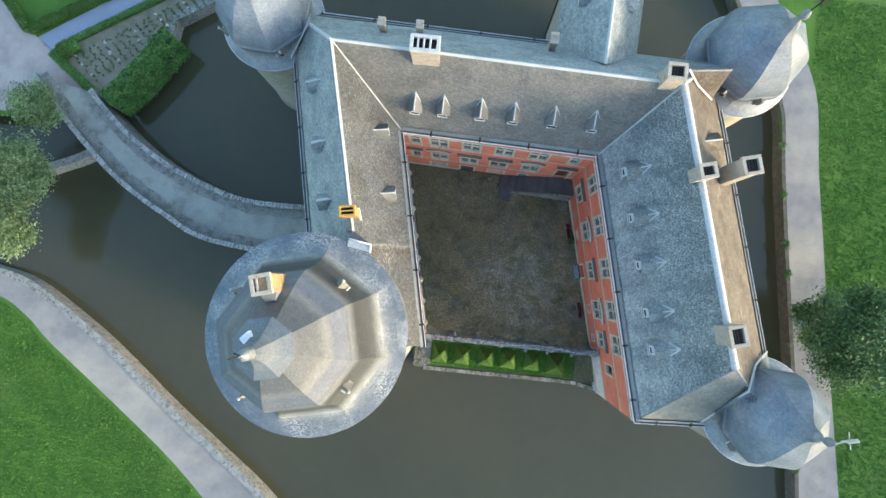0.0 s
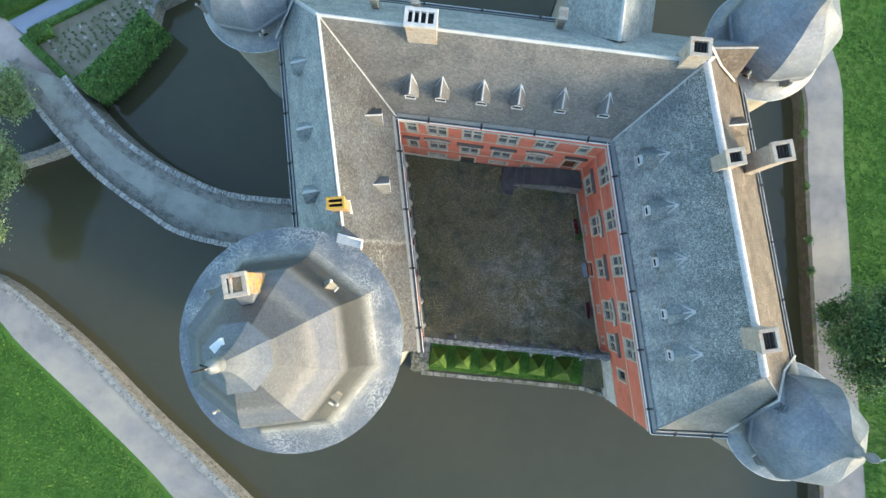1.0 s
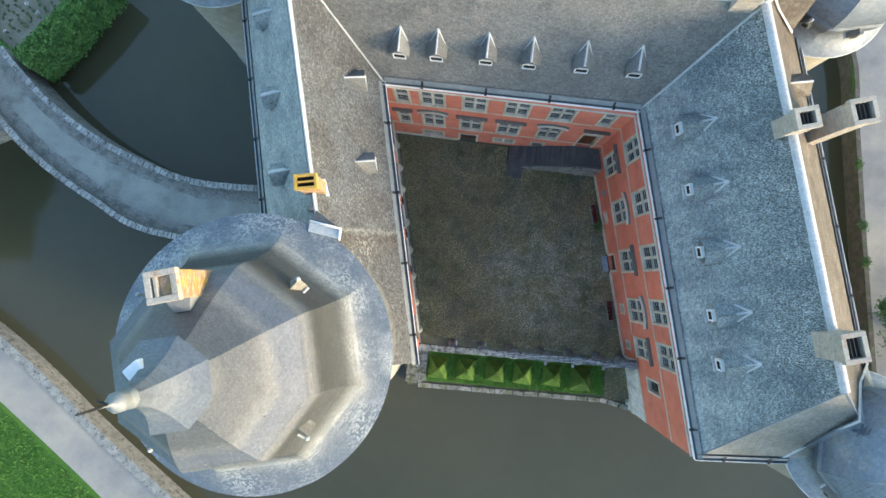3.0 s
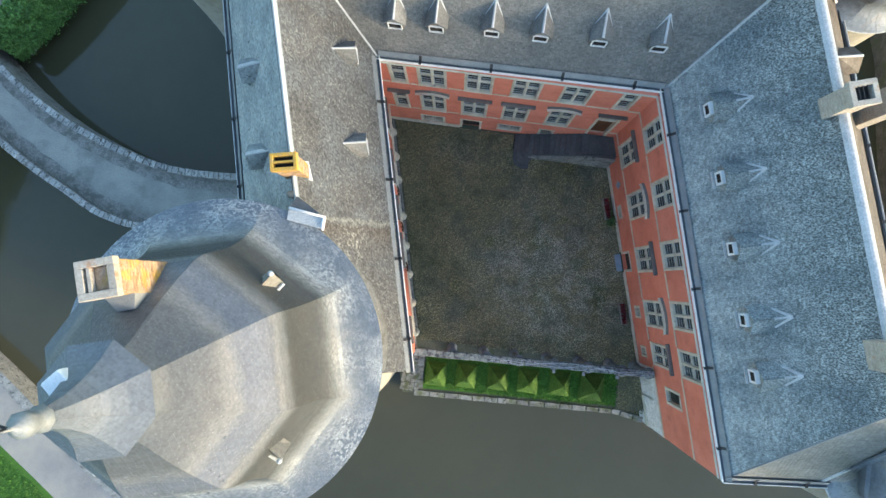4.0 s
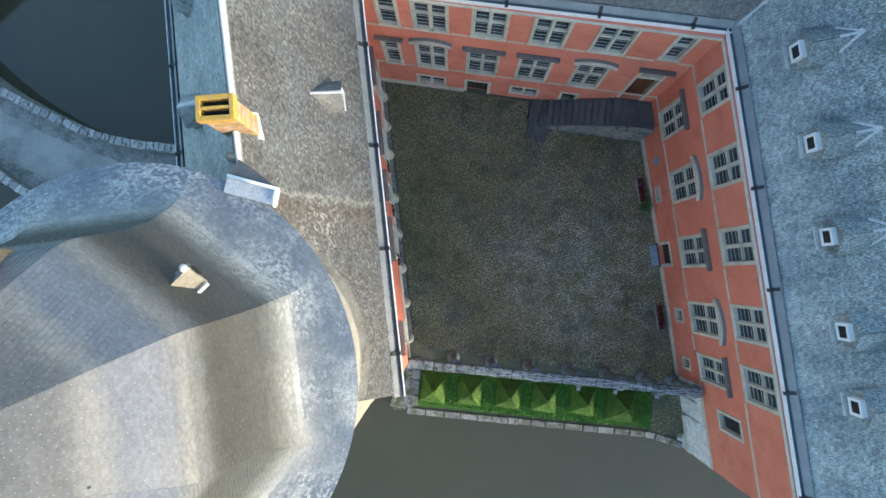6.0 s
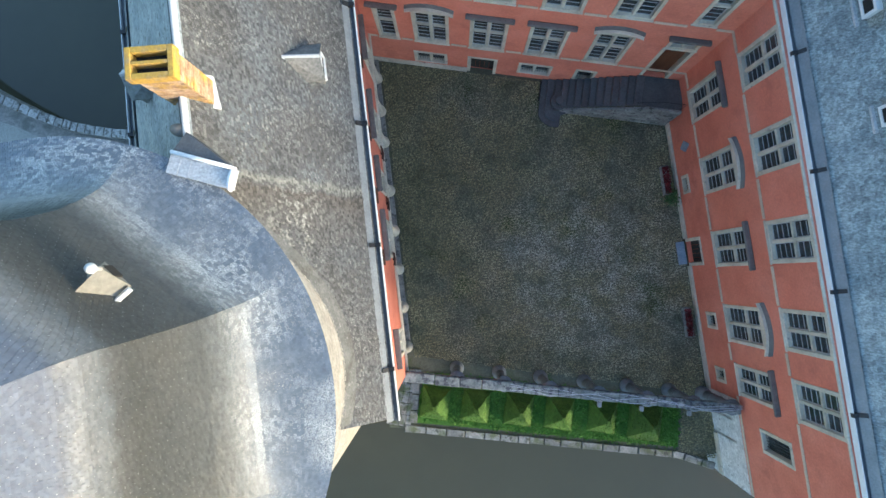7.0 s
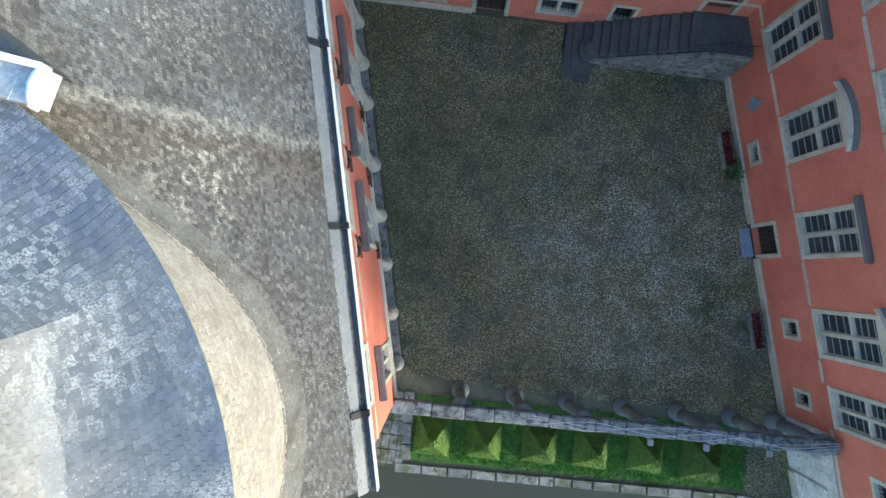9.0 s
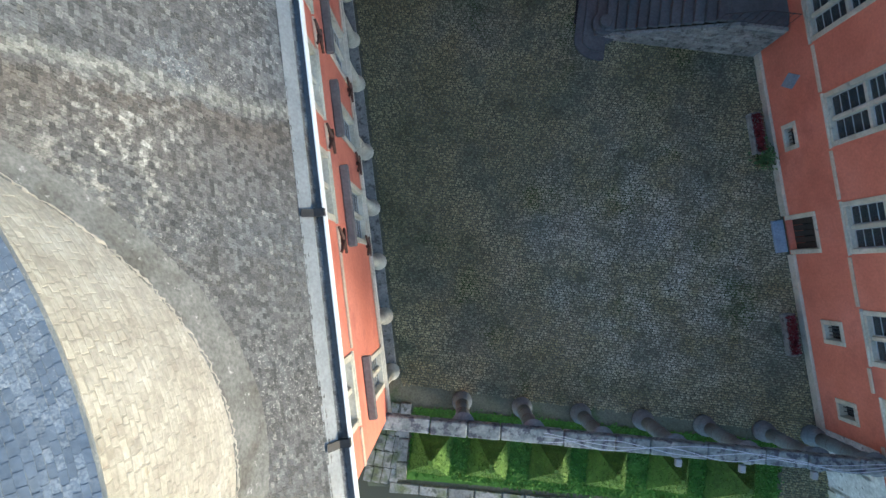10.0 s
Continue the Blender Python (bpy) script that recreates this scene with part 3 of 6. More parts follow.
def ribbon_wall(name, line, d0, d1, z0, z1, material, label, category, parent=None, kind="structure"):
    """A wall along a line, from offset d0 to d1."""
    bm = bmesh.new()
    a, b = offset_line(line, d0), offset_line(line, d1)
    rows = [[bm.verts.new((*p, z)) for p in q] for q, z in ((a, z0), (a, z1), (b, z1), (b, z0))]
    for k in range(4):
        r, s = rows[k], rows[(k + 1) % 4]
        for i in range(len(line) - 1):
            bm.faces.new((r[i], r[i + 1], s[i + 1], s[i]))
    for i in (0, -1):
        bm.faces.new([r[i] for r in rows])
    bmesh.ops.recalc_face_normals(bm, faces=bm.faces)
    ob = part(name, bm, material, parent)
    return tagged(ob, label, category, kind=kind) if label else ob


def coping(line, d0, d1, z, h, step, material, parent, seed=5, name="coping_stone"):
    """Coping stones laid one after another along a line, each a part."""
    rng = random.Random(seed)
    pts = [Vector(p) for p in line]
    seglen = [(b - a).length for a, b in zip(pts, pts[1:])]
    total = sum(seglen)

    def along(s):
        i = 0
        while i < len(seglen) - 1 and s > seglen[i]:
            s -= seglen[i]
            i += 1
        t = (pts[i + 1] - pts[i]).normalized()
        return pts[i] + t * s, Vector((t.y, -t.x))
    s = 0.0
    while s < total - 0.15:
        w = min(step * rng.uniform(0.7, 1.35), total - s)
        p0, n0 = along(s + 0.012)
        p1, n1 = along(s + w - 0.012)
        bm = bmesh.new()
        j = [rng.uniform(-0.015, 0.015) for _ in range(4)]
        dz = rng.uniform(-0.015, 0.015)
        lo = [(p0 + n0 * (d0 + j[0])), (p1 + n1 * (d0 + j[1])), (p1 + n1 * (d1 + j[2])), (p0 + n0 * (d1 + j[3]))]
        c = sum(lo, Vector((0, 0))) / 4
        v0 = [bm.verts.new((*q, z)) for q in lo]
        v1 = [bm.verts.new((*(q.lerp(c, 0.02)), z + h * 0.8 + dz)) for q in lo]
        v2 = [bm.verts.new((*(q.lerp(c, 0.09)), z + h + dz)) for q in lo]
        for a, b in ((v0, v1), (v1, v2)):
            for i in range(4):
                bm.faces.new((a[i], a[(i + 1) % 4], b[(i + 1) % 4], b[i]))
        bm.faces.new(v2)
        bmesh.ops.recalc_face_normals(bm, faces=bm.faces)
        part(name, bm, material, parent)
        s += w


WEST_BANK = smooth_line([(-75, -10.5), (-45, -12.5), (-36.3, -13.4), (-33.2, -14.06), (-30.0, -15.7), (-25.7, -18.3), (-20.4, -22.1), (-15.1, -25.6), (-11.6, -28.0), (-5, -33.5)], 4)
EAST_BANK = smooth_line([(10, -38), (24, -36), (29.9, -28), (29.27, -21.8), (28.25, -14.1), (26.7, -4.5), (25.5, 3.5), (24.6, 9.3), (20.9, 15.7), (17, 22), (6, 27), (-10, 25)], 4)
NORTH_BANK = [(-19, 15.5), (-21.6, 11.7), (-25.1, 9.3), (-25.3, 7.4), (-27.9, 1.6), (-29.6, 1.5)]
ribbon_wall("bank_wall_west", WEST_BANK, -0.35, 0.25, BED, 0.12, GREY_STONE, "grey rubble retaining wall of the moat", "retaining wall")
ribbon_wall("bank_wall_east", EAST_BANK, -0.05, 0.24, BED, 0.12, DARK_RUBBLE, "grey rubble retaining wall of the moat", "retaining wall")
ribbon_wall("bank_wall_north", NORTH_BANK, -0.25, 0.3, BED, 0.08, GREY_STONE, "low stone edge below the garden shrubs", "retaining wall")
path_w = smooth_line([(-75, -12), (-45, -14.2), (-36.2, -15.2), (-33.0, -16.6), (-30.7, -18.4), (-25.3, -22.0), (-19.9, -25.7), (-16.1, -28.8), (-8, -36)], 4)
n = len(WEST_BANK)
ribbon("path_west", offset_line(WEST_BANK, 0.26), [path_w[min(round(i * (len(path_w) - 1) / (n - 1)), len(path_w) - 1)] for i in range(n)], 0.015, GRAVEL, "pale gravel footpath beside the moat wall", "path")
path_e = smooth_line([(9, -41.5), (26.2, -39.5), (33.3, -28), (32.54, -21.3), (31.2, -13.6), (29.5, -2.8), (28.4, 3.8), (27.4, 10.6), (24.2, 16.3), (20, 23), (8, 30.5), (-11, 28.5)], 4)
ribbon("path_east", offset_line(EAST_BANK, 0.25), path_e, 0.015, GRAVEL, "pale gravel footpath beside the moat wall", "path")

# ---- the bridge ----
bridge = thing("stone_bridge", (-20, -5, WATER_Z), "curved grey stone bridge with low parapets over the moat", "bridge")
NPAR = smooth_line([(-30.4, 2.0), (-29.29, 0.96), (-26.68, -1.15), (-23.03, -3.23), (-18.08, -4.87), (-14.79, -5.21), (-9.6, -4.9)], 5)
SPAR = smooth_line([(-35.0, 2.9), (-33.28, 1.06), (-29.86, -2.03), (-26.55, -4.62), (-22.42, -6.83), (-18.45, -8.31), (-9.2, -8.7)], 5)
bm = bmesh.new()
for z, flip in ((0.62, False), (BED, True)):
    a = [bm.verts.new((*p, z)) for p in NPAR]
    b = [bm.verts.new((*p, z)) for p in SPAR]
    for i in range(len(a) - 1):
        bm.faces.new((a[i], b[i], b[i + 1], a[i + 1]))
    if not flip:
        top = (a, b)
    else:
        for q, r in ((top[0], a), (top[1], b)):
            for i in range(len(q) - 1):
                bm.faces.new((q[i], q[i + 1], r[i + 1], r[i]))
bmesh.ops.recalc_face_normals(bm, faces=bm.faces)
part("deck", bm, DECK, bridge, "grey worn paved deck")
for line, d0, d1 in ((NPAR, -0.35, 0.0), (SPAR, 0.0, 0.35)):
    ribbon_wall("parapet", line, d0, d1, BED, 1.15, GREY_STONE, "", "", bridge)
    coping(line, d0 - 0.02, d1 + 0.02, 1.15, 0.12, 0.36, COPING, bridge, 7)

for line, d0, d1, nm in ((NPAR, 0.02, 0.8, "n"), (SPAR, -0.8, -0.02, "s")):
    for z in (0.628,):
        inner = [Vector(p) for p in offset_line(line, d0 if nm == "s" else d1)]
        outer = [Vector(p) for p in offset_line(line, d1 if nm == "s" else d0)]
        rng = random.Random(12)
        inner = [p.lerp(q, rng.uniform(0.0, 0.22)) for p, q in zip(inner, outer)]
        bm = bmesh.new()
        a, b = [bm.verts.new((*p, z)) for p in inner], [bm.verts.new((*p, z)) for p in outer]
        for i in range(len(a) - 1):
            bm.faces.new((a[i], b[i], b[i + 1], a[i + 1]))
        bmesh.ops.recalc_face_normals(bm, faces=bm.faces)
        if bm.faces[:][0].normal.z < 0:
            bmesh.ops.reverse_faces(bm, faces=bm.faces)
        part("gravel_margin", bm, GRAVEL_DARK, bridge, "dark coarse gravel along the parapet")

# ---- court floor and south quay ----
court = tagged(thing("court_floor", (4, -7, 0), "dark mossy cobbled courtyard floor", "courtyard", kind="structure"))
FLOOR = [(-4.9, 0.25), (8.95, 0.25), (12.35, -12.6), (12.9, -15.2), (11.2, -15.5), (-0.2, -16.0), (-1.2, -16.1), (-2.0, -13.2), (-1.2, -12.95)]
bm = bmesh.new()
tp = [bm.verts.new((x, y, -0.03)) for x, y in FLOOR]
bt = [bm.verts.new((x, y, BED)) for x, y in FLOOR]
bm.faces.new(tp)
bm.faces.new(bt)
for i in range(len(tp)):
    bm.faces.new((tp[i], tp[(i + 1) % len(tp)], bt[(i + 1) % len(tp)], bt[i]))
bmesh.ops.recalc_face_normals(bm, faces=bm.faces)
part("bed", bm, JOINT, court, "dark mossy earth between the cobbles")


# ---- walls of the wings ----
def wing(name, at, label):
    return thing(name, at, label, "castle wing", "castle wings")


west = wing("west_wing", (-6, -4, 0), "slate-roofed castle wing with red plaster and half columns")
north = wing("north_wing", (2, 4, 0), "grey slate-roofed castle wing with red plaster and stone cross windows")
east = wing("east_wing", (15, -6, 0), "blue-grey slate-roofed castle wing with red plaster and stone cross windows")

NF = Frame((-4.6, 0.1, 0), (1, 0, 0), (0, -1, 0))
EF = Frame((8.78, 0.1, 0), (4.47, -16.1, 0), (-16.1, -4.47, 0))
WF = Frame((-4.45, 0.1, 0), (3.46, -13.4, 0), (13.4, 3.46, 0))
WFU = Frame(WF.at(0, 0.36, 0), (3.46, -13.4, 0), (13.4, 3.46, 0))
N0 = 4.6

# u0, u1, z0, z1, hood
N_WIN = [(-3.42, -2.55, 6.55, 8.85, ""), (-2.08, -0.68, 6.55, 8.85, ""), (0.15, 1.53, 6.55, 8.85, ""), (2.37, 3.76, 6.55, 8.85, ""), (4.68, 6.09, 6.6, 8.85, ""), (7.34, 8.14, 6.7, 8.85, ""),
         (-3.6, -2.76, 2.6, 5.2, "flat"), (-2.15, -0.75, 2.6, 5.2, "arch"), (0.04, 1.47, 2.6, 5.2, "flat"), (2.25, 3.68, 2.65, 5.25, "flat"), (4.62, 6.0, 2.7, 5.3, "arch"),
         (7.17, 8.3, 4.75, 5.4, "flat")]
N_LOW = [(-2.3, -0.85, 0.4, 1.5), (2.2, 3.64, 0.5, 1.6), (4.6, 5.5, 0.5, 1.65)]
E_WIN = [(0.8, 2.06, 6.6, 8.85, ""), (3.5, 4.88, 6.55, 8.85, ""), (6.36, 7.75, 6.55, 8.85, ""), (9.19, 10.56, 6.6, 8.85, ""), (11.45, 12.84, 6.65, 8.85, ""),
         (0.72, 2.04, 2.6, 5.15, "flat"), (3.49, 4.92, 2.7, 5.25, "arch"), (6.4, 7.78, 2.7, 5.2, "flat"), (9.25, 10.7, 2.75, 5.3, "arch"), (11.52, 12.75, 2.9, 5.3, "flat")]
E_LOW = [(3.83, 4.62, 0.65, 1.33), (9.64, 10.33, 0.95, 1.85), (11.9, 12.53, 1.0, 1.85)]
W_WIN = [(0.5, 1.8, 6.6, 8.85, ""), (3.3, 4.7, 6.6, 8.85, ""), (5.5, 6.9, 6.6, 8.85, ""), (7.6, 9.0, 6.6, 8.85, ""), (11.6, 13.0, 6.6, 8.85, ""),
         (0.8, 2.1, 2.7, 5.2, "flat"), (3.5, 4.95, 2.7, 5.2, "flat"), (5.88, 6.83, 2.7, 5.2, "flat"), (7.8, 9.28, 2.7, 5.2, "flat"), (12.0, 13.05, 2.7, 5.2, "flat")]


def ring_frame(name, fr, u0, u1, z0, z1, w0, w1, t, material, parent, label=""):
    """One mitred rectangular frame."""
    bm = bmesh.new()
    loops = []
    for k, w in ((0.0, w0), (0.0, w1), (t, w1), (t, w0)):
        loops.append([bm.verts.new(fr.at(u, w, z)) for u, z in ((u0 + k, z0 + k), (u1 - k, z0 + k), (u1 - k, z1 - k), (u0 + k, z1 - k))])
    for a, b in zip(loops, loops[1:] + loops[:1]):
        for i in range(4):
            bm.faces.new((a[i], a[(i + 1) % 4], b[(i + 1) % 4], b[i]))
    bmesh.ops.recalc_face_normals(bm, faces=bm.faces)
    return part(name, bm, material, parent, label)


def window(parent, fr, u0, u1, z0, z1, hood="", cross=True):
    """A stone-framed window with its casements; wide ones have a stone cross."""
    t, dep = 0.13, 0.17
    win = part("window", *window_surround(fr, u0, u1, z0, z1, t, dep), parent)
    a, b, c, d = u0 + t, u1 - t, z0 + t * 0.8, z1 - t
    two = cross and (u1 - u0) > 1.0
    tall = (z1 - z0) > 1.5
    um, zm = (a + b) / 2, c + (d - c) * 0.56
    if two:
        boxpart("mullion", fr, (um - 0.055, um + 0.055, -dep, -0.02, c, d), STONE, win)
    if tall:
        for q0, q1 in (((a, um - 0.055), (um + 0.055, b)) if two else ((a, b),)):
            boxpart("transom", fr, (q0, q1, -dep, -0.025, zm - 0.05, zm + 0.05), STONE, win)
    us = [(a, um - 0.055), (um + 0.055, b)] if two else [(a, b)]
    zs = [(c, zm - 0.05), (zm + 0.05, d)] if tall else [(c, d)]
    for p0, p1 in us:
        for q0, q1 in zs:
            bm = bmesh.new()
            box(bm, fr, p0 + 0.03, p1 - 0.03, -dep + 0.05, -dep + 0.056, q0 + 0.03, q1 - 0.03)
            bmesh.ops.recalc_face_normals(bm, faces=bm.faces)
            part("pane", bm, GLASS, win).visible_shadow = False
            ring_frame("casement", fr, p0, p1, q0, q1, -dep + 0.045, -dep + 0.072, 0.03, CASEMENT, win, "grey painted casement")
            nb = 4 if q1 - q0 > 0.9 else 3
            for k in range(1, nb):
                zz = q0 + (q1 - q0) * k / nb
                boxpart("glazing_bar", fr, (p0 + 0.036, p1 - 0.036, -dep + 0.057, -dep + 0.07, zz - 0.01, zz + 0.01), CASEMENT, win, "", 0.0)
    boxpart("sill", fr, (u0 - 0.03, u1 + 0.03, 0.0, 0.06, z0 - 0.08, z0 + 0.0), STONE, win)
    if hood == "flat":
        boxpart("hood", fr, (u0 - 0.17, u1 + 0.17, 0.0, 0.2, z1 + 0.16, z1 + 0.28), DARK_STONE, win, "dark stone hood moulding", 0.03)
    elif hood == "arch":
        bm = bmesh.new()
        rings = []
        um, half = (u0 + u1) / 2, (u1 - u0) / 2 + 0.18
        for k in range(13):
            x = -1 + k / 6
            zz = z1 + 0.1 + 0.27 * (1 - x * x)
            rings.append([bm.verts.new(fr.at(um + x * half, w, zz + dz)) for w, dz in ((0, -0.05), (0.12, -0.04), (0.19, 0.02), (0.19, 0.09), (0, 0.1))])
        for r, s in zip(rings, rings[1:]):
            for k in range(5):
                bm.faces.new((r[k], r[(k + 1) % 5], s[(k + 1) % 5], s[k]))
        bm.faces.new(rings[0])
        bm.faces.new(rings[-1])
        bmesh.ops.recalc_face_normals(bm, faces=bm.faces)
        hd = part("hood", bm, STONE, win, "pale curved stone pediment")
        bm = bmesh.new()
        rings = []
        for k in range(13):
            x = -1 + k / 6
            zz = z1 + 0.2 + 0.27 * (1 - x * x)
            rings.append([bm.verts.new(fr.at(um + x * (half + 0.01), w, zz + dz)) for w, dz in ((0.0, -0.01), (0.09, -0.01), (0.09, 0.04), (0.0, 0.12))])
        for r, q in zip(rings, rings[1:]):
            for k in range(4):
                bm.faces.new((r[k], r[(k + 1) % 4], q[(k + 1) % 4], q[k]))
        bm.faces.new(rings[0])
        bm.faces.new(rings[-1])
        bmesh.ops.recalc_face_normals(bm, faces=bm.faces)
        part("hood_cover", bm, DARK_STONE, hd, "dark weathered top of the pediment")
        bm = bmesh.new()
        tops = [(um + (-1 + k / 6) * (half - 0.18), z1 + 0.005 + 0.24 * (1 - (-1 + k / 6) ** 2)) for k in range(13)]
        fa = [bm.verts.new(fr.at(x, 0.03, zz)) for x, zz in tops]
        fb = [bm.verts.new(fr.at(x, 0.0, zz)) for x, zz in tops]
        bm.faces.new(fa)
        for k in range(12):
            bm.faces.new((fa[k], fa[k + 1], fb[k + 1], fb[k]))
        bmesh.ops.recalc_face_normals(bm, faces=bm.faces)
        part("tympanum", bm, STONE, win)
    return win


def window_surround(fr, u0, u1, z0, z1, t, dep):
    bm = bmesh.new()
    for d in ((u0, u0 + t, -dep, 0.035, z0, z1), (u1 - t, u1, -dep, 0.035, z0, z1), (u0 + t, u1 - t, -dep, 0.032, z0, z0 + t * 0.8), (u0 + t, u1 - t, -dep, 0.032, z1 - t, z1)):
        box(bm, fr, *d, bevel=0.012)
    bmesh.ops.recalc_face_normals(bm, faces=bm.faces)
    return bm, STONE


# near-black colour stands for the shade inside unlit rooms
UNLIT_ROOM = surface("unlit_room_black", [(0.012, 0.012, 0.012), (0.022, 0.021, 0.02)], 1.0, 0.9, 0.1, 8, 0.2)
CASEMENT = surface("casement_paint", [(0.36, 0.37, 0.37), (0.46, 0.47, 0.46)], 3.0, 0.6, 0.1, 20, 0.15)


def cellar_window(parent, fr, u0, u1, z0, z1):
    """A small stone-framed opening with dark glass behind upright iron bars."""
    win = part("window", *window_surround(fr, u0, u1, z0, z1, 0.13, 0.24), parent)
    um = (u0 + u1) / 2
    wide = u1 - u0 > 1.0
    if wide:
        boxpart("mullion", fr, (um - 0.06, um + 0.06, -0.24, -0.02, z0 + 0.1, z1 - 0.13), STONE, win)
    for p0, p1 in (((u0 + 0.13, um - 0.06), (um + 0.06, u1 - 0.13)) if wide else ((u0 + 0.13, u1 - 0.13),)):
        bm = bmesh.new()
        box(bm, fr, p0, p1, -0.2, -0.194, z0 + 0.1, z1 - 0.13)
        bmesh.ops.recalc_face_normals(bm, faces=bm.faces)
        part("pane", bm, GLASS, win).visible_shadow = False
        n = max(2, round((p1 - p0) / 0.11))
        for k in range(1, n):
            x = p0 + (p1 - p0) * k / n
            boxpart("bar", fr, (x - 0.01, x + 0.01, -0.12, -0.1, z0 + 0.1, z1 - 0.13), BLACK_IRON, win, "", 0.0)


def door(parent, fr, u0, u1, z0, z1, material, label, t=0.14):
    bm = bmesh.new()
    for d in ((u0, u0 + t, -0.3, 0.03, z0, z1), (u1 - t, u1, -0.3, 0.03, z0, z1), (u0 + t, u1 - t, -0.3, 0.027, z1 - t, z1)):
        box(bm, fr, *d, bevel=0.012)
    bmesh.ops.recalc_face_normals(bm, faces=bm.faces)
    d = part("door", bm, STONE, parent, label)
    bm = bmesh.new()
    k = 5
    for i in range(k):
        w = (u1 - u0 - 2 * t) / k
        box(bm, fr, u0 + t + i * w + 0.006, u0 + t + (i + 1) * w - 0.006, -0.24, -0.2 + 0.004 * (i % 2), z0, z1 - t)
    part("door_leaf", bm, material, d)
    return d


def facade(parent, fr, length, wins, lows, doors, foot=BED):
    holes = [(w[0] + 0.02, w[1] - 0.02, w[2] + 0.02, w[3] - 0.02) for w in wins + lows] + [(d[0] + 0.02, d[1] - 0.02, d[2], d[3] - 0.02) for d in doors]
    part("wall", wall_mesh(fr, length, foot, EAVE - 0.03, 0.5, holes), RED, parent, "salmon-red plastered wall")
    # unseen black panel and slabs, added so the panes look into darkness
    boxpart("partition", fr, (0.3, length - 0.3, -1.5, -1.4, BED, EAVE), UNLIT_ROOM, parent, "unseen black panel standing for the unlit room", 0.0)
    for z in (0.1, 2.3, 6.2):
        boxpart("inner_floor", fr, (0.3, length - 0.3, -1.4, -0.5, z - 0.12, z), UNLIT_ROOM, parent, "unseen black slab standing for the unlit room", 0.0)
    # stone bands between the openings
    for z, cut in ((2.62, [w for w in wins if w[2] < 4]), (6.5, [w for w in wins if w[2] > 6])):
        edge = 0.0
        for w in sorted(cut) + [(length + 0.07, 0, 0, 0)]:
            if w[0] - 0.08 - edge > 0.1:
                boxpart("string_course", fr, (edge, w[0] - 0.08, 0.0, 0.045, z - 0.06, z + 0.06), BAND, parent)
            edge = w[1] + 0.08
    edge = 0.0
    for d in sorted(doors) + [(length, length, 0, 0)]:
        if foot < 0 and d[2] < 0.5 and d[0] - edge > 0.1:
            boxpart("plinth", fr, (edge, d[0], 0.0, 0.09, -0.1, 0.28), STONE, parent)
        edge = d[1]
    boxpart("cornice", fr, (0.0, length, 0.0, 0.07, 8.86, EAVE - 0.02), STONE, parent, "", 0.015)
    for w in wins:
        window(parent, fr, *w)
    for w in lows:
        cellar_window(parent, fr, *w)
    for d in doors:
        door(parent, fr, *d)


def shift(ws, k):
    return [(w[0] + k, w[1] + k, *w[2:]) for w in ws]


facade(north, NF, 13.4, shift(N_WIN, N0), shift(N_LOW, N0),
       [(4.62, 5.9, -0.05, 1.6, DARK_WOOD, "dark low cellar door in a stone frame"), (11.72, 12.92, 1.9, 4.7, DOOR_WOOD, "brown wooden door in a stone frame at the stair head")])
facade(east, EF, 16.71, E_WIN, E_LOW + [(13.7, 14.6, 3.95, 5.9)], [(6.5, 7.7, 0.05, 1.52, DARK_WOOD, "dark low cellar door in a stone frame"), (13.85, 14.9, 0.05, 1.95, DARK_WOOD, "dark low door beside the moat")])
facade(west, WFU, 13.84, W_WIN, [], [], 2.5)
part("wall", wall_mesh(WF, 13.84, BED, 2.5, 0.5, []), GREY_STONE, west, "grey stone ground storey set back under the wall above")
boxpart("rubble_base", EF, (13.0, 16.71, 0.0, 0.03, BED, 2.45), LIMEWASH, east, "pale rubble base above the moat")

# outer walls
for par, p, q in ((west, OSW, ONW), (north, ONW, ONE), (east, ONE, OSE), (east, OSE, C)):
    fr = Frame((*p, 0), (q[0] - p[0], q[1] - p[1], 0))
    inward = Vector((4 - p[0], -4 - p[1], 0))
    if fr.w.dot(inward) > 0:
        fr = Frame((*q, 0), (p[0] - q[0], p[1] - q[1], 0))
    if fr.w.dot(inward) > 0:
        fr.w = -fr.w
    fr.o = fr.o - fr.w * 0.4
    L = (Vector(q) - Vector(p)).length
    part("wall", wall_mesh(fr, L, BED, EAVE, 0.6, []), RUBBLE, par, "pale rubble stone outer wall")
fr = Frame((RSW[0] - 2.5, -13.1, 0), (1, 0, 0), (0, -1, 0))
bm = bmesh.new()
prof = [(0.0, BED), (4.78, BED), (4.78, EAVE - 0.15), (2.5, RIDGE - 0.55), (0.0, RIDGE - 0.6)]
fa = [bm.verts.new(fr.at(u, 0, z)) for u, z in prof]
fb = [bm.verts.new(fr.at(u, -0.5, z)) for u, z in prof]
bm.faces.new(fa)
bm.faces.new(fb[::-1])
for i in range(5):
    bm.faces.new((fa[i], fb[i], fb[(i + 1) % 5], fa[(i + 1) % 5]))
bmesh.ops.recalc_face_normals(bm, faces=bm.faces)
part("gable_wall", bm, RED, west, "red plastered end wall beside the round keep")

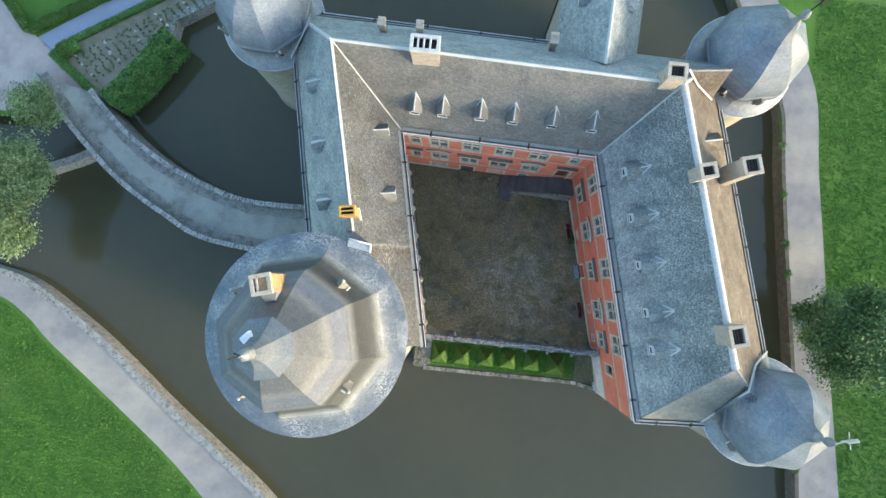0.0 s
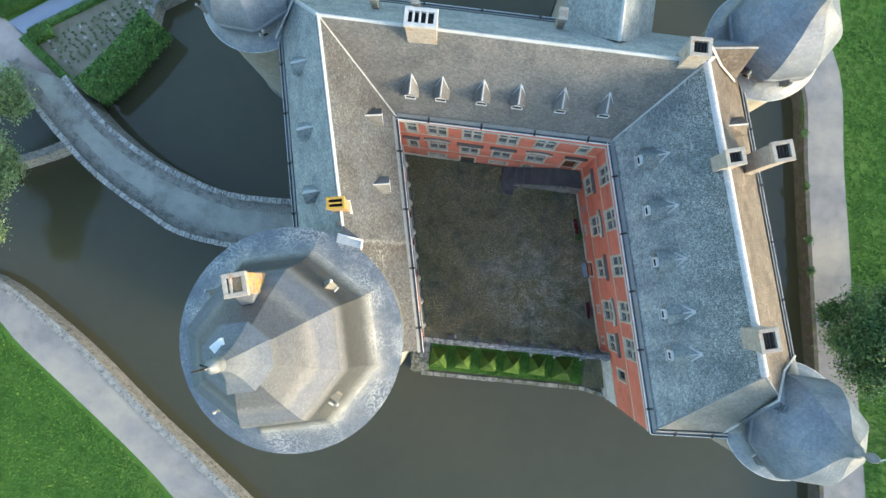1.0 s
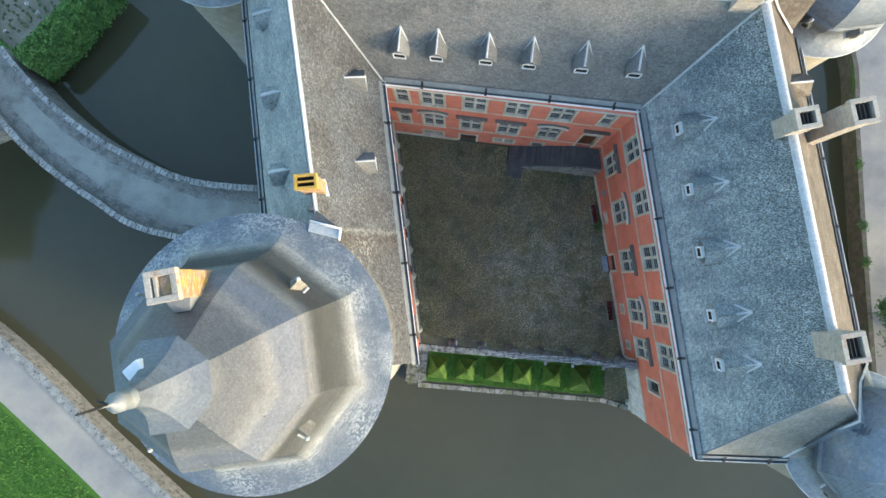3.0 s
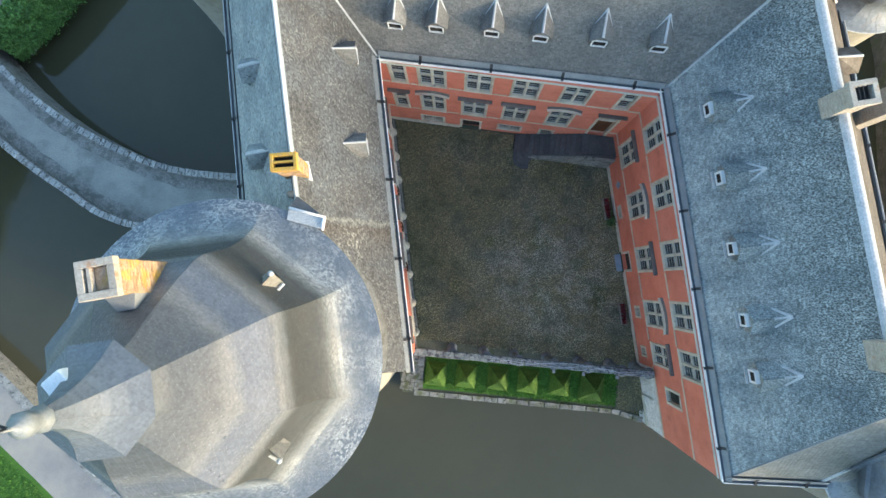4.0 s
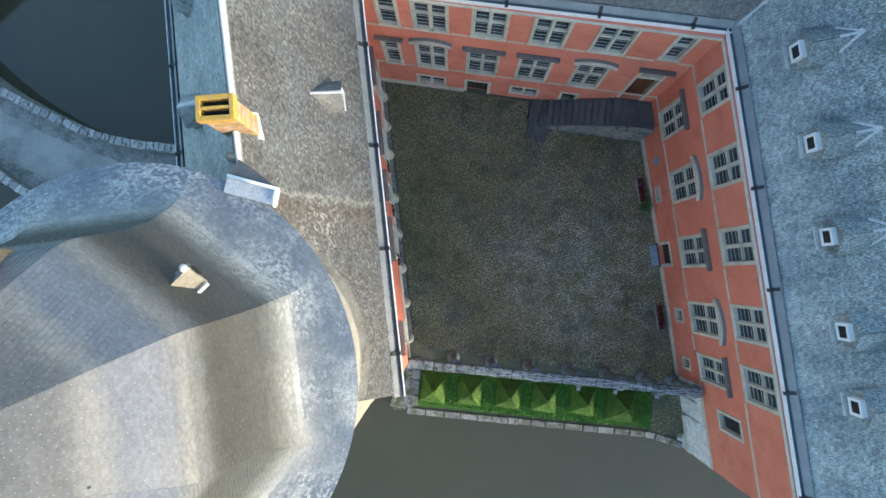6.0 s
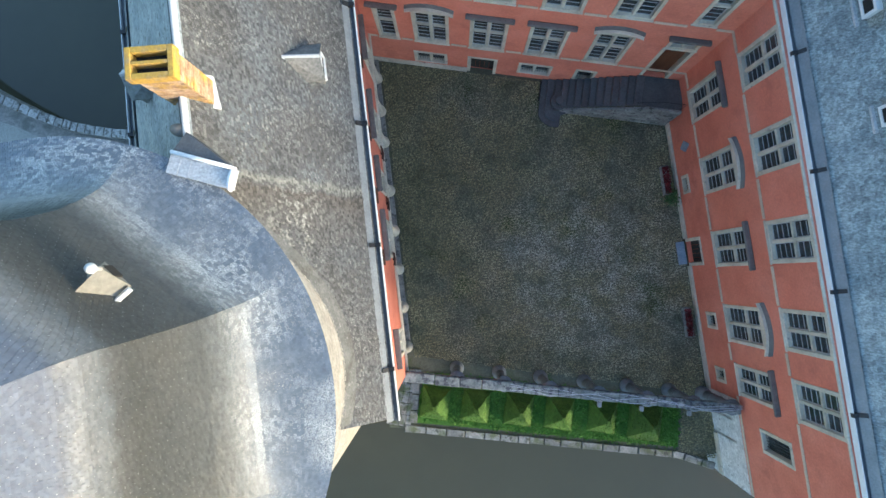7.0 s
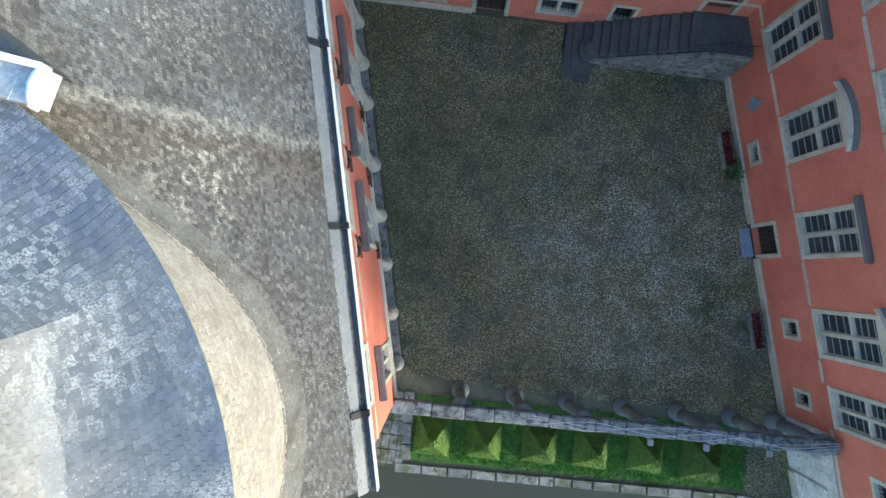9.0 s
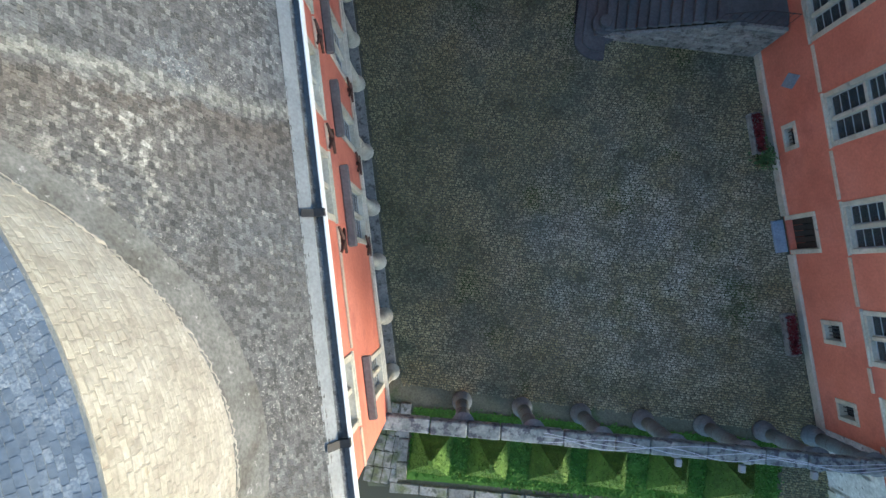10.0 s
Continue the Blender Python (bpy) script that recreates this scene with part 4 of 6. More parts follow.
# ---- roofs ----
ROOFS = [
    ("west", west, plane_surf(e3(D), e3(A), r3(RSW), r3(RNW)), SLATE_LICHEN, "brown-grey slate slope grown with lichen"),
    ("west", west, plane_surf(e3(ONW), e3(OSW), r3(RNW), r3(RSM)), SLATE, "blue-grey slate slope"),
    ("north", north, plane_surf(e3(A), e3(B), r3(RNW), r3(RNE)), SLATE_NORTH, "dull grey slate slope"),
    ("north", north, plane_surf(e3(ONE), e3(ONW), r3(RNE), r3(RNW)), SLATE, "blue-grey slate slope"),
    ("east", east, plane_surf(e3(B), e3(C), r3(RNE), r3(RSE)), SLATE_EAST, "blue-grey slate slope with dark moss streaks"),
    ("east", east, plane_surf(e3(OSE), e3(ONE), r3(RSE), r3(RNE)), SLATE_BROWN, "brown slate slope grown with lichen"),
    ("east", east, plane_surf(e3(C), e3(OSE), r3(RSE), (RSE[0] + 0.02, RSE[1], RIDGE)), SLATE_HIP, "slate hip end painted pale brown as if sunlit"),
]
for i, (_, par, surf, mat, lab) in enumerate(ROOFS):
    base = roof_base("roof", surf, 8, 6, mat, par, lab)
    pick = (lambda p: -12.9 < p.y < -10.6 and p.z < EAVE + 1.4) if i == 0 else None
    slate_cover(surf, 96 if i == 0 else 62, 0.075 if i == 0 else 0.15, mat, base, pick=pick, thick=0.016 if i == 0 else 0.011, seed=10 + i)
for par, a, b, w, m in ((west, r3(RNW), r3(RSM), 0.16, PALE_LEAD), (north, r3(RNW), r3(RNE), 0.2, PALE_LEAD), (east, r3(RNE), r3(RSE), 0.42, GREY_FLASHING), (east, r3(RSE), e3(C), 0.1, LEAD), (east, r3(RSE), e3(OSE), 0.16, LEAD)):
    strip("ridge_capping", a, b, w, m, par, "lead ridge capping in lapped lengths", 0.05)
for par, a, b in ((north, e3(A), r3(RNW)), (east, e3(B), r3(RNE))):
    strip("valley_lead", a, b, 0.13, PALE_LEAD, par, "pale lead valley", 0.03, lift=0.07)
for par, a, b in ((west, r3(RNW), e3(ONW)), (east, r3(RNE), e3(ONE))):
    strip("hip_capping", a, b, 0.24, PALE_LEAD, par, "pale lead hip capping", 0.05)


def gutter(par, a, b, side, back=0.0, deep=0.2, lip=0.035):
    """A boxed eaves gutter: lead apron on the slates, dark trough, white fascia, dark straps."""
    a, b = Vector((*a, EAVE)), Vector((*b, EAVE))
    u = (b - a)
    L = u.length
    fr = Frame(a - Vector(side).normalized() * back, u, side)
    boxpart("fascia", fr, (-0.05, L + 0.05, 0.085, 0.112, -0.02, 0.2), WHITE_PAINT, par, "white painted fascia board", 0.004)
    boxpart("gutter", fr, (-0.05, L + 0.05, -lip - 0.005, 0.085, 0.0, 0.12), ZINC_DARK, par, "dark eaves gutter", 0.004)
    n = round(L / 1.15)
    for i in range(n):
        u0, u1 = L * i / n, L * (i + 1.02) / n
        hh = 0.006 * (i % 2) + back * 1.6
        bm = bmesh.new()
        vs = [bm.verts.new(fr.at(x, w, z + hh)) for x, w, z in ((u0, -lip, 0.17), (u1, -lip, 0.17), (u1, -deep, 0.17 + (deep - lip) * 1.33), (u0, -deep, 0.17 + (deep - lip) * 1.33), (u0, -lip, 0.02), (u1, -lip, 0.02), (u1, -deep, 0.25), (u0, -deep, 0.25))]
        for q in ((0, 1, 2, 3), (4, 7, 6, 5), (0, 4, 5, 1), (2, 6, 7, 3), (0, 3, 7, 4), (1, 5, 6, 2)):
            bm.faces.new([vs[k] for k in q])
        bmesh.ops.recalc_face_normals(bm, faces=bm.faces)
        part("lead_sheet", bm, LEAD, par)
    k = max(2, round(L / 3.3))
    for i in range(k):
        x = L * (i + 0.6) / k
        bm = bmesh.new()
        sec = ((0.127, 0.1), (0.127, 0.215), (-0.03, 0.215), (-deep * 0.85, 0.2 + (deep * 0.85 - 0.035) * 1.33), (-deep * 0.85, 0.1), (-0.03, 0.1))
        ends = [[bm.verts.new(fr.at(q, w, z + back * 1.6)) for w, z in sec] for q in (x - 0.06, x + 0.06)]
        for j in range(6):
            bm.faces.new((ends[0][j], ends[0][(j + 1) % 6], ends[1][(j + 1) % 6], ends[1][j]))
        bm.faces.new(ends[0])
        bm.faces.new(ends[1])
        bmesh.ops.recalc_face_normals(bm, faces=bm.faces)
        part("strap", bm, BLACK_IRON, par)


gutter(north, A, B, (0, -1, 0))
gutter(east, B, C, EF.w)
gutter(west, A, D, WF.w, 0.045, 0.205, 0.06)
gutter(east, C, (17.6, -15.6), (0, -1, 0))
gutter(west, ONW, OSW, -WF.w)
gutter(north, ONW, (5.3, 7.33), (0, 1, 0))
gutter(east, ONE, OSE, -EF.w)


# ---- round towers ----
def bell_surf(c, prof, az0, oct_from):
    """A bell roof: round at the eave, eight-sided above; v runs from eave to top by length."""
    ls = [0.0]
    for (r0, z0), (r1, z1) in zip(prof, prof[1:]):
        ls.append(ls[-1] + math.hypot(r1 - r0, z1 - z0))
    total = ls[-1]

    def surf(s, v):
        d = min(max(v, 0.0), 1.0) * total
        i = 0
        while i < len(ls) - 2 and d > ls[i + 1]:
            i += 1
        f = (d - ls[i]) / (ls[i + 1] - ls[i])
        r = prof[i][0] + (prof[i + 1][0] - prof[i][0]) * f
        z = prof[i][1] + (prof[i + 1][1] - prof[i][1]) * f
        az = 2 * math.pi * s
        q = (az - az0) % (math.pi / 4) - math.pi / 8
        k = 1.0 if oct_from < 0.02 else min(1.0, max(0.0, (v - 0.04) / oct_from))
        r *= 1 + k * (math.cos(math.pi / 8) / math.cos(q) - 1)
        return Vector((c[0] + r * math.cos(az), c[1] + r * math.sin(az), z))
    return surf


def soft_profile(pts, n=4):
    """A rounded run of radius and height through the given ones."""
    return [tuple(p) for p in smooth_line(pts, n)]


keep = thing("keep", (*KEEP, 0), "broad round keep with a bell-shaped octagonal slate roof", "castle tower")
KPROF = soft_profile([(5.63, 13.98), (5.1, 14.2), (4.66, 14.5), (4.36, 14.95)], 4) + soft_profile([(4.12, 15.4), (3.92, 16.0), (3.76, 16.7), (3.64, 17.4)], 3) + \
    [(3.55, 17.8), (3.38, 18.12), (2.85, 18.75)] + soft_profile([(2.3, 19.35), (1.75, 19.85), (1.35, 20.2), (1.15, 20.5), (1.1, 20.95)], 4)
ARRIS = [(38 + 45 * k) / 360 for k in range(-2, 9)]
ksurf = bell_surf(KEEP, KPROF, radians(38), 0.1)
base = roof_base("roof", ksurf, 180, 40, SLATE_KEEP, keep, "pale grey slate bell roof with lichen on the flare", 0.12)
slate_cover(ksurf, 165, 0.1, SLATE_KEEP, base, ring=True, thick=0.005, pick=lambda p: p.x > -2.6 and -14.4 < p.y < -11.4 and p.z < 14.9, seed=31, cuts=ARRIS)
CPROF = [(1.42, 20.93), (1.33, 21.0), (1.0, 21.25), (0.66, 21.6), (0.4, 22.05), (0.25, 22.5), (0.2, 22.75)]
csurf = bell_surf(KEEP, CPROF, radians(38), 0.01)
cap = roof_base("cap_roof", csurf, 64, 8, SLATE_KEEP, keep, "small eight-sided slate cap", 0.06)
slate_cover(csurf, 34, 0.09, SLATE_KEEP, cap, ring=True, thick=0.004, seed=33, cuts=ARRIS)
bm = bmesh.new()
lathe(bm, KEEP, [(5.5, BED), (5.28, -0.5), (5.2, 3.0), (5.2, 13.6), (5.3, 13.75), (5.3, 13.98)], 96)
wallk = part("wall", bm, RUBBLE, keep, "pale yellow rubble stone wall", smooth=True)
bm = bmesh.new()
lathe(bm, KEEP, [(5.58, 13.88), (5.61, 13.93), (5.58, 13.95), (5.2, 13.93)], 96, False)
part("eaves_edge", bm, ZINC_DARK, keep, "dark zinc drip edge", smooth=True)
bm = bmesh.new()
lathe(bm, KEEP, [(0.26, 22.6), (0.3, 22.66), (0.24, 22.75), (0.22, 22.95), (0.27, 23.02), (0.27, 23.2), (0.16, 23.32), (0.05, 23.4), (0.03, 23.7), (0.015, 23.85)], 8)
part("finial", bm, LEAD, keep, "pale lead finial", smooth=True)
bm = bmesh.new()
for a in (2.9,):
    q = Vector((KEEP[0], KEEP[1], 23.45))
    tube(bm, [q, q + Vector((0.3 * math.cos(a), 0.3 * math.sin(a), 0.05))], 0.03, 6)
    tube(bm, [q, q + Vector((-0.05, 0.02, 1.1))], [0.045, 0.03], 6)
part("lightning_rod", bm, BLACK_IRON, keep)
# hatch in the cap
fr = Frame((-7.25, -12.6, 21.45), (0.66, 0.75, 0), (-0.75, 0.66, 0))
boxpart("roof_hatch", fr, (-0.26, 0.26, -0.25, 0.22, -0.25, 0.2), WHITE_PAINT, keep, "white sheet metal roof hatch", 0.03)


def spike_dormer(parent, surf, az, v, h):
    """A tiny hooded vent on the bell roof."""
    p = surf((az / 360) % 1.0, v)
    out = Vector((math.cos(radians(az)), math.sin(radians(az)), 0))
    fr = Frame(p, out.cross(Z), out)
    bm = bmesh.new()
    vs = [bm.verts.new(fr.at(u, w, z)) for u, w, z in ((-0.3, 0.3, -0.3), (0.3, 0.3, -0.3), (0, 0.42, 0.32), (-0.34, -0.5, 0.05), (0.34, -0.5, 0.05), (0, -0.5, 0.42))]
    for f in ((0, 1, 2), (0, 2, 5, 3), (1, 4, 5, 2), (3, 5, 4), (0, 3, 4, 1)):
        bm.faces.new([vs[i] for i in f])
    bmesh.ops.recalc_face_normals(bm, faces=bm.faces)
    d = part("dormer_vent", bm, SLATE_HIP, parent, "small slated roof vent")
    strip("flashing", fr.at(0.34, 0.3, -0.2), fr.at(0.38, -0.5, 0.1), 0.1, PALE_LEAD, d, "white lead flashing", 0.03, seg=2.0)
    # black box paints the shade inside the vent
    boxpart("opening", fr, (-0.12, 0.12, 0.34, 0.372, -0.2, 0.05), SOOT_AND_SHADE, d, "black panel painted as the shade inside the opening", 0.0)
    bm = bmesh.new()
    q = fr.at(0, 0.4, 0)
    lathe(bm, q, [(0.035, p.z + 0.26), (0.03, p.z + 0.38), (0.06, p.z + 0.42), (0.085, p.z + 0.48), (0.085, p.z + 0.52), (0.05, p.z + 0.58), (0.01, p.z + 0.6)], 12)
    part("knob", bm, PALE_LEAD, d, "white lead knob", smooth=True)


for az, v in ((56, 0.37), (-33, 0.37), (150, 0.35), (237, 0.35)):
    spike_dormer(keep, ksurf, az, v, 0.5)


def stack(parent, c, du, su, sv, z0, z1, body, head, flues, label, rim=0.13, mid=0.05):
    """A chimney with a projecting head and open dark flues."""
    fr = Frame((*c, 0), (math.cos(radians(du)), math.sin(radians(du)), 0))
    a, b = su / 2, sv / 2
    bm = bmesh.new()
    box(bm, fr, -a, a, -b, b, z0, z1 - 0.25, bevel=0.02)
    bmesh.ops.recalc_face_normals(bm, faces=bm.faces)
    ch = part("chimney", bm, body, parent, label)
    # brick courses standing a little proud and uneven
    rng = random.Random(int(z1 * 100 + c[0] * 10))
    verts, faces = [], []
    zz = z0
    while zz < z1 - 0.32:
        for face in range(4):
            half, dist = (a, b) if face % 2 == 0 else (b, a)
            u = -half + (0.11 if round(zz / 0.075) % 2 else 0.0)
            while u < half - 0.03:
                e = min(u + 0.2, half)
                k = dist + rng.uniform(0.0, 0.014)
                q = [(u + 0.008, zz + 0.006), (e - 0.004, zz + 0.006), (e - 0.004, zz + 0.068), (u + 0.008, zz + 0.068)]
                i = len(verts)
                for x, z in q:
                    verts.append(fr.at(x, k, z) if face == 0 else fr.at(x, -k, z) if face == 2 else fr.at(k, x, z) if face == 1 else fr.at(-k, x, z))
                for x, z in q:
                    d = dist - 0.004
                    verts.append(fr.at(x, d, z) if face == 0 else fr.at(x, -d, z) if face == 2 else fr.at(d, x, z) if face == 1 else fr.at(-d, x, z))
                faces += [(i, i + 1, i + 2, i + 3), (i, i + 4, i + 5, i + 1), (i + 1, i + 5, i + 6, i + 2), (i + 2, i + 6, i + 7, i + 3), (i + 3, i + 7, i + 4, i)]
                u = e
        zz += 0.075
    tagged(part("bricks", mesh_of("bricks", verts, faces, body), body, ch), kind="stuff")
    # head with flues
    bm = bmesh.new()
    t = rim
    for d in ((-a - 0.06, a + 0.06, -b - 0.06, -b + t, z1 - 0.25, z1), (-a - 0.06, a + 0.06, b - t, b + 0.06, z1 - 0.25, z1)):
        box(bm, fr, *d, bevel=0.015)
    for d in ((-a - 0.06, -a + t), (a - t, a + 0.06), *[(x - mid, x + mid) for x in flues]):
        box(bm, fr, *d, -b + t, b - t, z1 - 0.25, z1 - 0.003, bevel=0.012)
    bmesh.ops.recalc_face_normals(bm, faces=bm.faces)
    part("chimney_head", bm, head, ch)
    if not flues:
        for x in (-0.18, 0.0, 0.18):
            boxpart("grate_bar", fr, (x * su - 0.012, x * su + 0.012, -b + t - 0.02, b - t + 0.02, z1 - 0.08, z1 - 0.05), BLACK_IRON, ch, "", 0.0)
    boxpart("flue", fr, (-a + t, a - t, -b + t, b - t, z1 - 0.26, z1 - 0.22), SOOT_AND_SHADE, ch, "sooty flue opening", 0.0)
    return ch


KC = stack(keep, (-7.4, -10.33), 18, 0.84, 0.84, 16.5, 20.65, YELLOW_BRICK, PALE_BRICK, (-0.16,), "square brick chimney with orange lichen and a pale stone head")

fr = Frame((-7.4, -10.33, 0), (math.cos(radians(18)), math.sin(radians(18)), 0))
boxpart("flue_lining", fr, (-0.1, 0.28, -0.28, 0.28, 20.37, 20.49), YELLOW_BRICK, KC, "lichened floor of the shallow flue", 0.01)
bm = bmesh.new()
vs = [bm.verts.new(fr.at(u, w, z)) for u, w, z in ((-0.4, 0.42, 19.75), (0.4, 0.42, 19.8), (0.22, 0.8, 19.6), (-0.26, 0.8, 19.55), (-0.4, 0.42, 18.6), (0.4, 0.42, 18.6), (0.22, 0.8, 18.8), (-0.26, 0.8, 18.8))]
for q in ((0, 1, 2, 3), (4, 7, 6, 5), (0, 4, 5, 1), (1, 5, 6, 2), (2, 6, 7, 3), (3, 7, 4, 0)):
    bm.faces.new([vs[k] for k in q])
bmesh.ops.recalc_face_normals(bm, faces=bm.faces)
part("saddle", bm, LEAD, KC, "grey lead saddle behind the chimney")

TPROF = soft_profile([(3.38, 9.0), (3.05, 9.22), (2.78, 9.65), (2.66, 10.15)], 4) + soft_profile([(2.86, 10.4), (2.95, 11.0), (2.75, 11.9), (2.25, 12.75), (1.55, 13.5), (0.9, 14.05), (0.45, 14.6), (0.28, 15.2)], 3)
for i, (c, az) in enumerate((((-13.3, 6.4), 20), ((17.2, 7.45), 35), ((20.7, -14.25), 22))):
    tw = thing("corner_tower", (*c, 0), "round corner tower with a bulbous blue-grey slate dome", "castle tower", "corner towers")
    tsurf = bell_surf(c, TPROF, radians(az), 0.2)
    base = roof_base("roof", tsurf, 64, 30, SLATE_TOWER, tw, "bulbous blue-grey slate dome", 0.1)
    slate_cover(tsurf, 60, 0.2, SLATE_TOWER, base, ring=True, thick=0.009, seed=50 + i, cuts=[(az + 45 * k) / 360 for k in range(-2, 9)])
    bm = bmesh.new()
    lathe(bm, c, [(3.5, BED), (3.15, -0.4), (3.08, 2.0), (3.05, 8.7), (3.14, 8.8), (3.14, 8.98)], 64)
    part("wall", bm, RUBBLE, tw, "pale rubble stone wall", smooth=True)
    bm = bmesh.new()
    lathe(bm, c, [(3.4, 8.94), (3.42, 8.99), (3.37, 9.02), (3.1, 9.0)], 64, False)
    part("eaves_edge", bm, PALE_LEAD, tw, smooth=True)
    bm = bmesh.new()
    lathe(bm, c, [(0.3, 15.1), (0.26, 15.25), (0.12, 15.4), (0.09, 15.6), (0.2, 15.8), (0.24, 16.0), (0.18, 16.25), (0.07, 16.4), (0.05, 16.5)], 14)
    part("finial", bm, LEAD, tw, "pear-shaped lead finial", smooth=True)
    bm = bmesh.new()
    p = Vector((*c, 17.35)) + (Vector((0.05, 0.45, 0)) if i == 2 else Vector())
    for a in (0.2, 1.77):
        dd = Vector((math.cos(a), math.sin(a), 0)) * 0.42
        tube(bm, [p - dd, p + dd], 0.02, 6)
    tube(bm, [(*c, 16.4), (p.x, p.y, 17.35), (p.x + (p.x - c[0]) * 0.4, p.y + (p.y - c[1]) * 0.4, 17.85)], 0.04, 8)
    if i == 2:
        # lattice banner on the rod
        o, d = p + Vector((0, -0.1, -0.35)), Vector((0.42, 0.12, 0))
        for zz in (0.0, 0.2, 0.4):
            tube(bm, [o + Z * zz - d * 0.2, o + Z * zz + d], 0.035, 6)
        for q in (-0.2, 0.2, 0.6, 1.0):
            tube(bm, [o + d * q, o + d * q + Z * 0.4], 0.035, 6)
    part("weather_vane", bm, GREY_FLASHING if i == 2 else BLACK_IRON, tw)
    for az2 in ((-62, 215) if i == 0 else (240, -75) if i == 1 else (228, 120)):
        spike_dormer(tw, tsurf, az2, 0.26, 0.25)

# ---- small roofs that join the wings to the corner towers ----
def tri_surf(a, b, c):
    """A three-cornered slope: eave a to b, tip c."""
    a, b, c = Vector(a), Vector(b), Vector(c)
    return lambda s, v: a.lerp(b, s).lerp(c, v * 0.985)


for par, a, b, c, mat, lab in (
        (east, (17.3, -15.5, 9.05), (20.9, -14.3, 11.4), (18.15, -12.7, 12.75), SLATE_TOWER, "blue-grey slate saddle roof against the corner tower"),
        (east, (20.9, -14.3, 11.4), (20.95, -10.5, 9.02), (18.15, -12.7, 12.75), SLATE_TOWER, "blue-grey slate saddle roof against the corner tower"),
        (east, (15.15, 4.45, 10.35), (15.2, 5.5, 12.75), (12.6, 4.95, 13.15), SLATE_BROWN, "pale brown slate saddle roof against the corner tower"),
        (east, (15.2, 5.5, 12.75), (14.2, 7.3, 9.6), (12.6, 4.95, 13.15), SLATE_TOWER, "blue-grey slate saddle roof against the corner tower"),
        (west, (-10.9, 7.2, 9.2), (-13.0, 6.3, 11.6), (-10.2, 5.5, 11.4), SLATE_TOWER, "blue-grey slate saddle roof against the corner tower"),
        (west, (-13.0, 6.3, 11.6), (-11.75, 3.9, 9.1), (-10.2, 5.5, 11.4), SLATE_TOWER, "blue-grey slate saddle roof against the corner tower")):
    ts = tri_surf(a, b, c)
    base = roof_base("link_roof", ts, 6, 6, mat, par, lab, 0.1)
    slate_cover(ts, 26, 0.15, mat, base, thick=0.009, seed=61)
for par, pts in ((east, ((20.95, -10.5, 9.1), (19.3, -11.3, 11.05), (18.15, -12.7, 12.8))), (east, ((18.15, -12.7, 12.8), (17.9, -13.9, 11.0), (17.3, -15.5, 9.15))),
                 (east, ((12.6, 4.95, 13.2), (13.6, 4.5, 12.15), (15.15, 4.45, 10.45))), (west, ((-10.9, 7.2, 9.3), (-10.2, 5.5, 11.5), (-11.75, 3.9, 9.2)))):
    for a, b in zip(pts, pts[1:]):
        strip("valley_lead", a, b, 0.16, GREY_FLASHING, par, "grey lead valley", 0.03, lift=0.05)
bm = bmesh.new()
for k in range(3):
    o = Vector((0.16 * k, -0.08 * k, 0))
    tube(bm, [Vector((18.3, -12.8, 12.85)) + o, Vector((18.5, -13.9, 12.0)) + o, Vector((18.75, -15.3, 11.1)) + o, Vector((18.9, -16.2, 10.0)) + o], 0.03, 6)
part("cable", bm, ZINC_DARK, east, "dark cables over the saddle roof")

# slate hooks in rows on the upper bell of the keep
verts, faces = [], []
for j in range(56):
    v = 0.3 + 0.6 * j / 56
    ring = sum((ksurf((k + 1) / 16, v) - ksurf(k / 16, v)).length for k in range(16))
    n = round(ring / 0.2)
    for k in range(n):
        q = (k + 0.5 * (j % 2)) / n
        c, nrm = ksurf(q, v), surf_normal(ksurf, min(max(q, 0.001), 0.999), v)
        along = nrm.cross(Z).normalized()
        up = along.cross(nrm)
        c = c + nrm * 0.017
        i = len(verts)
        verts += [c - along * 0.004 - up * 0.006, c + along * 0.004 - up * 0.006, c + along * 0.003 + up * 0.006, c - along * 0.003 + up * 0.006, c - up * 0.016 - nrm * 0.015]
        faces += [(i, i + 1, i + 2, i + 3), (i, i + 4, i + 1)]
tagged(part("slate_hook", mesh_of("slate_hook", verts, faces, GREY_FLASHING), GREY_FLASHING, keep), kind="stuff")
# broken slate chips and moss lying on the sunny side
rng = random.Random(91)
verts, faces = [], []
for k in range(70):
    v = rng.choice((rng.uniform(0.03, 0.2), rng.uniform(0.42, 0.62), rng.uniform(0.5, 0.75)))
    q = (rng.gauss(-62, 26) / 360) % 1.0
    c, nrm = ksurf(q, v), surf_normal(ksurf, min(max(q, 0.001), 0.999), v)
    a = Vector((rng.gauss(0, 1), rng.gauss(0, 1), rng.gauss(0, 1))).cross(nrm).normalized()
    b = nrm.cross(a)
    w, h = rng.uniform(0.02, 0.07), rng.uniform(0.015, 0.04)
    c = c + nrm * 0.016
    i = len(verts)
    verts += [c - a * w - b * h, c + a * w * 0.8 - b * h, c + a * w + b * h, c - a * w * 0.7 + b * h, c + nrm * rng.uniform(0.02, 0.05)]
    faces += [(i, i + 1, i + 4), (i + 1, i + 2, i + 4), (i + 2, i + 3, i + 4), (i + 3, i, i + 4)]
tagged(part("slate_chip", mesh_of("slate_chip", verts, faces, LEAD), LEAD, keep), kind="stuff")

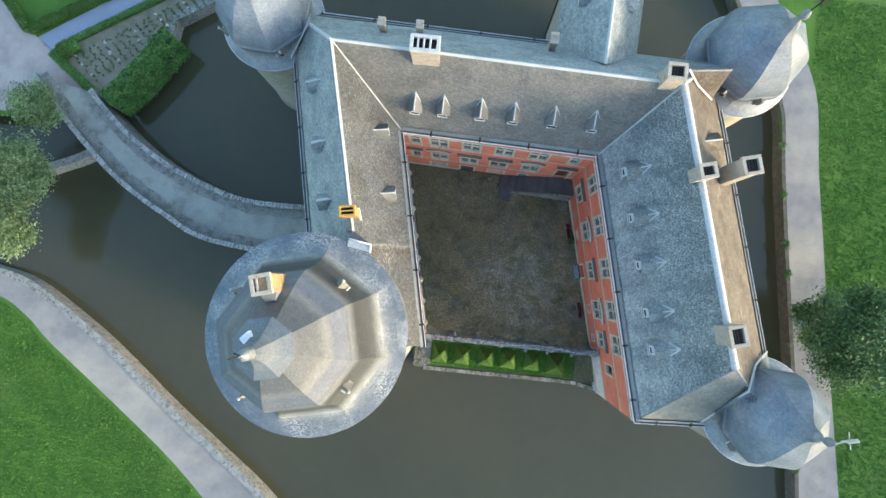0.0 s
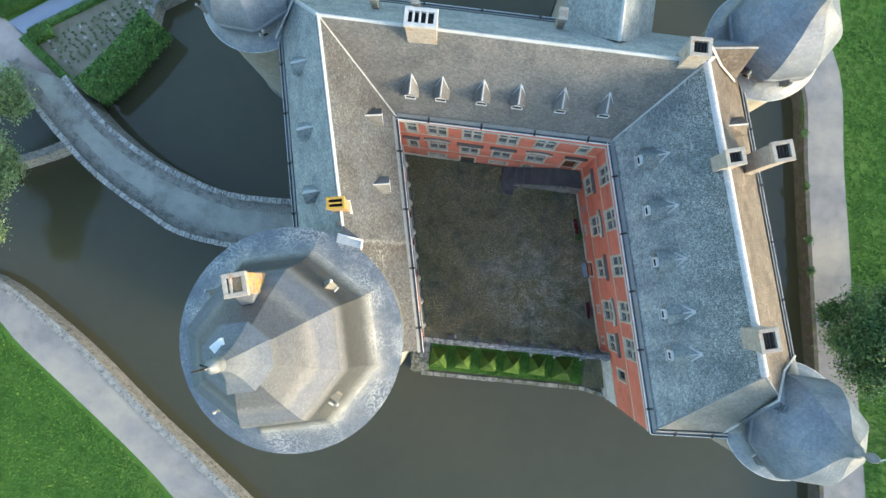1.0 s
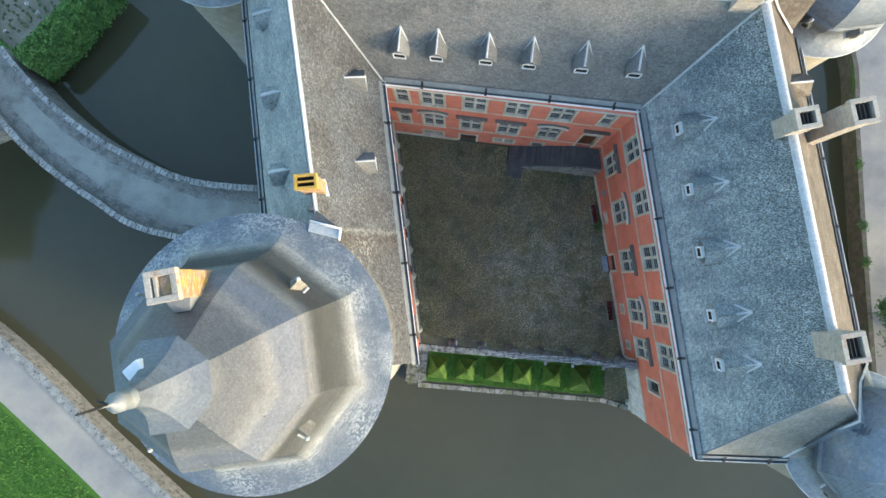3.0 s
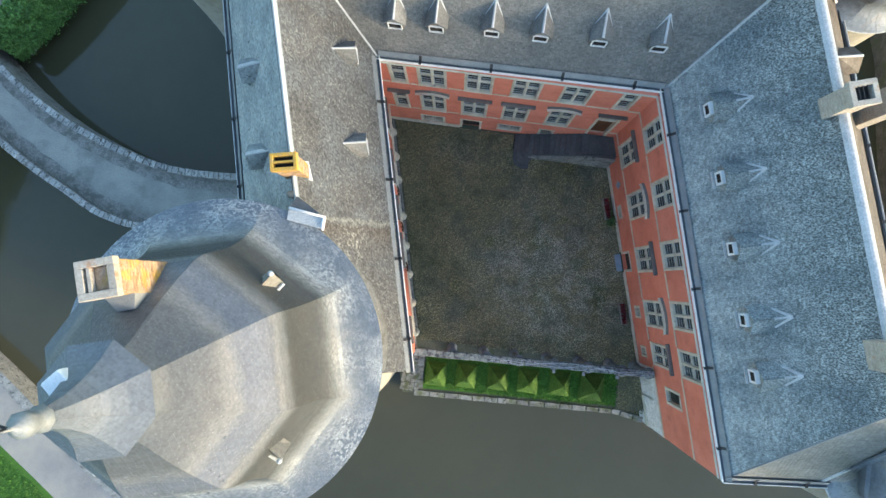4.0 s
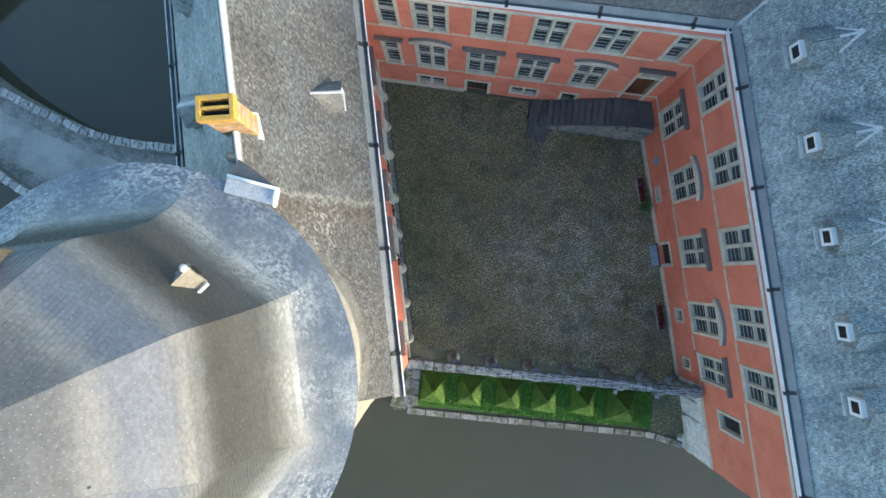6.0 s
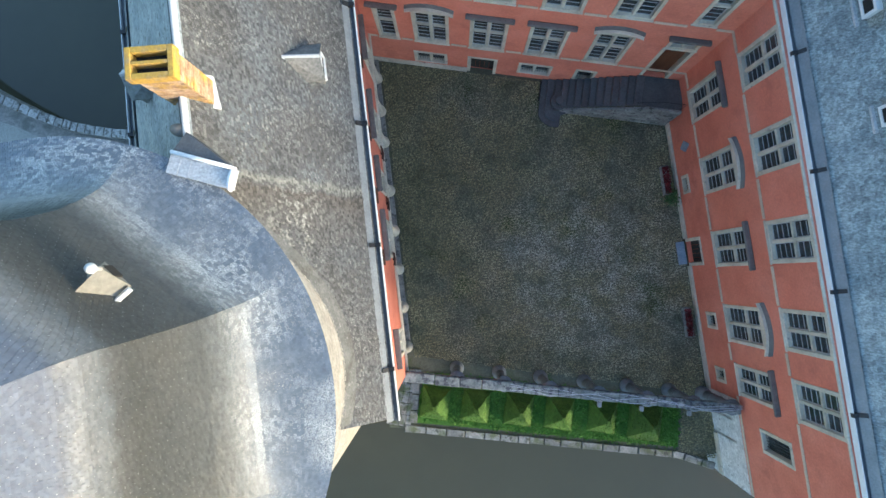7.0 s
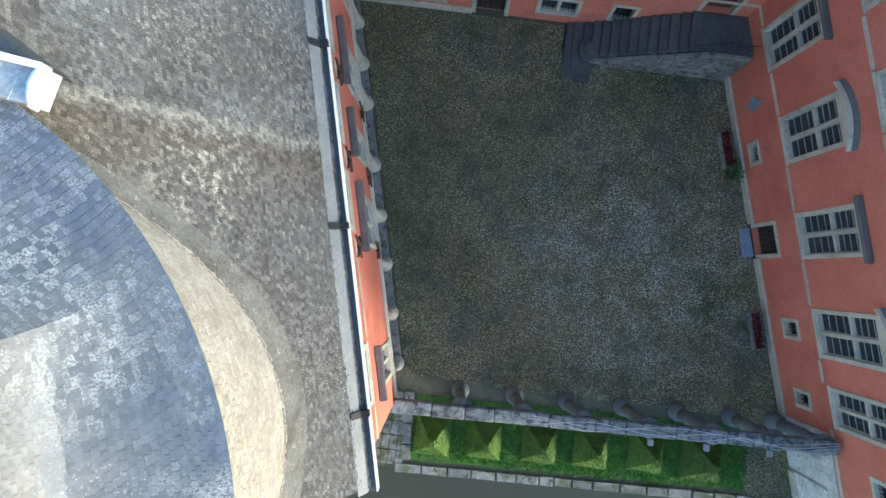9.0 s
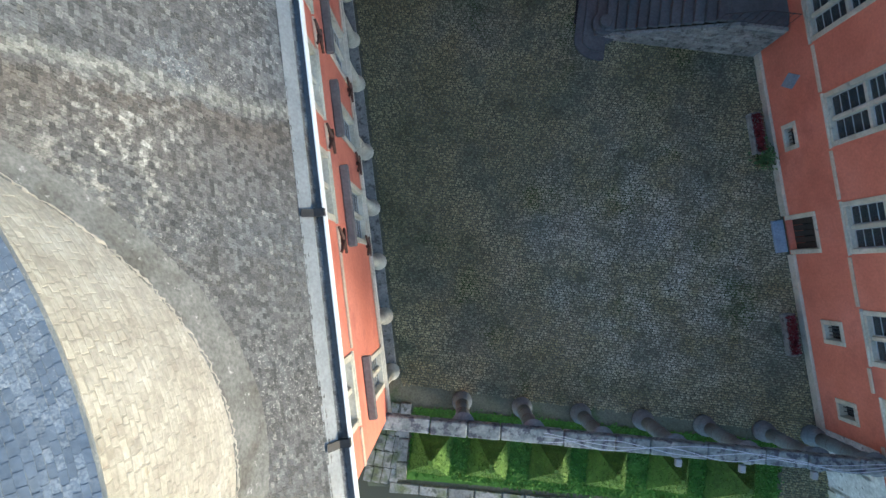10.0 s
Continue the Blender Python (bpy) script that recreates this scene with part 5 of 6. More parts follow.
# ---- chimneys on the wings ----
WC = stack(west, (-5.3, -6.03), 102, 0.5, 0.8, 12.6, 15.05, YELLOW_BRICK, YELLOW_LICHEN, (0.0,), "brick chimney with an orange lichen-covered head", 0.06, 0.035)
wfr = Frame((-5.0, -5.62, 0), (0.24, -0.66, 0), (0.94, 0.3, 0))
bm = bmesh.new()
vs = [bm.verts.new(wfr.at(u, w, z)) for u, w, z in ((-0.02, -0.1, 13.35), (0.68, -0.1, 13.2), (0.68, 0.02, 13.1), (-0.02, 0.02, 13.25), (-0.02, -0.1, 12.3), (0.68, -0.1, 12.3), (0.68, 0.02, 12.3), (-0.02, 0.02, 12.3))]
for q in ((0, 1, 2, 3), (4, 7, 6, 5), (0, 4, 5, 1), (1, 5, 6, 2), (2, 6, 7, 3), (3, 7, 4, 0)):
    bm.faces.new([vs[k] for k in q])
bmesh.ops.recalc_face_normals(bm, faces=bm.faces)
part("apron", bm, PALE_LEAD, WC, "white lead apron at the chimney foot")
stack(north, (-2.45, 3.65), 2, 1.55, 0.85, 12.9, 15.2, PALE_BRICK, PALE_LEAD, (-0.38, -0.05, 0.3), "wide pale rendered chimney with open flues")
stack(north, (11.3, 3.95), 2, 0.95, 0.85, 12.8, 15.2, PALE_BRICK, PALE_BRICK, (), "pale rendered chimney with a reddish base")
stack(east, (16.25, -0.35), 17, 0.95, 0.95, 9.8, 14.3, PALE_BRICK, PALE_BRICK, (), "tall pale brick chimney on the outer slope")
stack(east, (13.65, -1.15), 17, 0.85, 0.75, 12.6, 15.0, PALE_BRICK, PALE_BRICK, (), "short pale chimney on the ridge")
stack(east, (16.15, -9.7), 17, 0.85, 1.05, 12.4, 15.1, PALE_BRICK, PALE_BRICK, (), "pale rendered chimney with a dark grated flue")
stack(north, (-5.6, 5.9), 2, 0.35, 0.45, 10.3, 12.2, PALE_BRICK, PALE_BRICK, (0.0,), "narrow pale chimney on the outer slope")
stack(north, (-3.3, 6.1), 2, 0.35, 0.45, 10.1, 12.0, PALE_BRICK, PALE_BRICK, (0.0,), "narrow pale chimney on the outer slope")
stack(north, (4.9, 6.4), 2, 0.4, 0.6, 9.8, 11.9, PALE_BRICK, PALE_BRICK, (0.0,), "narrow pale chimney on the outer slope")

# ---- north pavilion roof ----
PV = (7.95, 12.6)
for a, b, r0, r1 in (((5.35, 6.9), (5.35, 13.2), (PV[0], 4.9), (PV[0], 13.2)), ((10.6, 13.2), (10.6, 6.9), (PV[0], 13.2), (PV[0], 4.9))):
    s = plane_surf((*a, 9.0), (*b, 9.0), (*r0, PV[1]), (*r1, PV[1]))
    base = roof_base("roof", s, 6, 6, SLATE, north, "blue-grey slate slope of the rear pavilion")
    slate_cover(s, 28, 0.24, SLATE, base, seed=70)
strip("ridge_capping", (PV[0], 4.9, PV[1]), (PV[0], 13.2, PV[1]), 0.22, PALE_LEAD, north, "", 0.05)
part("wall", wall_mesh(Frame((5.6, 13.0, 0), (1, 0, 0), (0, 1, 0)), 4.75, BED, 9.2, 0.5, []), RUBBLE, north)
part("wall", wall_mesh(Frame((5.6, 7.0, 0), (0, 1, 0), (-1, 0, 0)), 6.0, BED, 8.95, 0.5, []), RUBBLE, north)
part("wall", wall_mesh(Frame((10.35, 7.0, 0), (0, 1, 0), (1, 0, 0)), 6.0, BED, 8.95, 0.5, []), RUBBLE, north)


# ---- lucarnes ----
def lucarne(parent, surf, s, v, width, front, rise, material, arrow=True, white=True, sky_bright=False):
    """A small gabled dormer: framed opening, slated gable roof, lead ridge and valleys."""
    p = surf(s, v)
    n = surf_normal(surf, 0.5, 0.5)
    out = Vector((n.x, n.y, 0)).normalized()
    along = out.cross(Z)
    slope = math.hypot(n.x, n.y) / n.z
    fr = Frame(p, along, out)
    h = width / 2
    back = front / (slope - rise)
    top = front + rise * back
    side_back = front * 0.62 / slope
    wallz = front * 0.62
    bm = bmesh.new()
    q = {k: bm.verts.new(fr.at(*c)) for k, c in dict(a=(-h, 0, -0.1), b=(h, 0, -0.1), c=(h, 0, wallz), d=(-h, 0, wallz), e=(0, 0, front), f=(-h, -side_back, wallz), g=(h, -side_back, wallz), i=(0, -back, top)).items()}
    for f in ("abced", "adf", "bgc", "dfie", "ceig"):
        bm.faces.new([q[k] for k in f])
    bmesh.ops.recalc_face_normals(bm, faces=bm.faces)
    d = part("dormer", bm, material, parent, "small gabled slate dormer with a white opening frame")
    bm = bmesh.new()
    for sgn in (-1, 1):
        o = 0.06
        lo0 = fr.at(sgn * (h + o), 0.1, wallz - 0.05)
        lo1 = fr.at(sgn * (h + o), -side_back - 0.02, wallz - 0.03)
        hi0 = fr.at(0, 0.1, front + 0.02)
        hi1 = fr.at(0, -back, top + 0.02)
        nn = (lo1 - lo0).cross(hi0 - lo0).normalized()
        nn = nn if nn.z > 0 else -nn
        a = [bm.verts.new(x) for x in (lo0, lo1, hi1, hi0)]
        b = [bm.verts.new(x + nn * 0.05) for x in (lo0, lo1, hi1, hi0)]
        bm.faces.new(a)
        bm.faces.new(b)
        for k in range(4):
            bm.faces.new((a[k], a[(k + 1) % 4], b[(k + 1) % 4], b[k]))
    bmesh.ops.recalc_face_normals(bm, faces=bm.faces)
    part("roof", bm, material, d)
    # pale sheet puts the sky's sheen on this roof side into its colour
    if sky_bright:
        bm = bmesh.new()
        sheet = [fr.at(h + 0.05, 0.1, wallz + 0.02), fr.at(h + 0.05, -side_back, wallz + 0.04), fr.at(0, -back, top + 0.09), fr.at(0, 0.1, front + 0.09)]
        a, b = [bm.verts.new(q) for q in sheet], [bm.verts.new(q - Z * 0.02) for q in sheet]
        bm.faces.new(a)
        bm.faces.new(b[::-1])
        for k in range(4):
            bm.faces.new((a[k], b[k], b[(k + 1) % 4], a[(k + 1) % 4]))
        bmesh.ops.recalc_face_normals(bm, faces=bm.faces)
        part("lead_sheet", bm, PALE_LEAD, d, "pale sheet added for the sky's brightness on the north side")
    if white:
        strip("ridge", fr.at(0, 0.1, front + 0.06), fr.at(0, -back - 0.05, top + 0.06), 0.12, PALE_LEAD, d, "white lead ridge", 0.035, seg=3.0)
    else:
        strip("ridge", fr.at(0, -back * 0.55, front + (top - front) * 0.55 + 0.05), fr.at(0, -back - 0.05, top + 0.05), 0.14, GREY_FLASHING, d, "grey lead ridge", 0.03, seg=3.0)
    if arrow:
        for sgn in (-1, 1):
            lo, hi = fr.at(sgn * (h * 0.95), -side_back - 0.03, wallz + 0.1), fr.at(0, -back - 0.05, top + 0.11)
            strip("valley", lo if white else lo.lerp(hi, 0.25), hi, 0.15 if white else 0.24, PALE_LEAD if white else GREY_FLASHING, d, "lead flashing", 0.04, seg=3.0)
    k = 0.8 if white else 0.55
    ring_frame("opening_frame", fr, -h * k, h * k, 0.06, wallz - 0.02, -0.02, 0.06 if white else 0.16, 0.045 if white else 0.085, WHITE_PAINT, d, "white painted opening frame")
    # solid black box in place of the dormer's shaded inside
    boxpart("opening", fr, (-h * k + 0.04, h * k - 0.04, -0.01, 0.012 if white else 0.13, 0.13, wallz - 0.09), SOOT_AND_SHADE, d, "black panel painted as the shade inside the opening", 0.0)
    if not white:
        boxpart("sill_flashing", fr, (-h * 0.75, h * 0.75, 0.0, 0.2, -0.2, -0.12), GREY_FLASHING, d, "grey lead apron below the opening", 0.01)
    return d


def on_slope(surf, v, axis, value):
    a, b = surf(0.0, v)[axis], surf(1.0, v)[axis]
    return (value - a) / (b - a)


for x, v in ((-2.98, 0.25), (-1.23, 0.26), (1.1, 0.275), (3.14, 0.28), (5.56, 0.295), (8.0, 0.305)):
    lucarne(north, ROOFS[2][2], on_slope(ROOFS[2][2], v, 0, x), v, 0.78, 1.0, 0.26, SLATE_NORTH)
for y in (-0.81, -3.57, -6.37, -9.16, -11.34):
    lucarne(east, ROOFS[4][2], on_slope(ROOFS[4][2], 0.28, 1, y), 0.28, 0.98, 1.0, 0.24, SLATE_EAST, True, False)
for y in (-0.35, -4.15):
    lucarne(west, ROOFS[0][2], on_slope(ROOFS[0][2], 0.25, 1, y), 0.25, 0.8, 0.95, 0.3, SLATE_NORTH, False)
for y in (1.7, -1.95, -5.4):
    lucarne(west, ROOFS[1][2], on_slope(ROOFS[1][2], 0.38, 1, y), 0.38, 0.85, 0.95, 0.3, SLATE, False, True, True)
lucarne(east, ROOFS[5][2], on_slope(ROOFS[5][2], 0.42, 1, 1.55), 0.42, 0.9, 0.95, 0.3, SLATE_BROWN, False)
pv = plane_surf((5.35, 6.9, 9.0), (5.35, 13.2, 9.0), (PV[0], 4.9, PV[1]), (PV[0], 13.2, PV[1]))
lucarne(north, pv, 0.5, 0.35, 0.85, 0.95, 0.3, SLATE, False)
pv = plane_surf((10.6, 13.2, 9.0), (10.6, 6.9, 9.0), (PV[0], 13.2, PV[1]), (PV[0], 4.9, PV[1]))
lucarne(north, pv, 0.5, 0.35, 0.85, 0.95, 0.3, SLATE, False)

# ---- end of the west ridge: white louvred gable against the keep ----
def slab(name, quad, thick, material, parent, label=""):
    """A bent sheet: four corners and a thickness downwards."""
    bm = bmesh.new()
    t = [bm.verts.new(p) for p in quad]
    b = [bm.verts.new((p[0], p[1], p[2] - thick)) for p in quad]
    n = len(quad)
    bm.faces.new(t)
    bm.faces.new(b[::-1])
    for k in range(n):
        bm.faces.new((t[k], b[k], b[(k + 1) % n], t[(k + 1) % n]))
    bmesh.ops.recalc_face_normals(bm, faces=bm.faces)
    return part(name, bm, material, parent, label)


TL, TR, BR, BL = ((-5.17, -7.46, 14.02), (-3.9, -7.62, 13.98), (-3.88, -8.05, 14.12), (-5.15, -7.9, 14.16))
panel = slab("ridge_end_flashing", [TL, TR, BR, BL], 0.3, GREY_FLASHING, west, "white sheet metal flashing where the ridge meets the keep")
for k in range(1, 6):
    f = k / 6
    a, b = Vector(TL).lerp(Vector(TR), f), Vector(BL).lerp(Vector(BR), f)
    strip("seam", a, b, 0.02, GREY_FLASHING, panel, "", 0.004, seg=2.0)
bm = bmesh.new()
tube(bm, [Vector(TR).lerp(Vector(BR), q) + Z * h for q, h in ((-0.05, -0.1), (0.0, -0.02), (0.25, 0.02), (0.5, 0.03), (0.75, 0.0), (1.0, -0.06), (1.06, -0.14))], [0.03, 0.05, 0.06, 0.065, 0.06, 0.05, 0.03], 10)
part("end_roll", bm, WHITE_PAINT, panel, "white rounded end roll", smooth=True)
bm = bmesh.new()
tube(bm, [Vector(TL) + Z * 0.03, Vector(TL).lerp(Vector(TR), 0.5) + Z * 0.045, Vector(TR) + Z * 0.03], 0.045, 8)
part("top_roll", bm, WHITE_PAINT, panel, "white rolled upper edge", smooth=True)
slab("valley_board", [(-5.0, -7.0, 13.9), (-3.95, -7.6, 13.9), TL], 0.5, ZINC_DARK, west, "dark zinc gusset")
slab("valley_board", [(-5.0, -7.0, 13.9), TL, (-5.3, -7.4, 13.5)], 0.3, LEAD, west, "grey lead gusset")
bm = bmesh.new()
bmesh.ops.create_uvsphere(bm, u_segments=14, v_segments=8, radius=0.2, matrix=Matrix.Translation((-5.24, -6.95, 13.72)) @ Matrix.Diagonal((1.0, 0.7, 0.7, 1)))
part("ridge_cushion", bm, SLATE_HIP, west, "mossy mortar cushion at the ridge end", smooth=True)

# slated fillet where the west slope runs into the keep wall
def slope_z(x, y):
    gx = A[0] + (y - A[1]) / (D[1] - A[1]) * (D[0] - A[0])
    rx = RNW[0] + (y - RNW[1]) / (RSW[1] - RNW[1]) * (RSW[0] - RNW[0])
    return EAVE + (gx - x) / (gx - rx) * (RIDGE - EAVE)


def fillet_surf(s, v):
    a = radians(-2 + 64 * s)
    r = 5.38 - 0.18 * v
    x, y = KEEP[0] + r * math.cos(a), KEEP[1] + r * math.sin(a)
    lift = 0.38 * v ** 1.3 + 0.03
    return Vector((x, y, slope_z(x, y) + lift))


MORTAR = surface("weathered_mortar", [(0.115, 0.115, 0.105), (0.15, 0.15, 0.14), (0.19, 0.188, 0.175)], 3.0, 0.9, 0.6, 20, 0.3,
                 patch=(0.1, 0.098, 0.085), patch_scale=2.0, patch_cut=(0.5, 0.65), spots=(0.34, 0.335, 0.32), spot_scale=7.0, spot_cut=(0.64, 0.7))
roof_base("fillet", fillet_surf, 48, 6, MORTAR, west, "grey mortar fillet against the keep", 0.1)
rng = random.Random(88)
bm = bmesh.new()
pts = [fillet_surf(k / 160, 0.96 + rng.uniform(-0.05, 0.03)) + Z * 0.005 for k in range(161)]
tube(bm, pts, [max(0.004, rng.gauss(0.01, 0.008)) for _ in pts], 6)
part("mortar_joint", bm, RUBBLE, west, "ragged pale mortar line along the keep wall", smooth=True)

# ---- half columns and iron ties of the west arcade ----
for k, y in enumerate((-0.9, -2.35, -3.73, -5.86, -7.59, -9.24, -10.89, -12.57)):
    u = (0.1 - y) / 13.4 * 13.84
    c = WF.at(u, 0.24, 0)
    bm = bmesh.new()
    lathe(bm, c, [(0.27, 0.0), (0.27, 0.12), (0.25, 0.14), (0.25, 0.2), (0.21, 0.23), (0.21, 0.29), (0.17, 0.34), (0.15, 1.2), (0.135, 2.0), (0.15, 2.05), (0.135, 2.12), (0.15, 2.3), (0.17, 2.42), (0.17, 2.5)], 18)
    part("half_column", bm, STONE, west, "weathered pale stone half column with a ringed base", smooth=True)
boxpart("kerb", WF, (0.1, 13.2, 0.0, 0.42, -0.05, 0.06), GREY_STONE, west, "low stone kerb below the columns", 0.02)
boxpart("arcade_ledge", WFU, (0.0, 13.8, 0.0, 0.1, 2.5, 2.62), STONE, west, "moulded stone ledge over the columns", 0.03)
for u, z in ((2.55, 6.3), (5.1, 6.3), (7.25, 6.3), (9.35, 6.3), (5.1, 2.9), (7.1, 2.9), (9.3, 2.9)):
    bm = bmesh.new()
    for a in (0.8, -0.8):
        tube(bm, [WFU.at(u - 0.36 * math.cos(a), 0.06, z - 0.36 * math.sin(a)), WFU.at(u, 0.09, z), WFU.at(u + 0.36 * math.cos(a), 0.06, z + 0.36 * math.sin(a))], [0.03, 0.045, 0.03], 6)
    tube(bm, [WFU.at(u, -0.02, z), WFU.at(u, 0.11, z)], 0.05, 8)
    part("wall_anchor", bm, IRON, west, "rusty iron wall anchor")

# ---- outer stair to the north door ----
stair = thing("stone_staircase", (6, -0.6, 0), "dark blue-stone staircase with a grey masonry flank against the wall", "staircase")
SF = Frame((4.1, -1.28, 0), (1, 0, 0), (0, 1, 0))
STEPS = 13
for i in range(STEPS):
    x0 = -0.38 + i * 0.28
    z = 0.145 * (i + 1)
    boxpart("step", SF, (x0, x0 + 0.31, 0.11 if x0 > 0 else 0.0, 1.36, z - 0.145, z), STEP_STONE, stair, "", 0.015)
for i in range(3):
    bm = bmesh.new()
    lathe(bm, (4.26, -0.9), [(0.56 - 0.18 * i, -0.02), (0.56 - 0.18 * i, 0.15 + 0.17 * i), (0.545 - 0.18 * i, 0.168 + 0.17 * i)], 32)
    part("round_step", bm, STEP_STONE, stair, "rounded end of the lower steps")
boxpart("landing", SF, (-0.38 + STEPS * 0.28 + 0.03, 4.95, 0.12, 1.36, 1.7, 0.145 * STEPS + 0.01), STEP_STONE, stair, "dark stone landing", 0.02)
bm = bmesh.new()
prof = [(0.1, -0.1), (4.95, -0.1), (4.95, 1.9), (3.6, 1.9), (0.1, 0.16)]
fa = [bm.verts.new(SF.at(u, 0.0, z)) for u, z in prof]
fb = [bm.verts.new(SF.at(u, 0.1, z)) for u, z in prof]
bm.faces.new(fa)
bm.faces.new(fb[::-1])
for i in range(5):
    bm.faces.new((fa[i], fb[i], fb[(i + 1) % 5], fa[(i + 1) % 5]))
bmesh.ops.recalc_face_normals(bm, faces=bm.faces)
flank = part("flank_wall", bm, GREY_STONE, stair, "grey coursed masonry flank")
rng = random.Random(12)
zz = 0.0
while zz < 1.6:
    u = max(0.15, (zz + 0.08) / 0.5) + rng.uniform(0, 0.2)
    while u < 4.7:
        w = rng.uniform(0.3, 0.65)
        boxpart("stone", SF, (u, min(u + w - 0.02, 4.93), -0.022 - rng.random() * 0.012, 0.01, zz + 0.01, zz + 0.2), GREY_STONE, flank, "", 0.008)
        u += w
    zz += 0.215
# rounded lowest steps
for e, z in ((0.3, 0.09), (0.05, 0.165)):
    bm = bmesh.new()
    arc = [(0.1 - (0.48 + e) * math.cos(k * math.pi / 12), -0.12 - (0.3 + e) * math.sin(k * math.pi / 12)) for k in range(8)]
    pts = [(0.1, 1.36), (-0.38 - e, 1.36)] + arc + [(0.3, 0.0)]
    a = [bm.verts.new(SF.at(u, w, 0)) for u, w in pts]
    b = [bm.verts.new(SF.at(u, w, z)) for u, w in pts]
    bm.faces.new(a)
    bm.faces.new(b)
    for i in range(len(pts)):
        bm.faces.new((a[i], a[(i + 1) % len(pts)], b[(i + 1) % len(pts)], b[i]))
    bmesh.ops.recalc_face_normals(bm, faces=bm.faces)
    part("rounded_step", bm, STEP_STONE, stair, "rounded lowest step")
bm = bmesh.new()
rail = [SF.at(3.0 + 0.2 * i, 0.06, 2.3 + min(0.45, 0.1 * i)) for i in range(10)]
tube(bm, rail, 0.014, 6)
for i in range(0, 10):
    p = rail[i]
    tube(bm, [p, (p.x, p.y, 1.85 if p.x > 7.6 else 1.6)], 0.009, 6)
part("railing", bm, BLACK_IRON, stair, "thin black iron railing")

# cellar hatch, door steps, wall lozenge
hatch = tagged(boxpart("cellar_grate", WORLD, (3.35, 4.0, -0.9, 0.0, -0.02, 0.03), BLACK_IRON, None, "", 0.01), "dark iron cellar grate beside the staircase", "grate")
tagged(boxpart("door_step", EF, (6.6, 7.6, 0.1, 0.45, -0.02, 0.1), PALE_BLUE, None, "", 0.02), "worn blue-grey stone step before the cellar door", "step")
bm = bmesh.new()
q = [EF.at(2.7 + a, w, 1.45 + b) for w in (0.005, 0.03) for a, b in ((-0.24, 0), (0, -0.46), (0.24, 0), (0, 0.46))]
vs = [bm.verts.new(p) for p in q]
bm.faces.new(vs[4:])
for i in range(4):
    bm.faces.new((vs[i], vs[(i + 1) % 4], vs[4 + (i + 1) % 4], vs[4 + i]))
bmesh.ops.recalc_face_normals(bm, faces=bm.faces)
part("lozenge_plaque", bm, PALE_BLUE, east, "pale blue lozenge-shaped wall plaque")

# ---- stone troughs with red plants ----
def trough(u):
    fr = Frame(EF.at(u, 0.5, 0), EF.u, EF.w)
    t = thing("plant_trough", fr.o, "stone trough of dark red plants against the wall", "planter", "plant troughs")
    bm = bmesh.new()
    for d in ((-0.64, 0.64, -0.16, -0.13, 0, 0.28), (-0.64, 0.64, 0.13, 0.16, 0, 0.28), (-0.64, -0.6, -0.13, 0.13, 0, 0.28), (0.6, 0.64, -0.13, 0.13, 0, 0.28), (-0.58, 0.58, -0.13, 0.13, 0, 0.24)):
        box(bm, fr, *d, bevel=0.01)
    bmesh.ops.recalc_face_normals(bm, faces=bm.faces)
    part("trough", bm, GREY_STONE, t)
    rng = random.Random(int(u * 10))
    v, f = leaf_cloud(rng, 420, lambda r: fr.at(r.uniform(-0.58, 0.58), r.uniform(-0.13, 0.13), 0.26 + r.random() * 0.12), 0.055)
    part("planting", mesh_of("plants", v, f, FLOWER), FLOWER, t, "dark red leafy plants")


trough(3.85)
trough(10.1)
rng = random.Random(4)
sp = EF.at(4.6, 0.35, 0)
v, f = leaf_cloud(rng, 380, lambda r: sp + Vector((r.gauss(0, 0.16), r.gauss(0, 0.18), abs(r.gauss(0.2, 0.14)))), 0.06)
tagged(part("shrub", mesh_of("shrub", v, f, LEAF_DARK), LEAF_DARK), "small dark green shrub at the wall foot", "shrub")

# ---- colonnade on the south side of the court ----
colonnade = thing("colonnade", (6, -13, 0), "row of grey stone columns carrying a weathered stone beam", "colonnade")
CF = Frame((-0.75, -13.27, 0), (12.95, 0.57, 0), (0.57, -12.95, 0))
CL = 12.96
u, k = 0.0, 0
rng = random.Random(9)
while u < CL - 0.2:
    w = min(rng.uniform(0.85, 1.7), CL - u)
    j = rng.uniform(-0.012, 0.012)
    boxpart("beam_stone", CF, (u + 0.012, u + w - 0.006, -0.19 + j, 0.19 + j, 2.72, 3.05 + j), BEAM, colonnade, "", 0.03)
    u += w
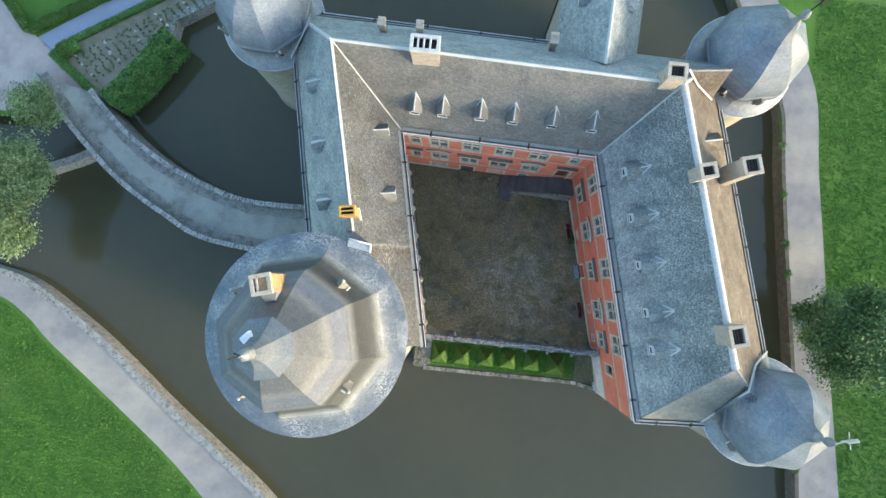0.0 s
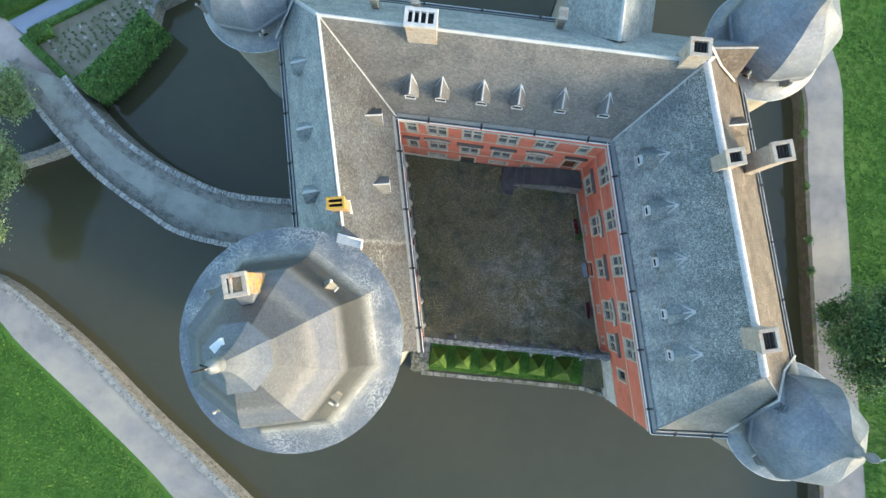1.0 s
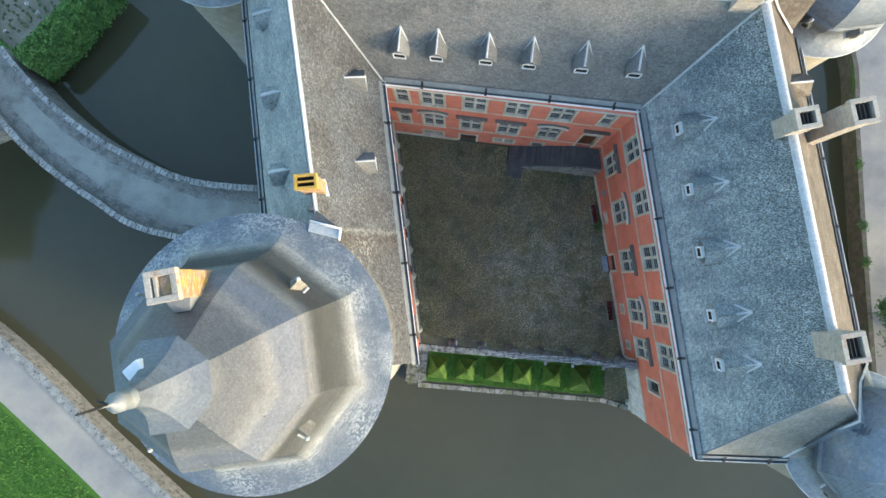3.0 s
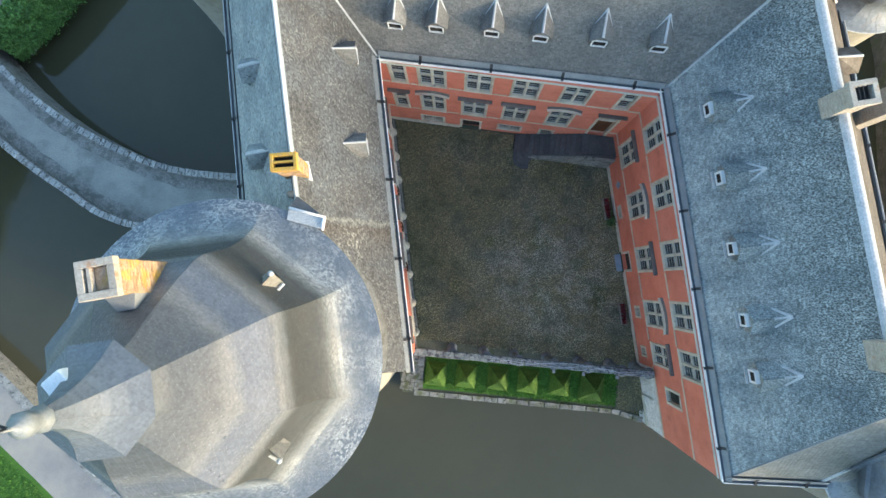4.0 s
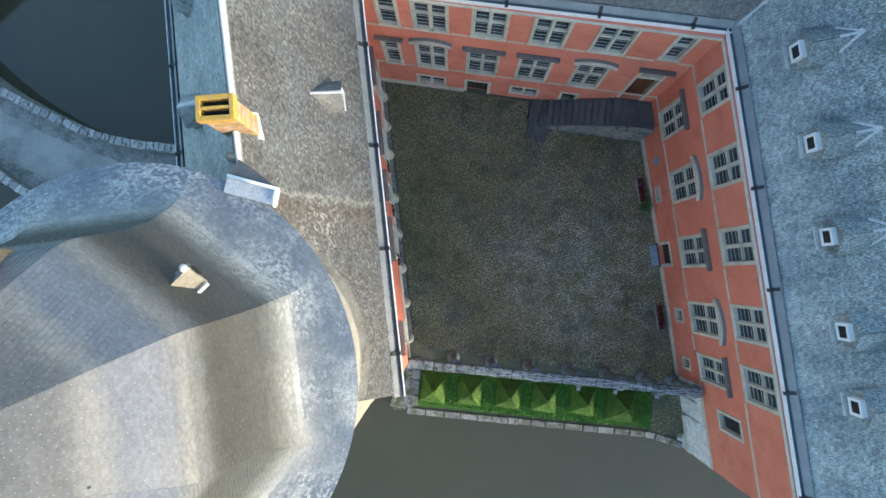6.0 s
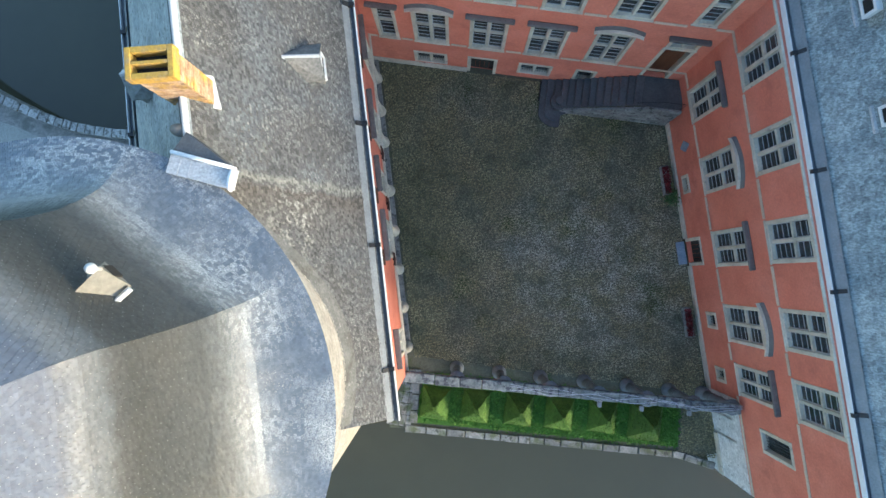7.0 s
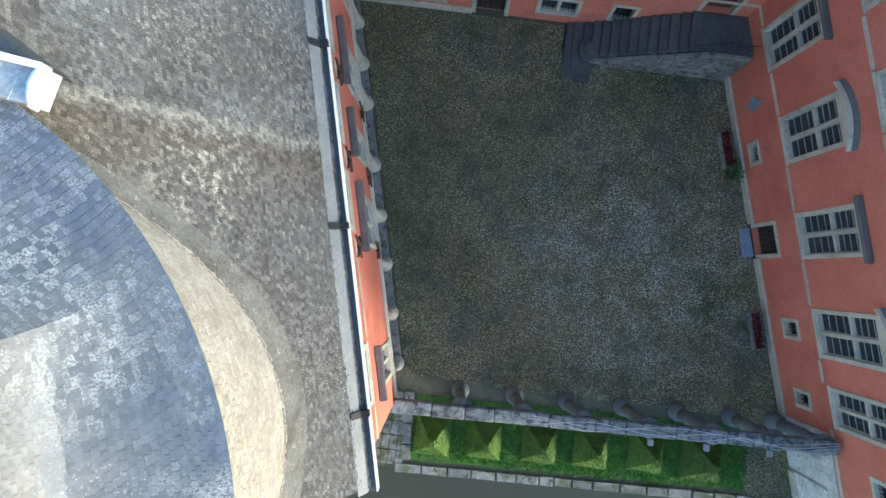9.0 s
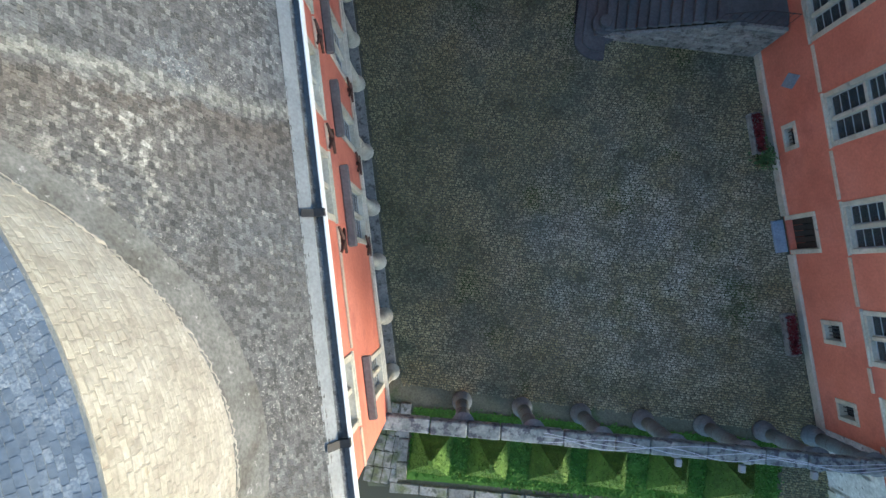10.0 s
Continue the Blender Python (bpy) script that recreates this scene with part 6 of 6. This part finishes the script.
for x, y in ((1.35, -13.12), (3.2, -13.05), (5.0, -13.0), (6.9, -12.93), (8.75, -12.85), (10.55, -12.78), (12.0, -12.72)):
    bm = bmesh.new()
    lathe(bm, (x, y), [(0.2, 0.5), (0.195, 1.3), (0.18, 2.2), (0.2, 2.22), (0.21, 2.26)], 18)
    col = part("column", bm, COLUMN, colonnade, "round grey stone column", smooth=True)
    bm = bmesh.new()
    lathe(bm, (x, y), [(0.31, -0.02), (0.31, 0.14), (0.25, 0.2), (0.28, 0.28), (0.27, 0.36), (0.2, 0.44), (0.2, 0.52)], 18)
    part("column_base", bm, COLUMN, col, smooth=True)
    bm = bmesh.new()
    lathe(bm, (x, y), [(0.2, 2.24), (0.22, 2.3), (0.19, 2.36), (0.2, 2.45), (0.28, 2.58), (0.31, 2.64), (0.31, 2.73)], 18)
    part("capital", bm, COLUMN, col, smooth=True)
    for zz in (1.0, 1.65):
        bm = bmesh.new()
        lathe(bm, (x, y), [(0.2, zz), (0.207, zz + 0.012), (0.2, zz + 0.024)], 18, False)
        part("joint", bm, DARK_STONE, col, smooth=True)
bm = bmesh.new()
rng = random.Random(21)
for n in range(3):
    pts = []
    for i in range(60):
        u = (0.32 + 0.68 * i / 59) * CL
        pts.append(CF.at(u, 0.05 * n - 0.05 + 0.1 * math.sin(u * (1.3 + 0.4 * n) + n), 3.09 + 0.02 * rng.random() + (0.03 if n else 0)))
    tube(bm, pts, 0.009, 5)
part("cable", bm, CABLE, colonnade, "thin grey lighting cable along the beam")
for u in (7.6, 9.2, 11.0):
    boxpart("spotlight", CF, (u - 0.08, u + 0.08, 0.22, 0.42, 2.98, 3.1), LEAD, colonnade, "small grey floodlight", 0.02)

# ---- box garden on the quay ----
GR = [(-0.05, -13.5), (5.0, -13.3), (11.0, -13.07), (11.25, -15.15), (5.0, -15.45), (-0.05, -15.72)]
flat_region("garden_lawn", GR, [], 0.02, GRASS, "strip of bright green grass on the quay", category="lawn")
quay = tagged(thing("quay_edge", (6, -15.8, 0), "weathered grey stone coping along the quay", "kerb", kind="structure"))
coping([(-0.55, -16.02), (5.0, -15.75), (11.3, -15.45), (12.9, -15.75)], -0.14, 0.16, -0.12, 0.2, 0.7, MOSSY_STONE, quay, 15)
coping([(-0.35, -13.4), (-0.22, -15.75)], -0.16, 0.16, -0.05, 0.14, 0.6, MOSSY_STONE, quay, 16)
for i in range(4):
    for j in range(5):
        rr = random.Random(i * 7 + j)
        boxpart("paving_stone", Frame((-1.35 + 0.27 * i, -13.45 - 0.5 * j, 0), (1, -0.1, 0), (0.1, 1, 0)), (0.01, 0.26, -0.48, 0.0, -0.04, 0.03 + rr.random() * 0.02), MOSSY_STONE, quay, "", 0.01)


def yew(cx, cy, w, h, seed):
    """A clipped four-sided box pyramid with an open, leafy skin."""
    rng = random.Random(seed)

    def skin(r):
        t = r.random() ** 1.4 * 0.97
        a = r.randrange(4)
        q = r.uniform(-1, 1)
        k = w / 2 * (1 - t * 0.95)
        x, y = ((q, 1), (q, -1), (1, q), (-1, q))[a]
        return Vector((cx + x * k + r.gauss(0, 0.008), cy + y * k * 1.15 + r.gauss(0, 0.008), 0.02 + t * h + r.gauss(0, 0.008)))
    t = thing("box_pyramid", (cx, cy, 0), "clipped green box bush shaped as a pyramid", "topiary", "row of clipped box pyramids")
    bm = bmesh.new()
    a = [bm.verts.new((cx + sx * w * 0.5, cy + sy * w * 0.575, 0.0)) for sx, sy in ((-1, -1), (1, -1), (1, 1), (-1, 1))]
    b = [bm.verts.new((cx + sx * w * 0.04, cy + sy * w * 0.04, h * 0.97)) for sx, sy in ((-1, -1), (1, -1), (1, 1), (-1, 1))]
    bm.faces.new(b)
    for i in range(4):
        bm.faces.new((a[i], a[(i + 1) % 4], b[(i + 1) % 4], b[i]))
    bmesh.ops.recalc_face_normals(bm, faces=bm.faces)
    part("core", bm, BOX_LEAF, t, "dense clipped twigs")
    v, f = leaf_cloud(rng, 3000, skin, 0.022)
    part("foliage", mesh_of("foliage", v, f, BOX_LEAF), BOX_LEAF, t, "small bright green leaves")


for i, (x, y) in enumerate(((0.62, -14.75), (2.38, -14.62), (4.25, -14.5), (6.0, -14.42), (7.85, -14.3), (9.7, -14.25))):
    yew(x, y, 1.25 if i < 5 else 1.45, 1.2 if i < 5 else 1.35, 40 + i)

# ---- garden beyond the bridge ----
flat_region("gravel_court", [(-33.2, 0.8), (-29.9, 1.6), (-35.0, 5.4), (-36.5, 6.3), (-41.5, 11.5), (-60, 14), (-60, 2), (-38, -0.3)], [], 0.012, GRAVEL_BROWN, "brownish gravel forecourt at the bridge end", category="forecourt")
flat_region("garden_path", [(-36.3, 6.2), (-35.0, 5.3), (-26.3, 11.4), (-20, 16.0), (-20.8, 17.5), (-28, 12.2)], [], 0.012, PATH_BLUE, "bluish slate-chip garden path", category="path")
flat_region("flower_bed", [(-34.3, 5.2), (-30.3, 2.2), (-26.0, 7.6), (-24.6, 9.6), (-22.0, 12.0), (-21.0, 14.2)], [], 0.012, SOIL, "dry planted bed dotted with small tufts", category="flower bed")


def hedge(p, q, w, h, seed, material=HEDGE, label="low clipped green hedge beside a path", leaf=0.06, density=700):
    p, q = Vector((*p, 0)), Vector((*q, 0))
    fr = Frame(p, q - p)
    L = (q - p).length
    t = thing("hedge", p.lerp(q, 0.5), label, "hedge", "garden hedges")
    boxpart("core", fr, (0.03, L - 0.03, -w / 2 + 0.05, w / 2 - 0.05, 0, h - 0.06), HEDGE, t, "dark inner twigs", 0.03)
    rng = random.Random(seed)

    def skin(r):
        k = r.random()
        u = r.uniform(0, L)
        if k < 0.5:
            return fr.at(u, r.uniform(-w / 2, w / 2), h + r.gauss(0, 0.03))
        return fr.at(u, (w / 2 if k < 0.75 else -w / 2) + r.gauss(0, 0.02), r.uniform(0.02, h))
    v, f = leaf_cloud(rng, int(L * density * (w + h) / 1.4), skin, leaf)
    part("foliage", mesh_of("foliage", v, f, material), material, t)


hedge((-36.9, 6.6), (-27.5, 12.6), 0.7, 0.6, 1, BOX_LEAF)
hedge((-36.9, 6.6), (-41.5, 11.5), 0.7, 0.6, 2, BOX_LEAF)
hedge((-34.7, 5.0), (-30.2, 1.9), 0.6, 0.5, 3)
hedge((-34.3, 5.5), (-21, 14.6), 0.45, 0.4, 4)
hedge((-33.9, 5.0), (-32.6, 5.9), 1.0, 0.7, 5, BOX_LEAF)
rng = random.Random(77)
for i in range(180):
    a, b = (i % 20 + 0.5) / 20 + rng.gauss(0, 0.008), (i // 20 + 0.5) / 9 + rng.gauss(0, 0.02)
    base = Vector((-33.2, 5.0, 0)).lerp(Vector((-23.0, 12.2, 0)), a)
    off = Vector((2.4, -2.0, 0)) * b * (1 - 0.55 * a)
    c = base + off
    v, f = leaf_cloud(random.Random(i), 34, lambda r: c + Vector((r.gauss(0, 0.06), r.gauss(0, 0.06), abs(r.gauss(0.08, 0.05)))), 0.045)
    m = LEAF_DARK if i % 12 else WHITE_PAINT
    tagged(part("bedding_plant", mesh_of("bedding_plant", v, f, m), m), "small tufted grey-green plant in a dry flower bed", "plant", "bedding plants")
rng = random.Random(78)
bank = [Vector(p) for p in smooth_line([(-28.6, 1.4), (-27.4, 2.9), (-26.2, 4.6), (-24.5, 7.5)], 6)]


def bank_spot(r):
    i = r.randrange(len(bank) - 1)
    p = bank[i].lerp(bank[i + 1], r.random())
    k = r.uniform(-0.9, 1.0)
    return Vector((p.x + k * 1.05, p.y - k * 0.7, max(-0.9, 1.25 + r.gauss(0, 0.2) - k * k * 0.7 - max(0.0, k - 0.5) * 1.5)))


v, f = leaf_cloud(rng, 30000, bank_spot, 0.11)
tagged(part("shrub", mesh_of("shrub", v, f, HEDGE), HEDGE), "dense dark green shrub bank above the moat", "shrub")


# plants rooted in the east bank wall
for i, (x, y) in enumerate(((25.75, 1.6), (26.4, -2.3), (26.75, -4.6), (25.2, 5.5), (28.55, -16.2), (28.95, -19.4))):
    c = Vector((x, y, 0.1))
    v, f = leaf_cloud(random.Random(300 + i), 260, lambda r: c + Vector((r.gauss(0, 0.13), r.gauss(0, 0.17), abs(r.gauss(0.1, 0.1)))), 0.07)
    tagged(part("wall_plant", mesh_of("wall_plant", v, f, LEAF_DARK), LEAF_DARK), "small dark plant rooted in the moat wall", "plant", "plants on the moat wall")


# ---- trees ----
def tree(c, trunk_h, clumps, leaves, size, leaf_mat, seed, label, r0=0.3):
    rng = random.Random(seed)
    t = thing("tree", c, label, "tree", "trees by the moat")
    bm = bmesh.new()
    c = Vector(c)
    tube(bm, [c - Z * 0.2, c + Vector((0.1, 0.05, trunk_h * 0.5)), c + Vector((0.0, 0.1, trunk_h))], [r0 * 1.3, r0, r0 * 0.6], 10)
    for p, r in clumps:
        q = c + Vector(p)
        s = c + Z * trunk_h * rng.uniform(0.5, 0.95)
        tube(bm, [s, s.lerp(q, 0.5) + Z * 0.3, q], [r0 * 0.4, r0 * 0.25, r0 * 0.08], 6)
    part("trunk", bm, BARK, t, "brown bark trunk and limbs", smooth=True)
    tw = []
    for p, r in clumps:
        for _ in range(int(14 * r)):
            d = Vector((rng.gauss(0, 1), rng.gauss(0, 1), rng.gauss(0, 0.8))).normalized()
            tw.append((c + Vector(p) + d * r * rng.uniform(0.35, 1.08), 0.22 * r + 0.12))

    def spot(r):
        q, k = tw[r.randrange(len(tw))]
        return q + Vector((r.gauss(0, k), r.gauss(0, k), r.gauss(0, k * 0.6)))
    v, f = leaf_cloud(rng, leaves, spot, size)
    part("crown", mesh_of("crown", v, f, leaf_mat), leaf_mat, t, "leafy crown with gaps")


tree((-33.4, -0.2, -0.3), 2.2, [((0, 0, 3.4), 1.2), ((0.9, -0.5, 2.9), 0.9), ((-1.0, 0.3, 3.0), 1.0), ((0.2, 0.9, 2.9), 0.9), ((-0.4, -0.8, 2.9), 0.75)], 11000, 0.1, LEAF, 5, "light green leafy tree beside the bridge", 0.14)
tree((-35.0, -5.8, -1.0), 4.5, [((0, 0, 6.0), 2.2), ((2.0, 1.0, 5.2), 1.5), ((2.6, -1.3, 4.8), 1.4), ((1.3, -3.2, 4.8), 1.6), ((-1, 2.0, 5.4), 1.7), ((2.2, -4.6, 4.2), 1.2), ((3.2, 0.4, 4.2), 1.0)], 34000, 0.11, LEAF, 6, "large grey-green tree leaning over the moat", 0.35)
tree((29.9, -8.75, 0), 3.5, [((0, 0, 5.5), 2.3), ((-1.8, 1.5, 4.6), 1.5), ((-2.4, -0.3, 4.0), 1.4), ((-1.2, -2.2, 4.2), 1.5), ((1.5, 1.6, 4.8), 1.7), ((1.8, -1.5, 4.8), 1.7), ((-3.2, 1.2, 3.4), 0.8), ((0.3, 2.8, 3.8), 1.2)], 34000, 0.1, LEAF_DARK, 8, "broad dark green tree beside the gravel path", 0.3)

# low stone weir wall and lawn grass
weir = tagged(ribbon_wall("weir_wall", [(-29.3, -2.3), (-31.3, -3.5), (-34.5, -5.0)], -0.3, 0.3, BED, 0.2, GREY_STONE, "", ""), "low stone wall crossing the moat by the bridge", "wall", kind="structure")


def tufts(name, regions, count, seed, label):
    rng = random.Random(seed)
    verts, faces = [], []
    for (x0, x1, y0, y1), share, test in regions:
        k = 0
        while k < count * share:
            x, y = rng.uniform(x0, x1), rng.uniform(y0, y1)
            k += 1
            if not test(x, y):
                continue
            for _ in range(3):
                a = rng.uniform(0, 6.28)
                h, w = rng.uniform(0.04, 0.11), rng.uniform(0.02, 0.05)
                i = len(verts)
                dx, dy = math.cos(a), math.sin(a)
                ox, oy = x + rng.gauss(0, 0.05), y + rng.gauss(0, 0.05)
                verts += [(ox - dy * w, oy + dx * w, 0.0), (ox + dy * w, oy - dx * w, 0.0), (ox + dx * h * 0.9, oy + dy * h * 0.9, h)]
                faces.append((i, i + 1, i + 2))
    ob = part(name, mesh_of(name, verts, faces, BLADE), BLADE)
    return tagged(ob, label, "grass", kind="stuff")


def west_lawn(x, y):
    return any((b[0] - a[0]) * (y - a[1]) - (b[1] - a[1]) * (x - a[0]) < -0.3 * math.hypot(b[0] - a[0], b[1] - a[1]) and min(a[0], b[0]) <= x <= max(a[0], b[0]) for a, b in zip(path_w, path_w[1:]))


def east_lawn(x, y):
    return any(min(a[1], b[1]) <= y <= max(a[1], b[1]) and x > a[0] + (b[0] - a[0]) * (y - a[1]) / (b[1] - a[1]) + 0.1 for a, b in zip(path_e, path_e[1:]))


tufts("grass", [((-42, -16, -33, -15), 0.55, west_lawn), ((27, 38, -24, 18), 0.45, east_lawn)], 60000, 3, "short mown green lawn grass")
tufts("garden_grass", [((-0.05, 11.2, -15.5, -12.85), 1.0, lambda x, y: -15.7 + 0.05 * x < y < -13.5 + 0.036 * x)], 6000, 4, "short green grass around the box pyramids")

# ---- stones of the keep ----
rng = random.Random(17)
single = 0
verts, faces = [], []
zz = 9.0
while zz < 13.6:
    h = rng.uniform(0.06, 0.11)
    a = -62.0
    while a < 62:
        w = rng.uniform(0.08, 0.2)
        da = math.degrees(w / 5.2)
        r0, r1 = 5.19, 5.199 + rng.random() * 0.006
        pts = []
        g = 0.003
        for r, sh in ((r0, 0.0), (r1, 0.01)):
            for ang, z in ((a + math.degrees((g + sh) / 5.2), zz + g + sh), (a + da - math.degrees((g + sh) / 5.2), zz + g + sh), (a + da - math.degrees((g + sh) / 5.2), zz + h - g - sh), (a + math.degrees((g + sh) / 5.2), zz + h - g - sh)):
                j = rng.gauss(0, 0.005)
                pts.append(Vector((KEEP[0] + r * math.cos(radians(ang) + j / 5), KEEP[1] + r * math.sin(radians(ang) + j / 5), z + rng.gauss(0, 0.006))))
        fs = [(4, 5, 6, 7), (0, 1, 5, 4), (1, 2, 6, 5), (2, 3, 7, 6), (3, 0, 4, 7)]
        if single < 290 and -12 < a < 26 and zz > 12.9:
            single += 1
            part("stone", mesh_of("stone", pts, fs, RUBBLE), RUBBLE, wallk)
        else:
            i = len(verts)
            verts += pts
            faces += [tuple(i + k for k in f) for f in fs]
        a += da
    zz += h
tagged(part("stonework", mesh_of("stonework", verts, faces, RUBBLE), RUBBLE, wallk), kind="stuff")

# ---- single slates near the court ----
for pts, mat, par in PIECES:
    part("slate", mesh_of("slate", pts, [(0, 1, 2, 3), (4, 5, 1, 0), (4, 0, 3), (5, 2, 1)], mat), mat, par)

# ---- cobbles ----
rng = random.Random(2)


def in_court(x, y):
    if y > 0.0 or y < -12.75 - 0.02 * (12 - x) * 0.6:
        return 12.9 > x > 11.3 and -15.4 < y < -12
    lo = -4.42 + (0.1 - y) * 0.258
    hi = 8.72 + (0.1 - y) * 0.2776
    return lo + 0.5 < x < hi - 0.05 and not (4.0 < x and y > -1.2 and x < 9.2)


verts, faces, single = [], [], 0
shapes = []
for k in range(6):
    n = 6
    ring = [(math.cos(2 * math.pi * i / n + 0.3) * rng.uniform(0.85, 1.1), math.sin(2 * math.pi * i / n + 0.3) * rng.uniform(0.85, 1.1)) for i in range(n)]
    shapes.append(ring)
pebble = []
for ring in shapes:
    vs = [(x, y, -0.03) for x, y in ring] + [(x * 0.82, y * 0.82, 0.0) for x, y in ring] + [(0, 0, 0.008)]
    fs = [(i, (i + 1) % 6, 6 + (i + 1) % 6, 6 + i) for i in range(6)] + [(6 + i, 6 + (i + 1) % 6, 12) for i in range(6)]
    pebble.append((vs, fs, mesh_of("cobble", [(x * 0.04, y * 0.037, z) for x, y, z in vs], fs, COBBLE)))
y = -15.6
row = 0
while y < 0.05:
    x = -4.2 + (0.039 if row % 2 else 0.0)
    while x < 13.2:
        px, py = x + rng.gauss(0, 0.01), y + rng.gauss(0, 0.009)
        if in_court(px, py):
            vs, fs, me = pebble[rng.randrange(6)]
            sx, sy, dz = 0.04 * rng.uniform(0.75, 1.15), 0.037 * rng.uniform(0.75, 1.15), rng.uniform(-0.018, 0.012)
            if single < 300 and 0.2 < px < 2.2 and -11.4 < py < -10.4:
                single += 1
                part("cobble", me, COBBLE, court, m=pose(px, py, dz, 0, 0, rng.uniform(-12, 12)))
            else:
                i = len(verts)
                verts += [(px + a * sx, py + b * sy, c + dz) for a, b, c in vs]
                faces += [tuple(i + q for q in f) for f in fs]
        x += 0.078
    y += 0.073
    row += 1
tagged(part("cobblestones", mesh_of("cobblestones", verts, faces, COBBLE), COBBLE, court), kind="stuff")
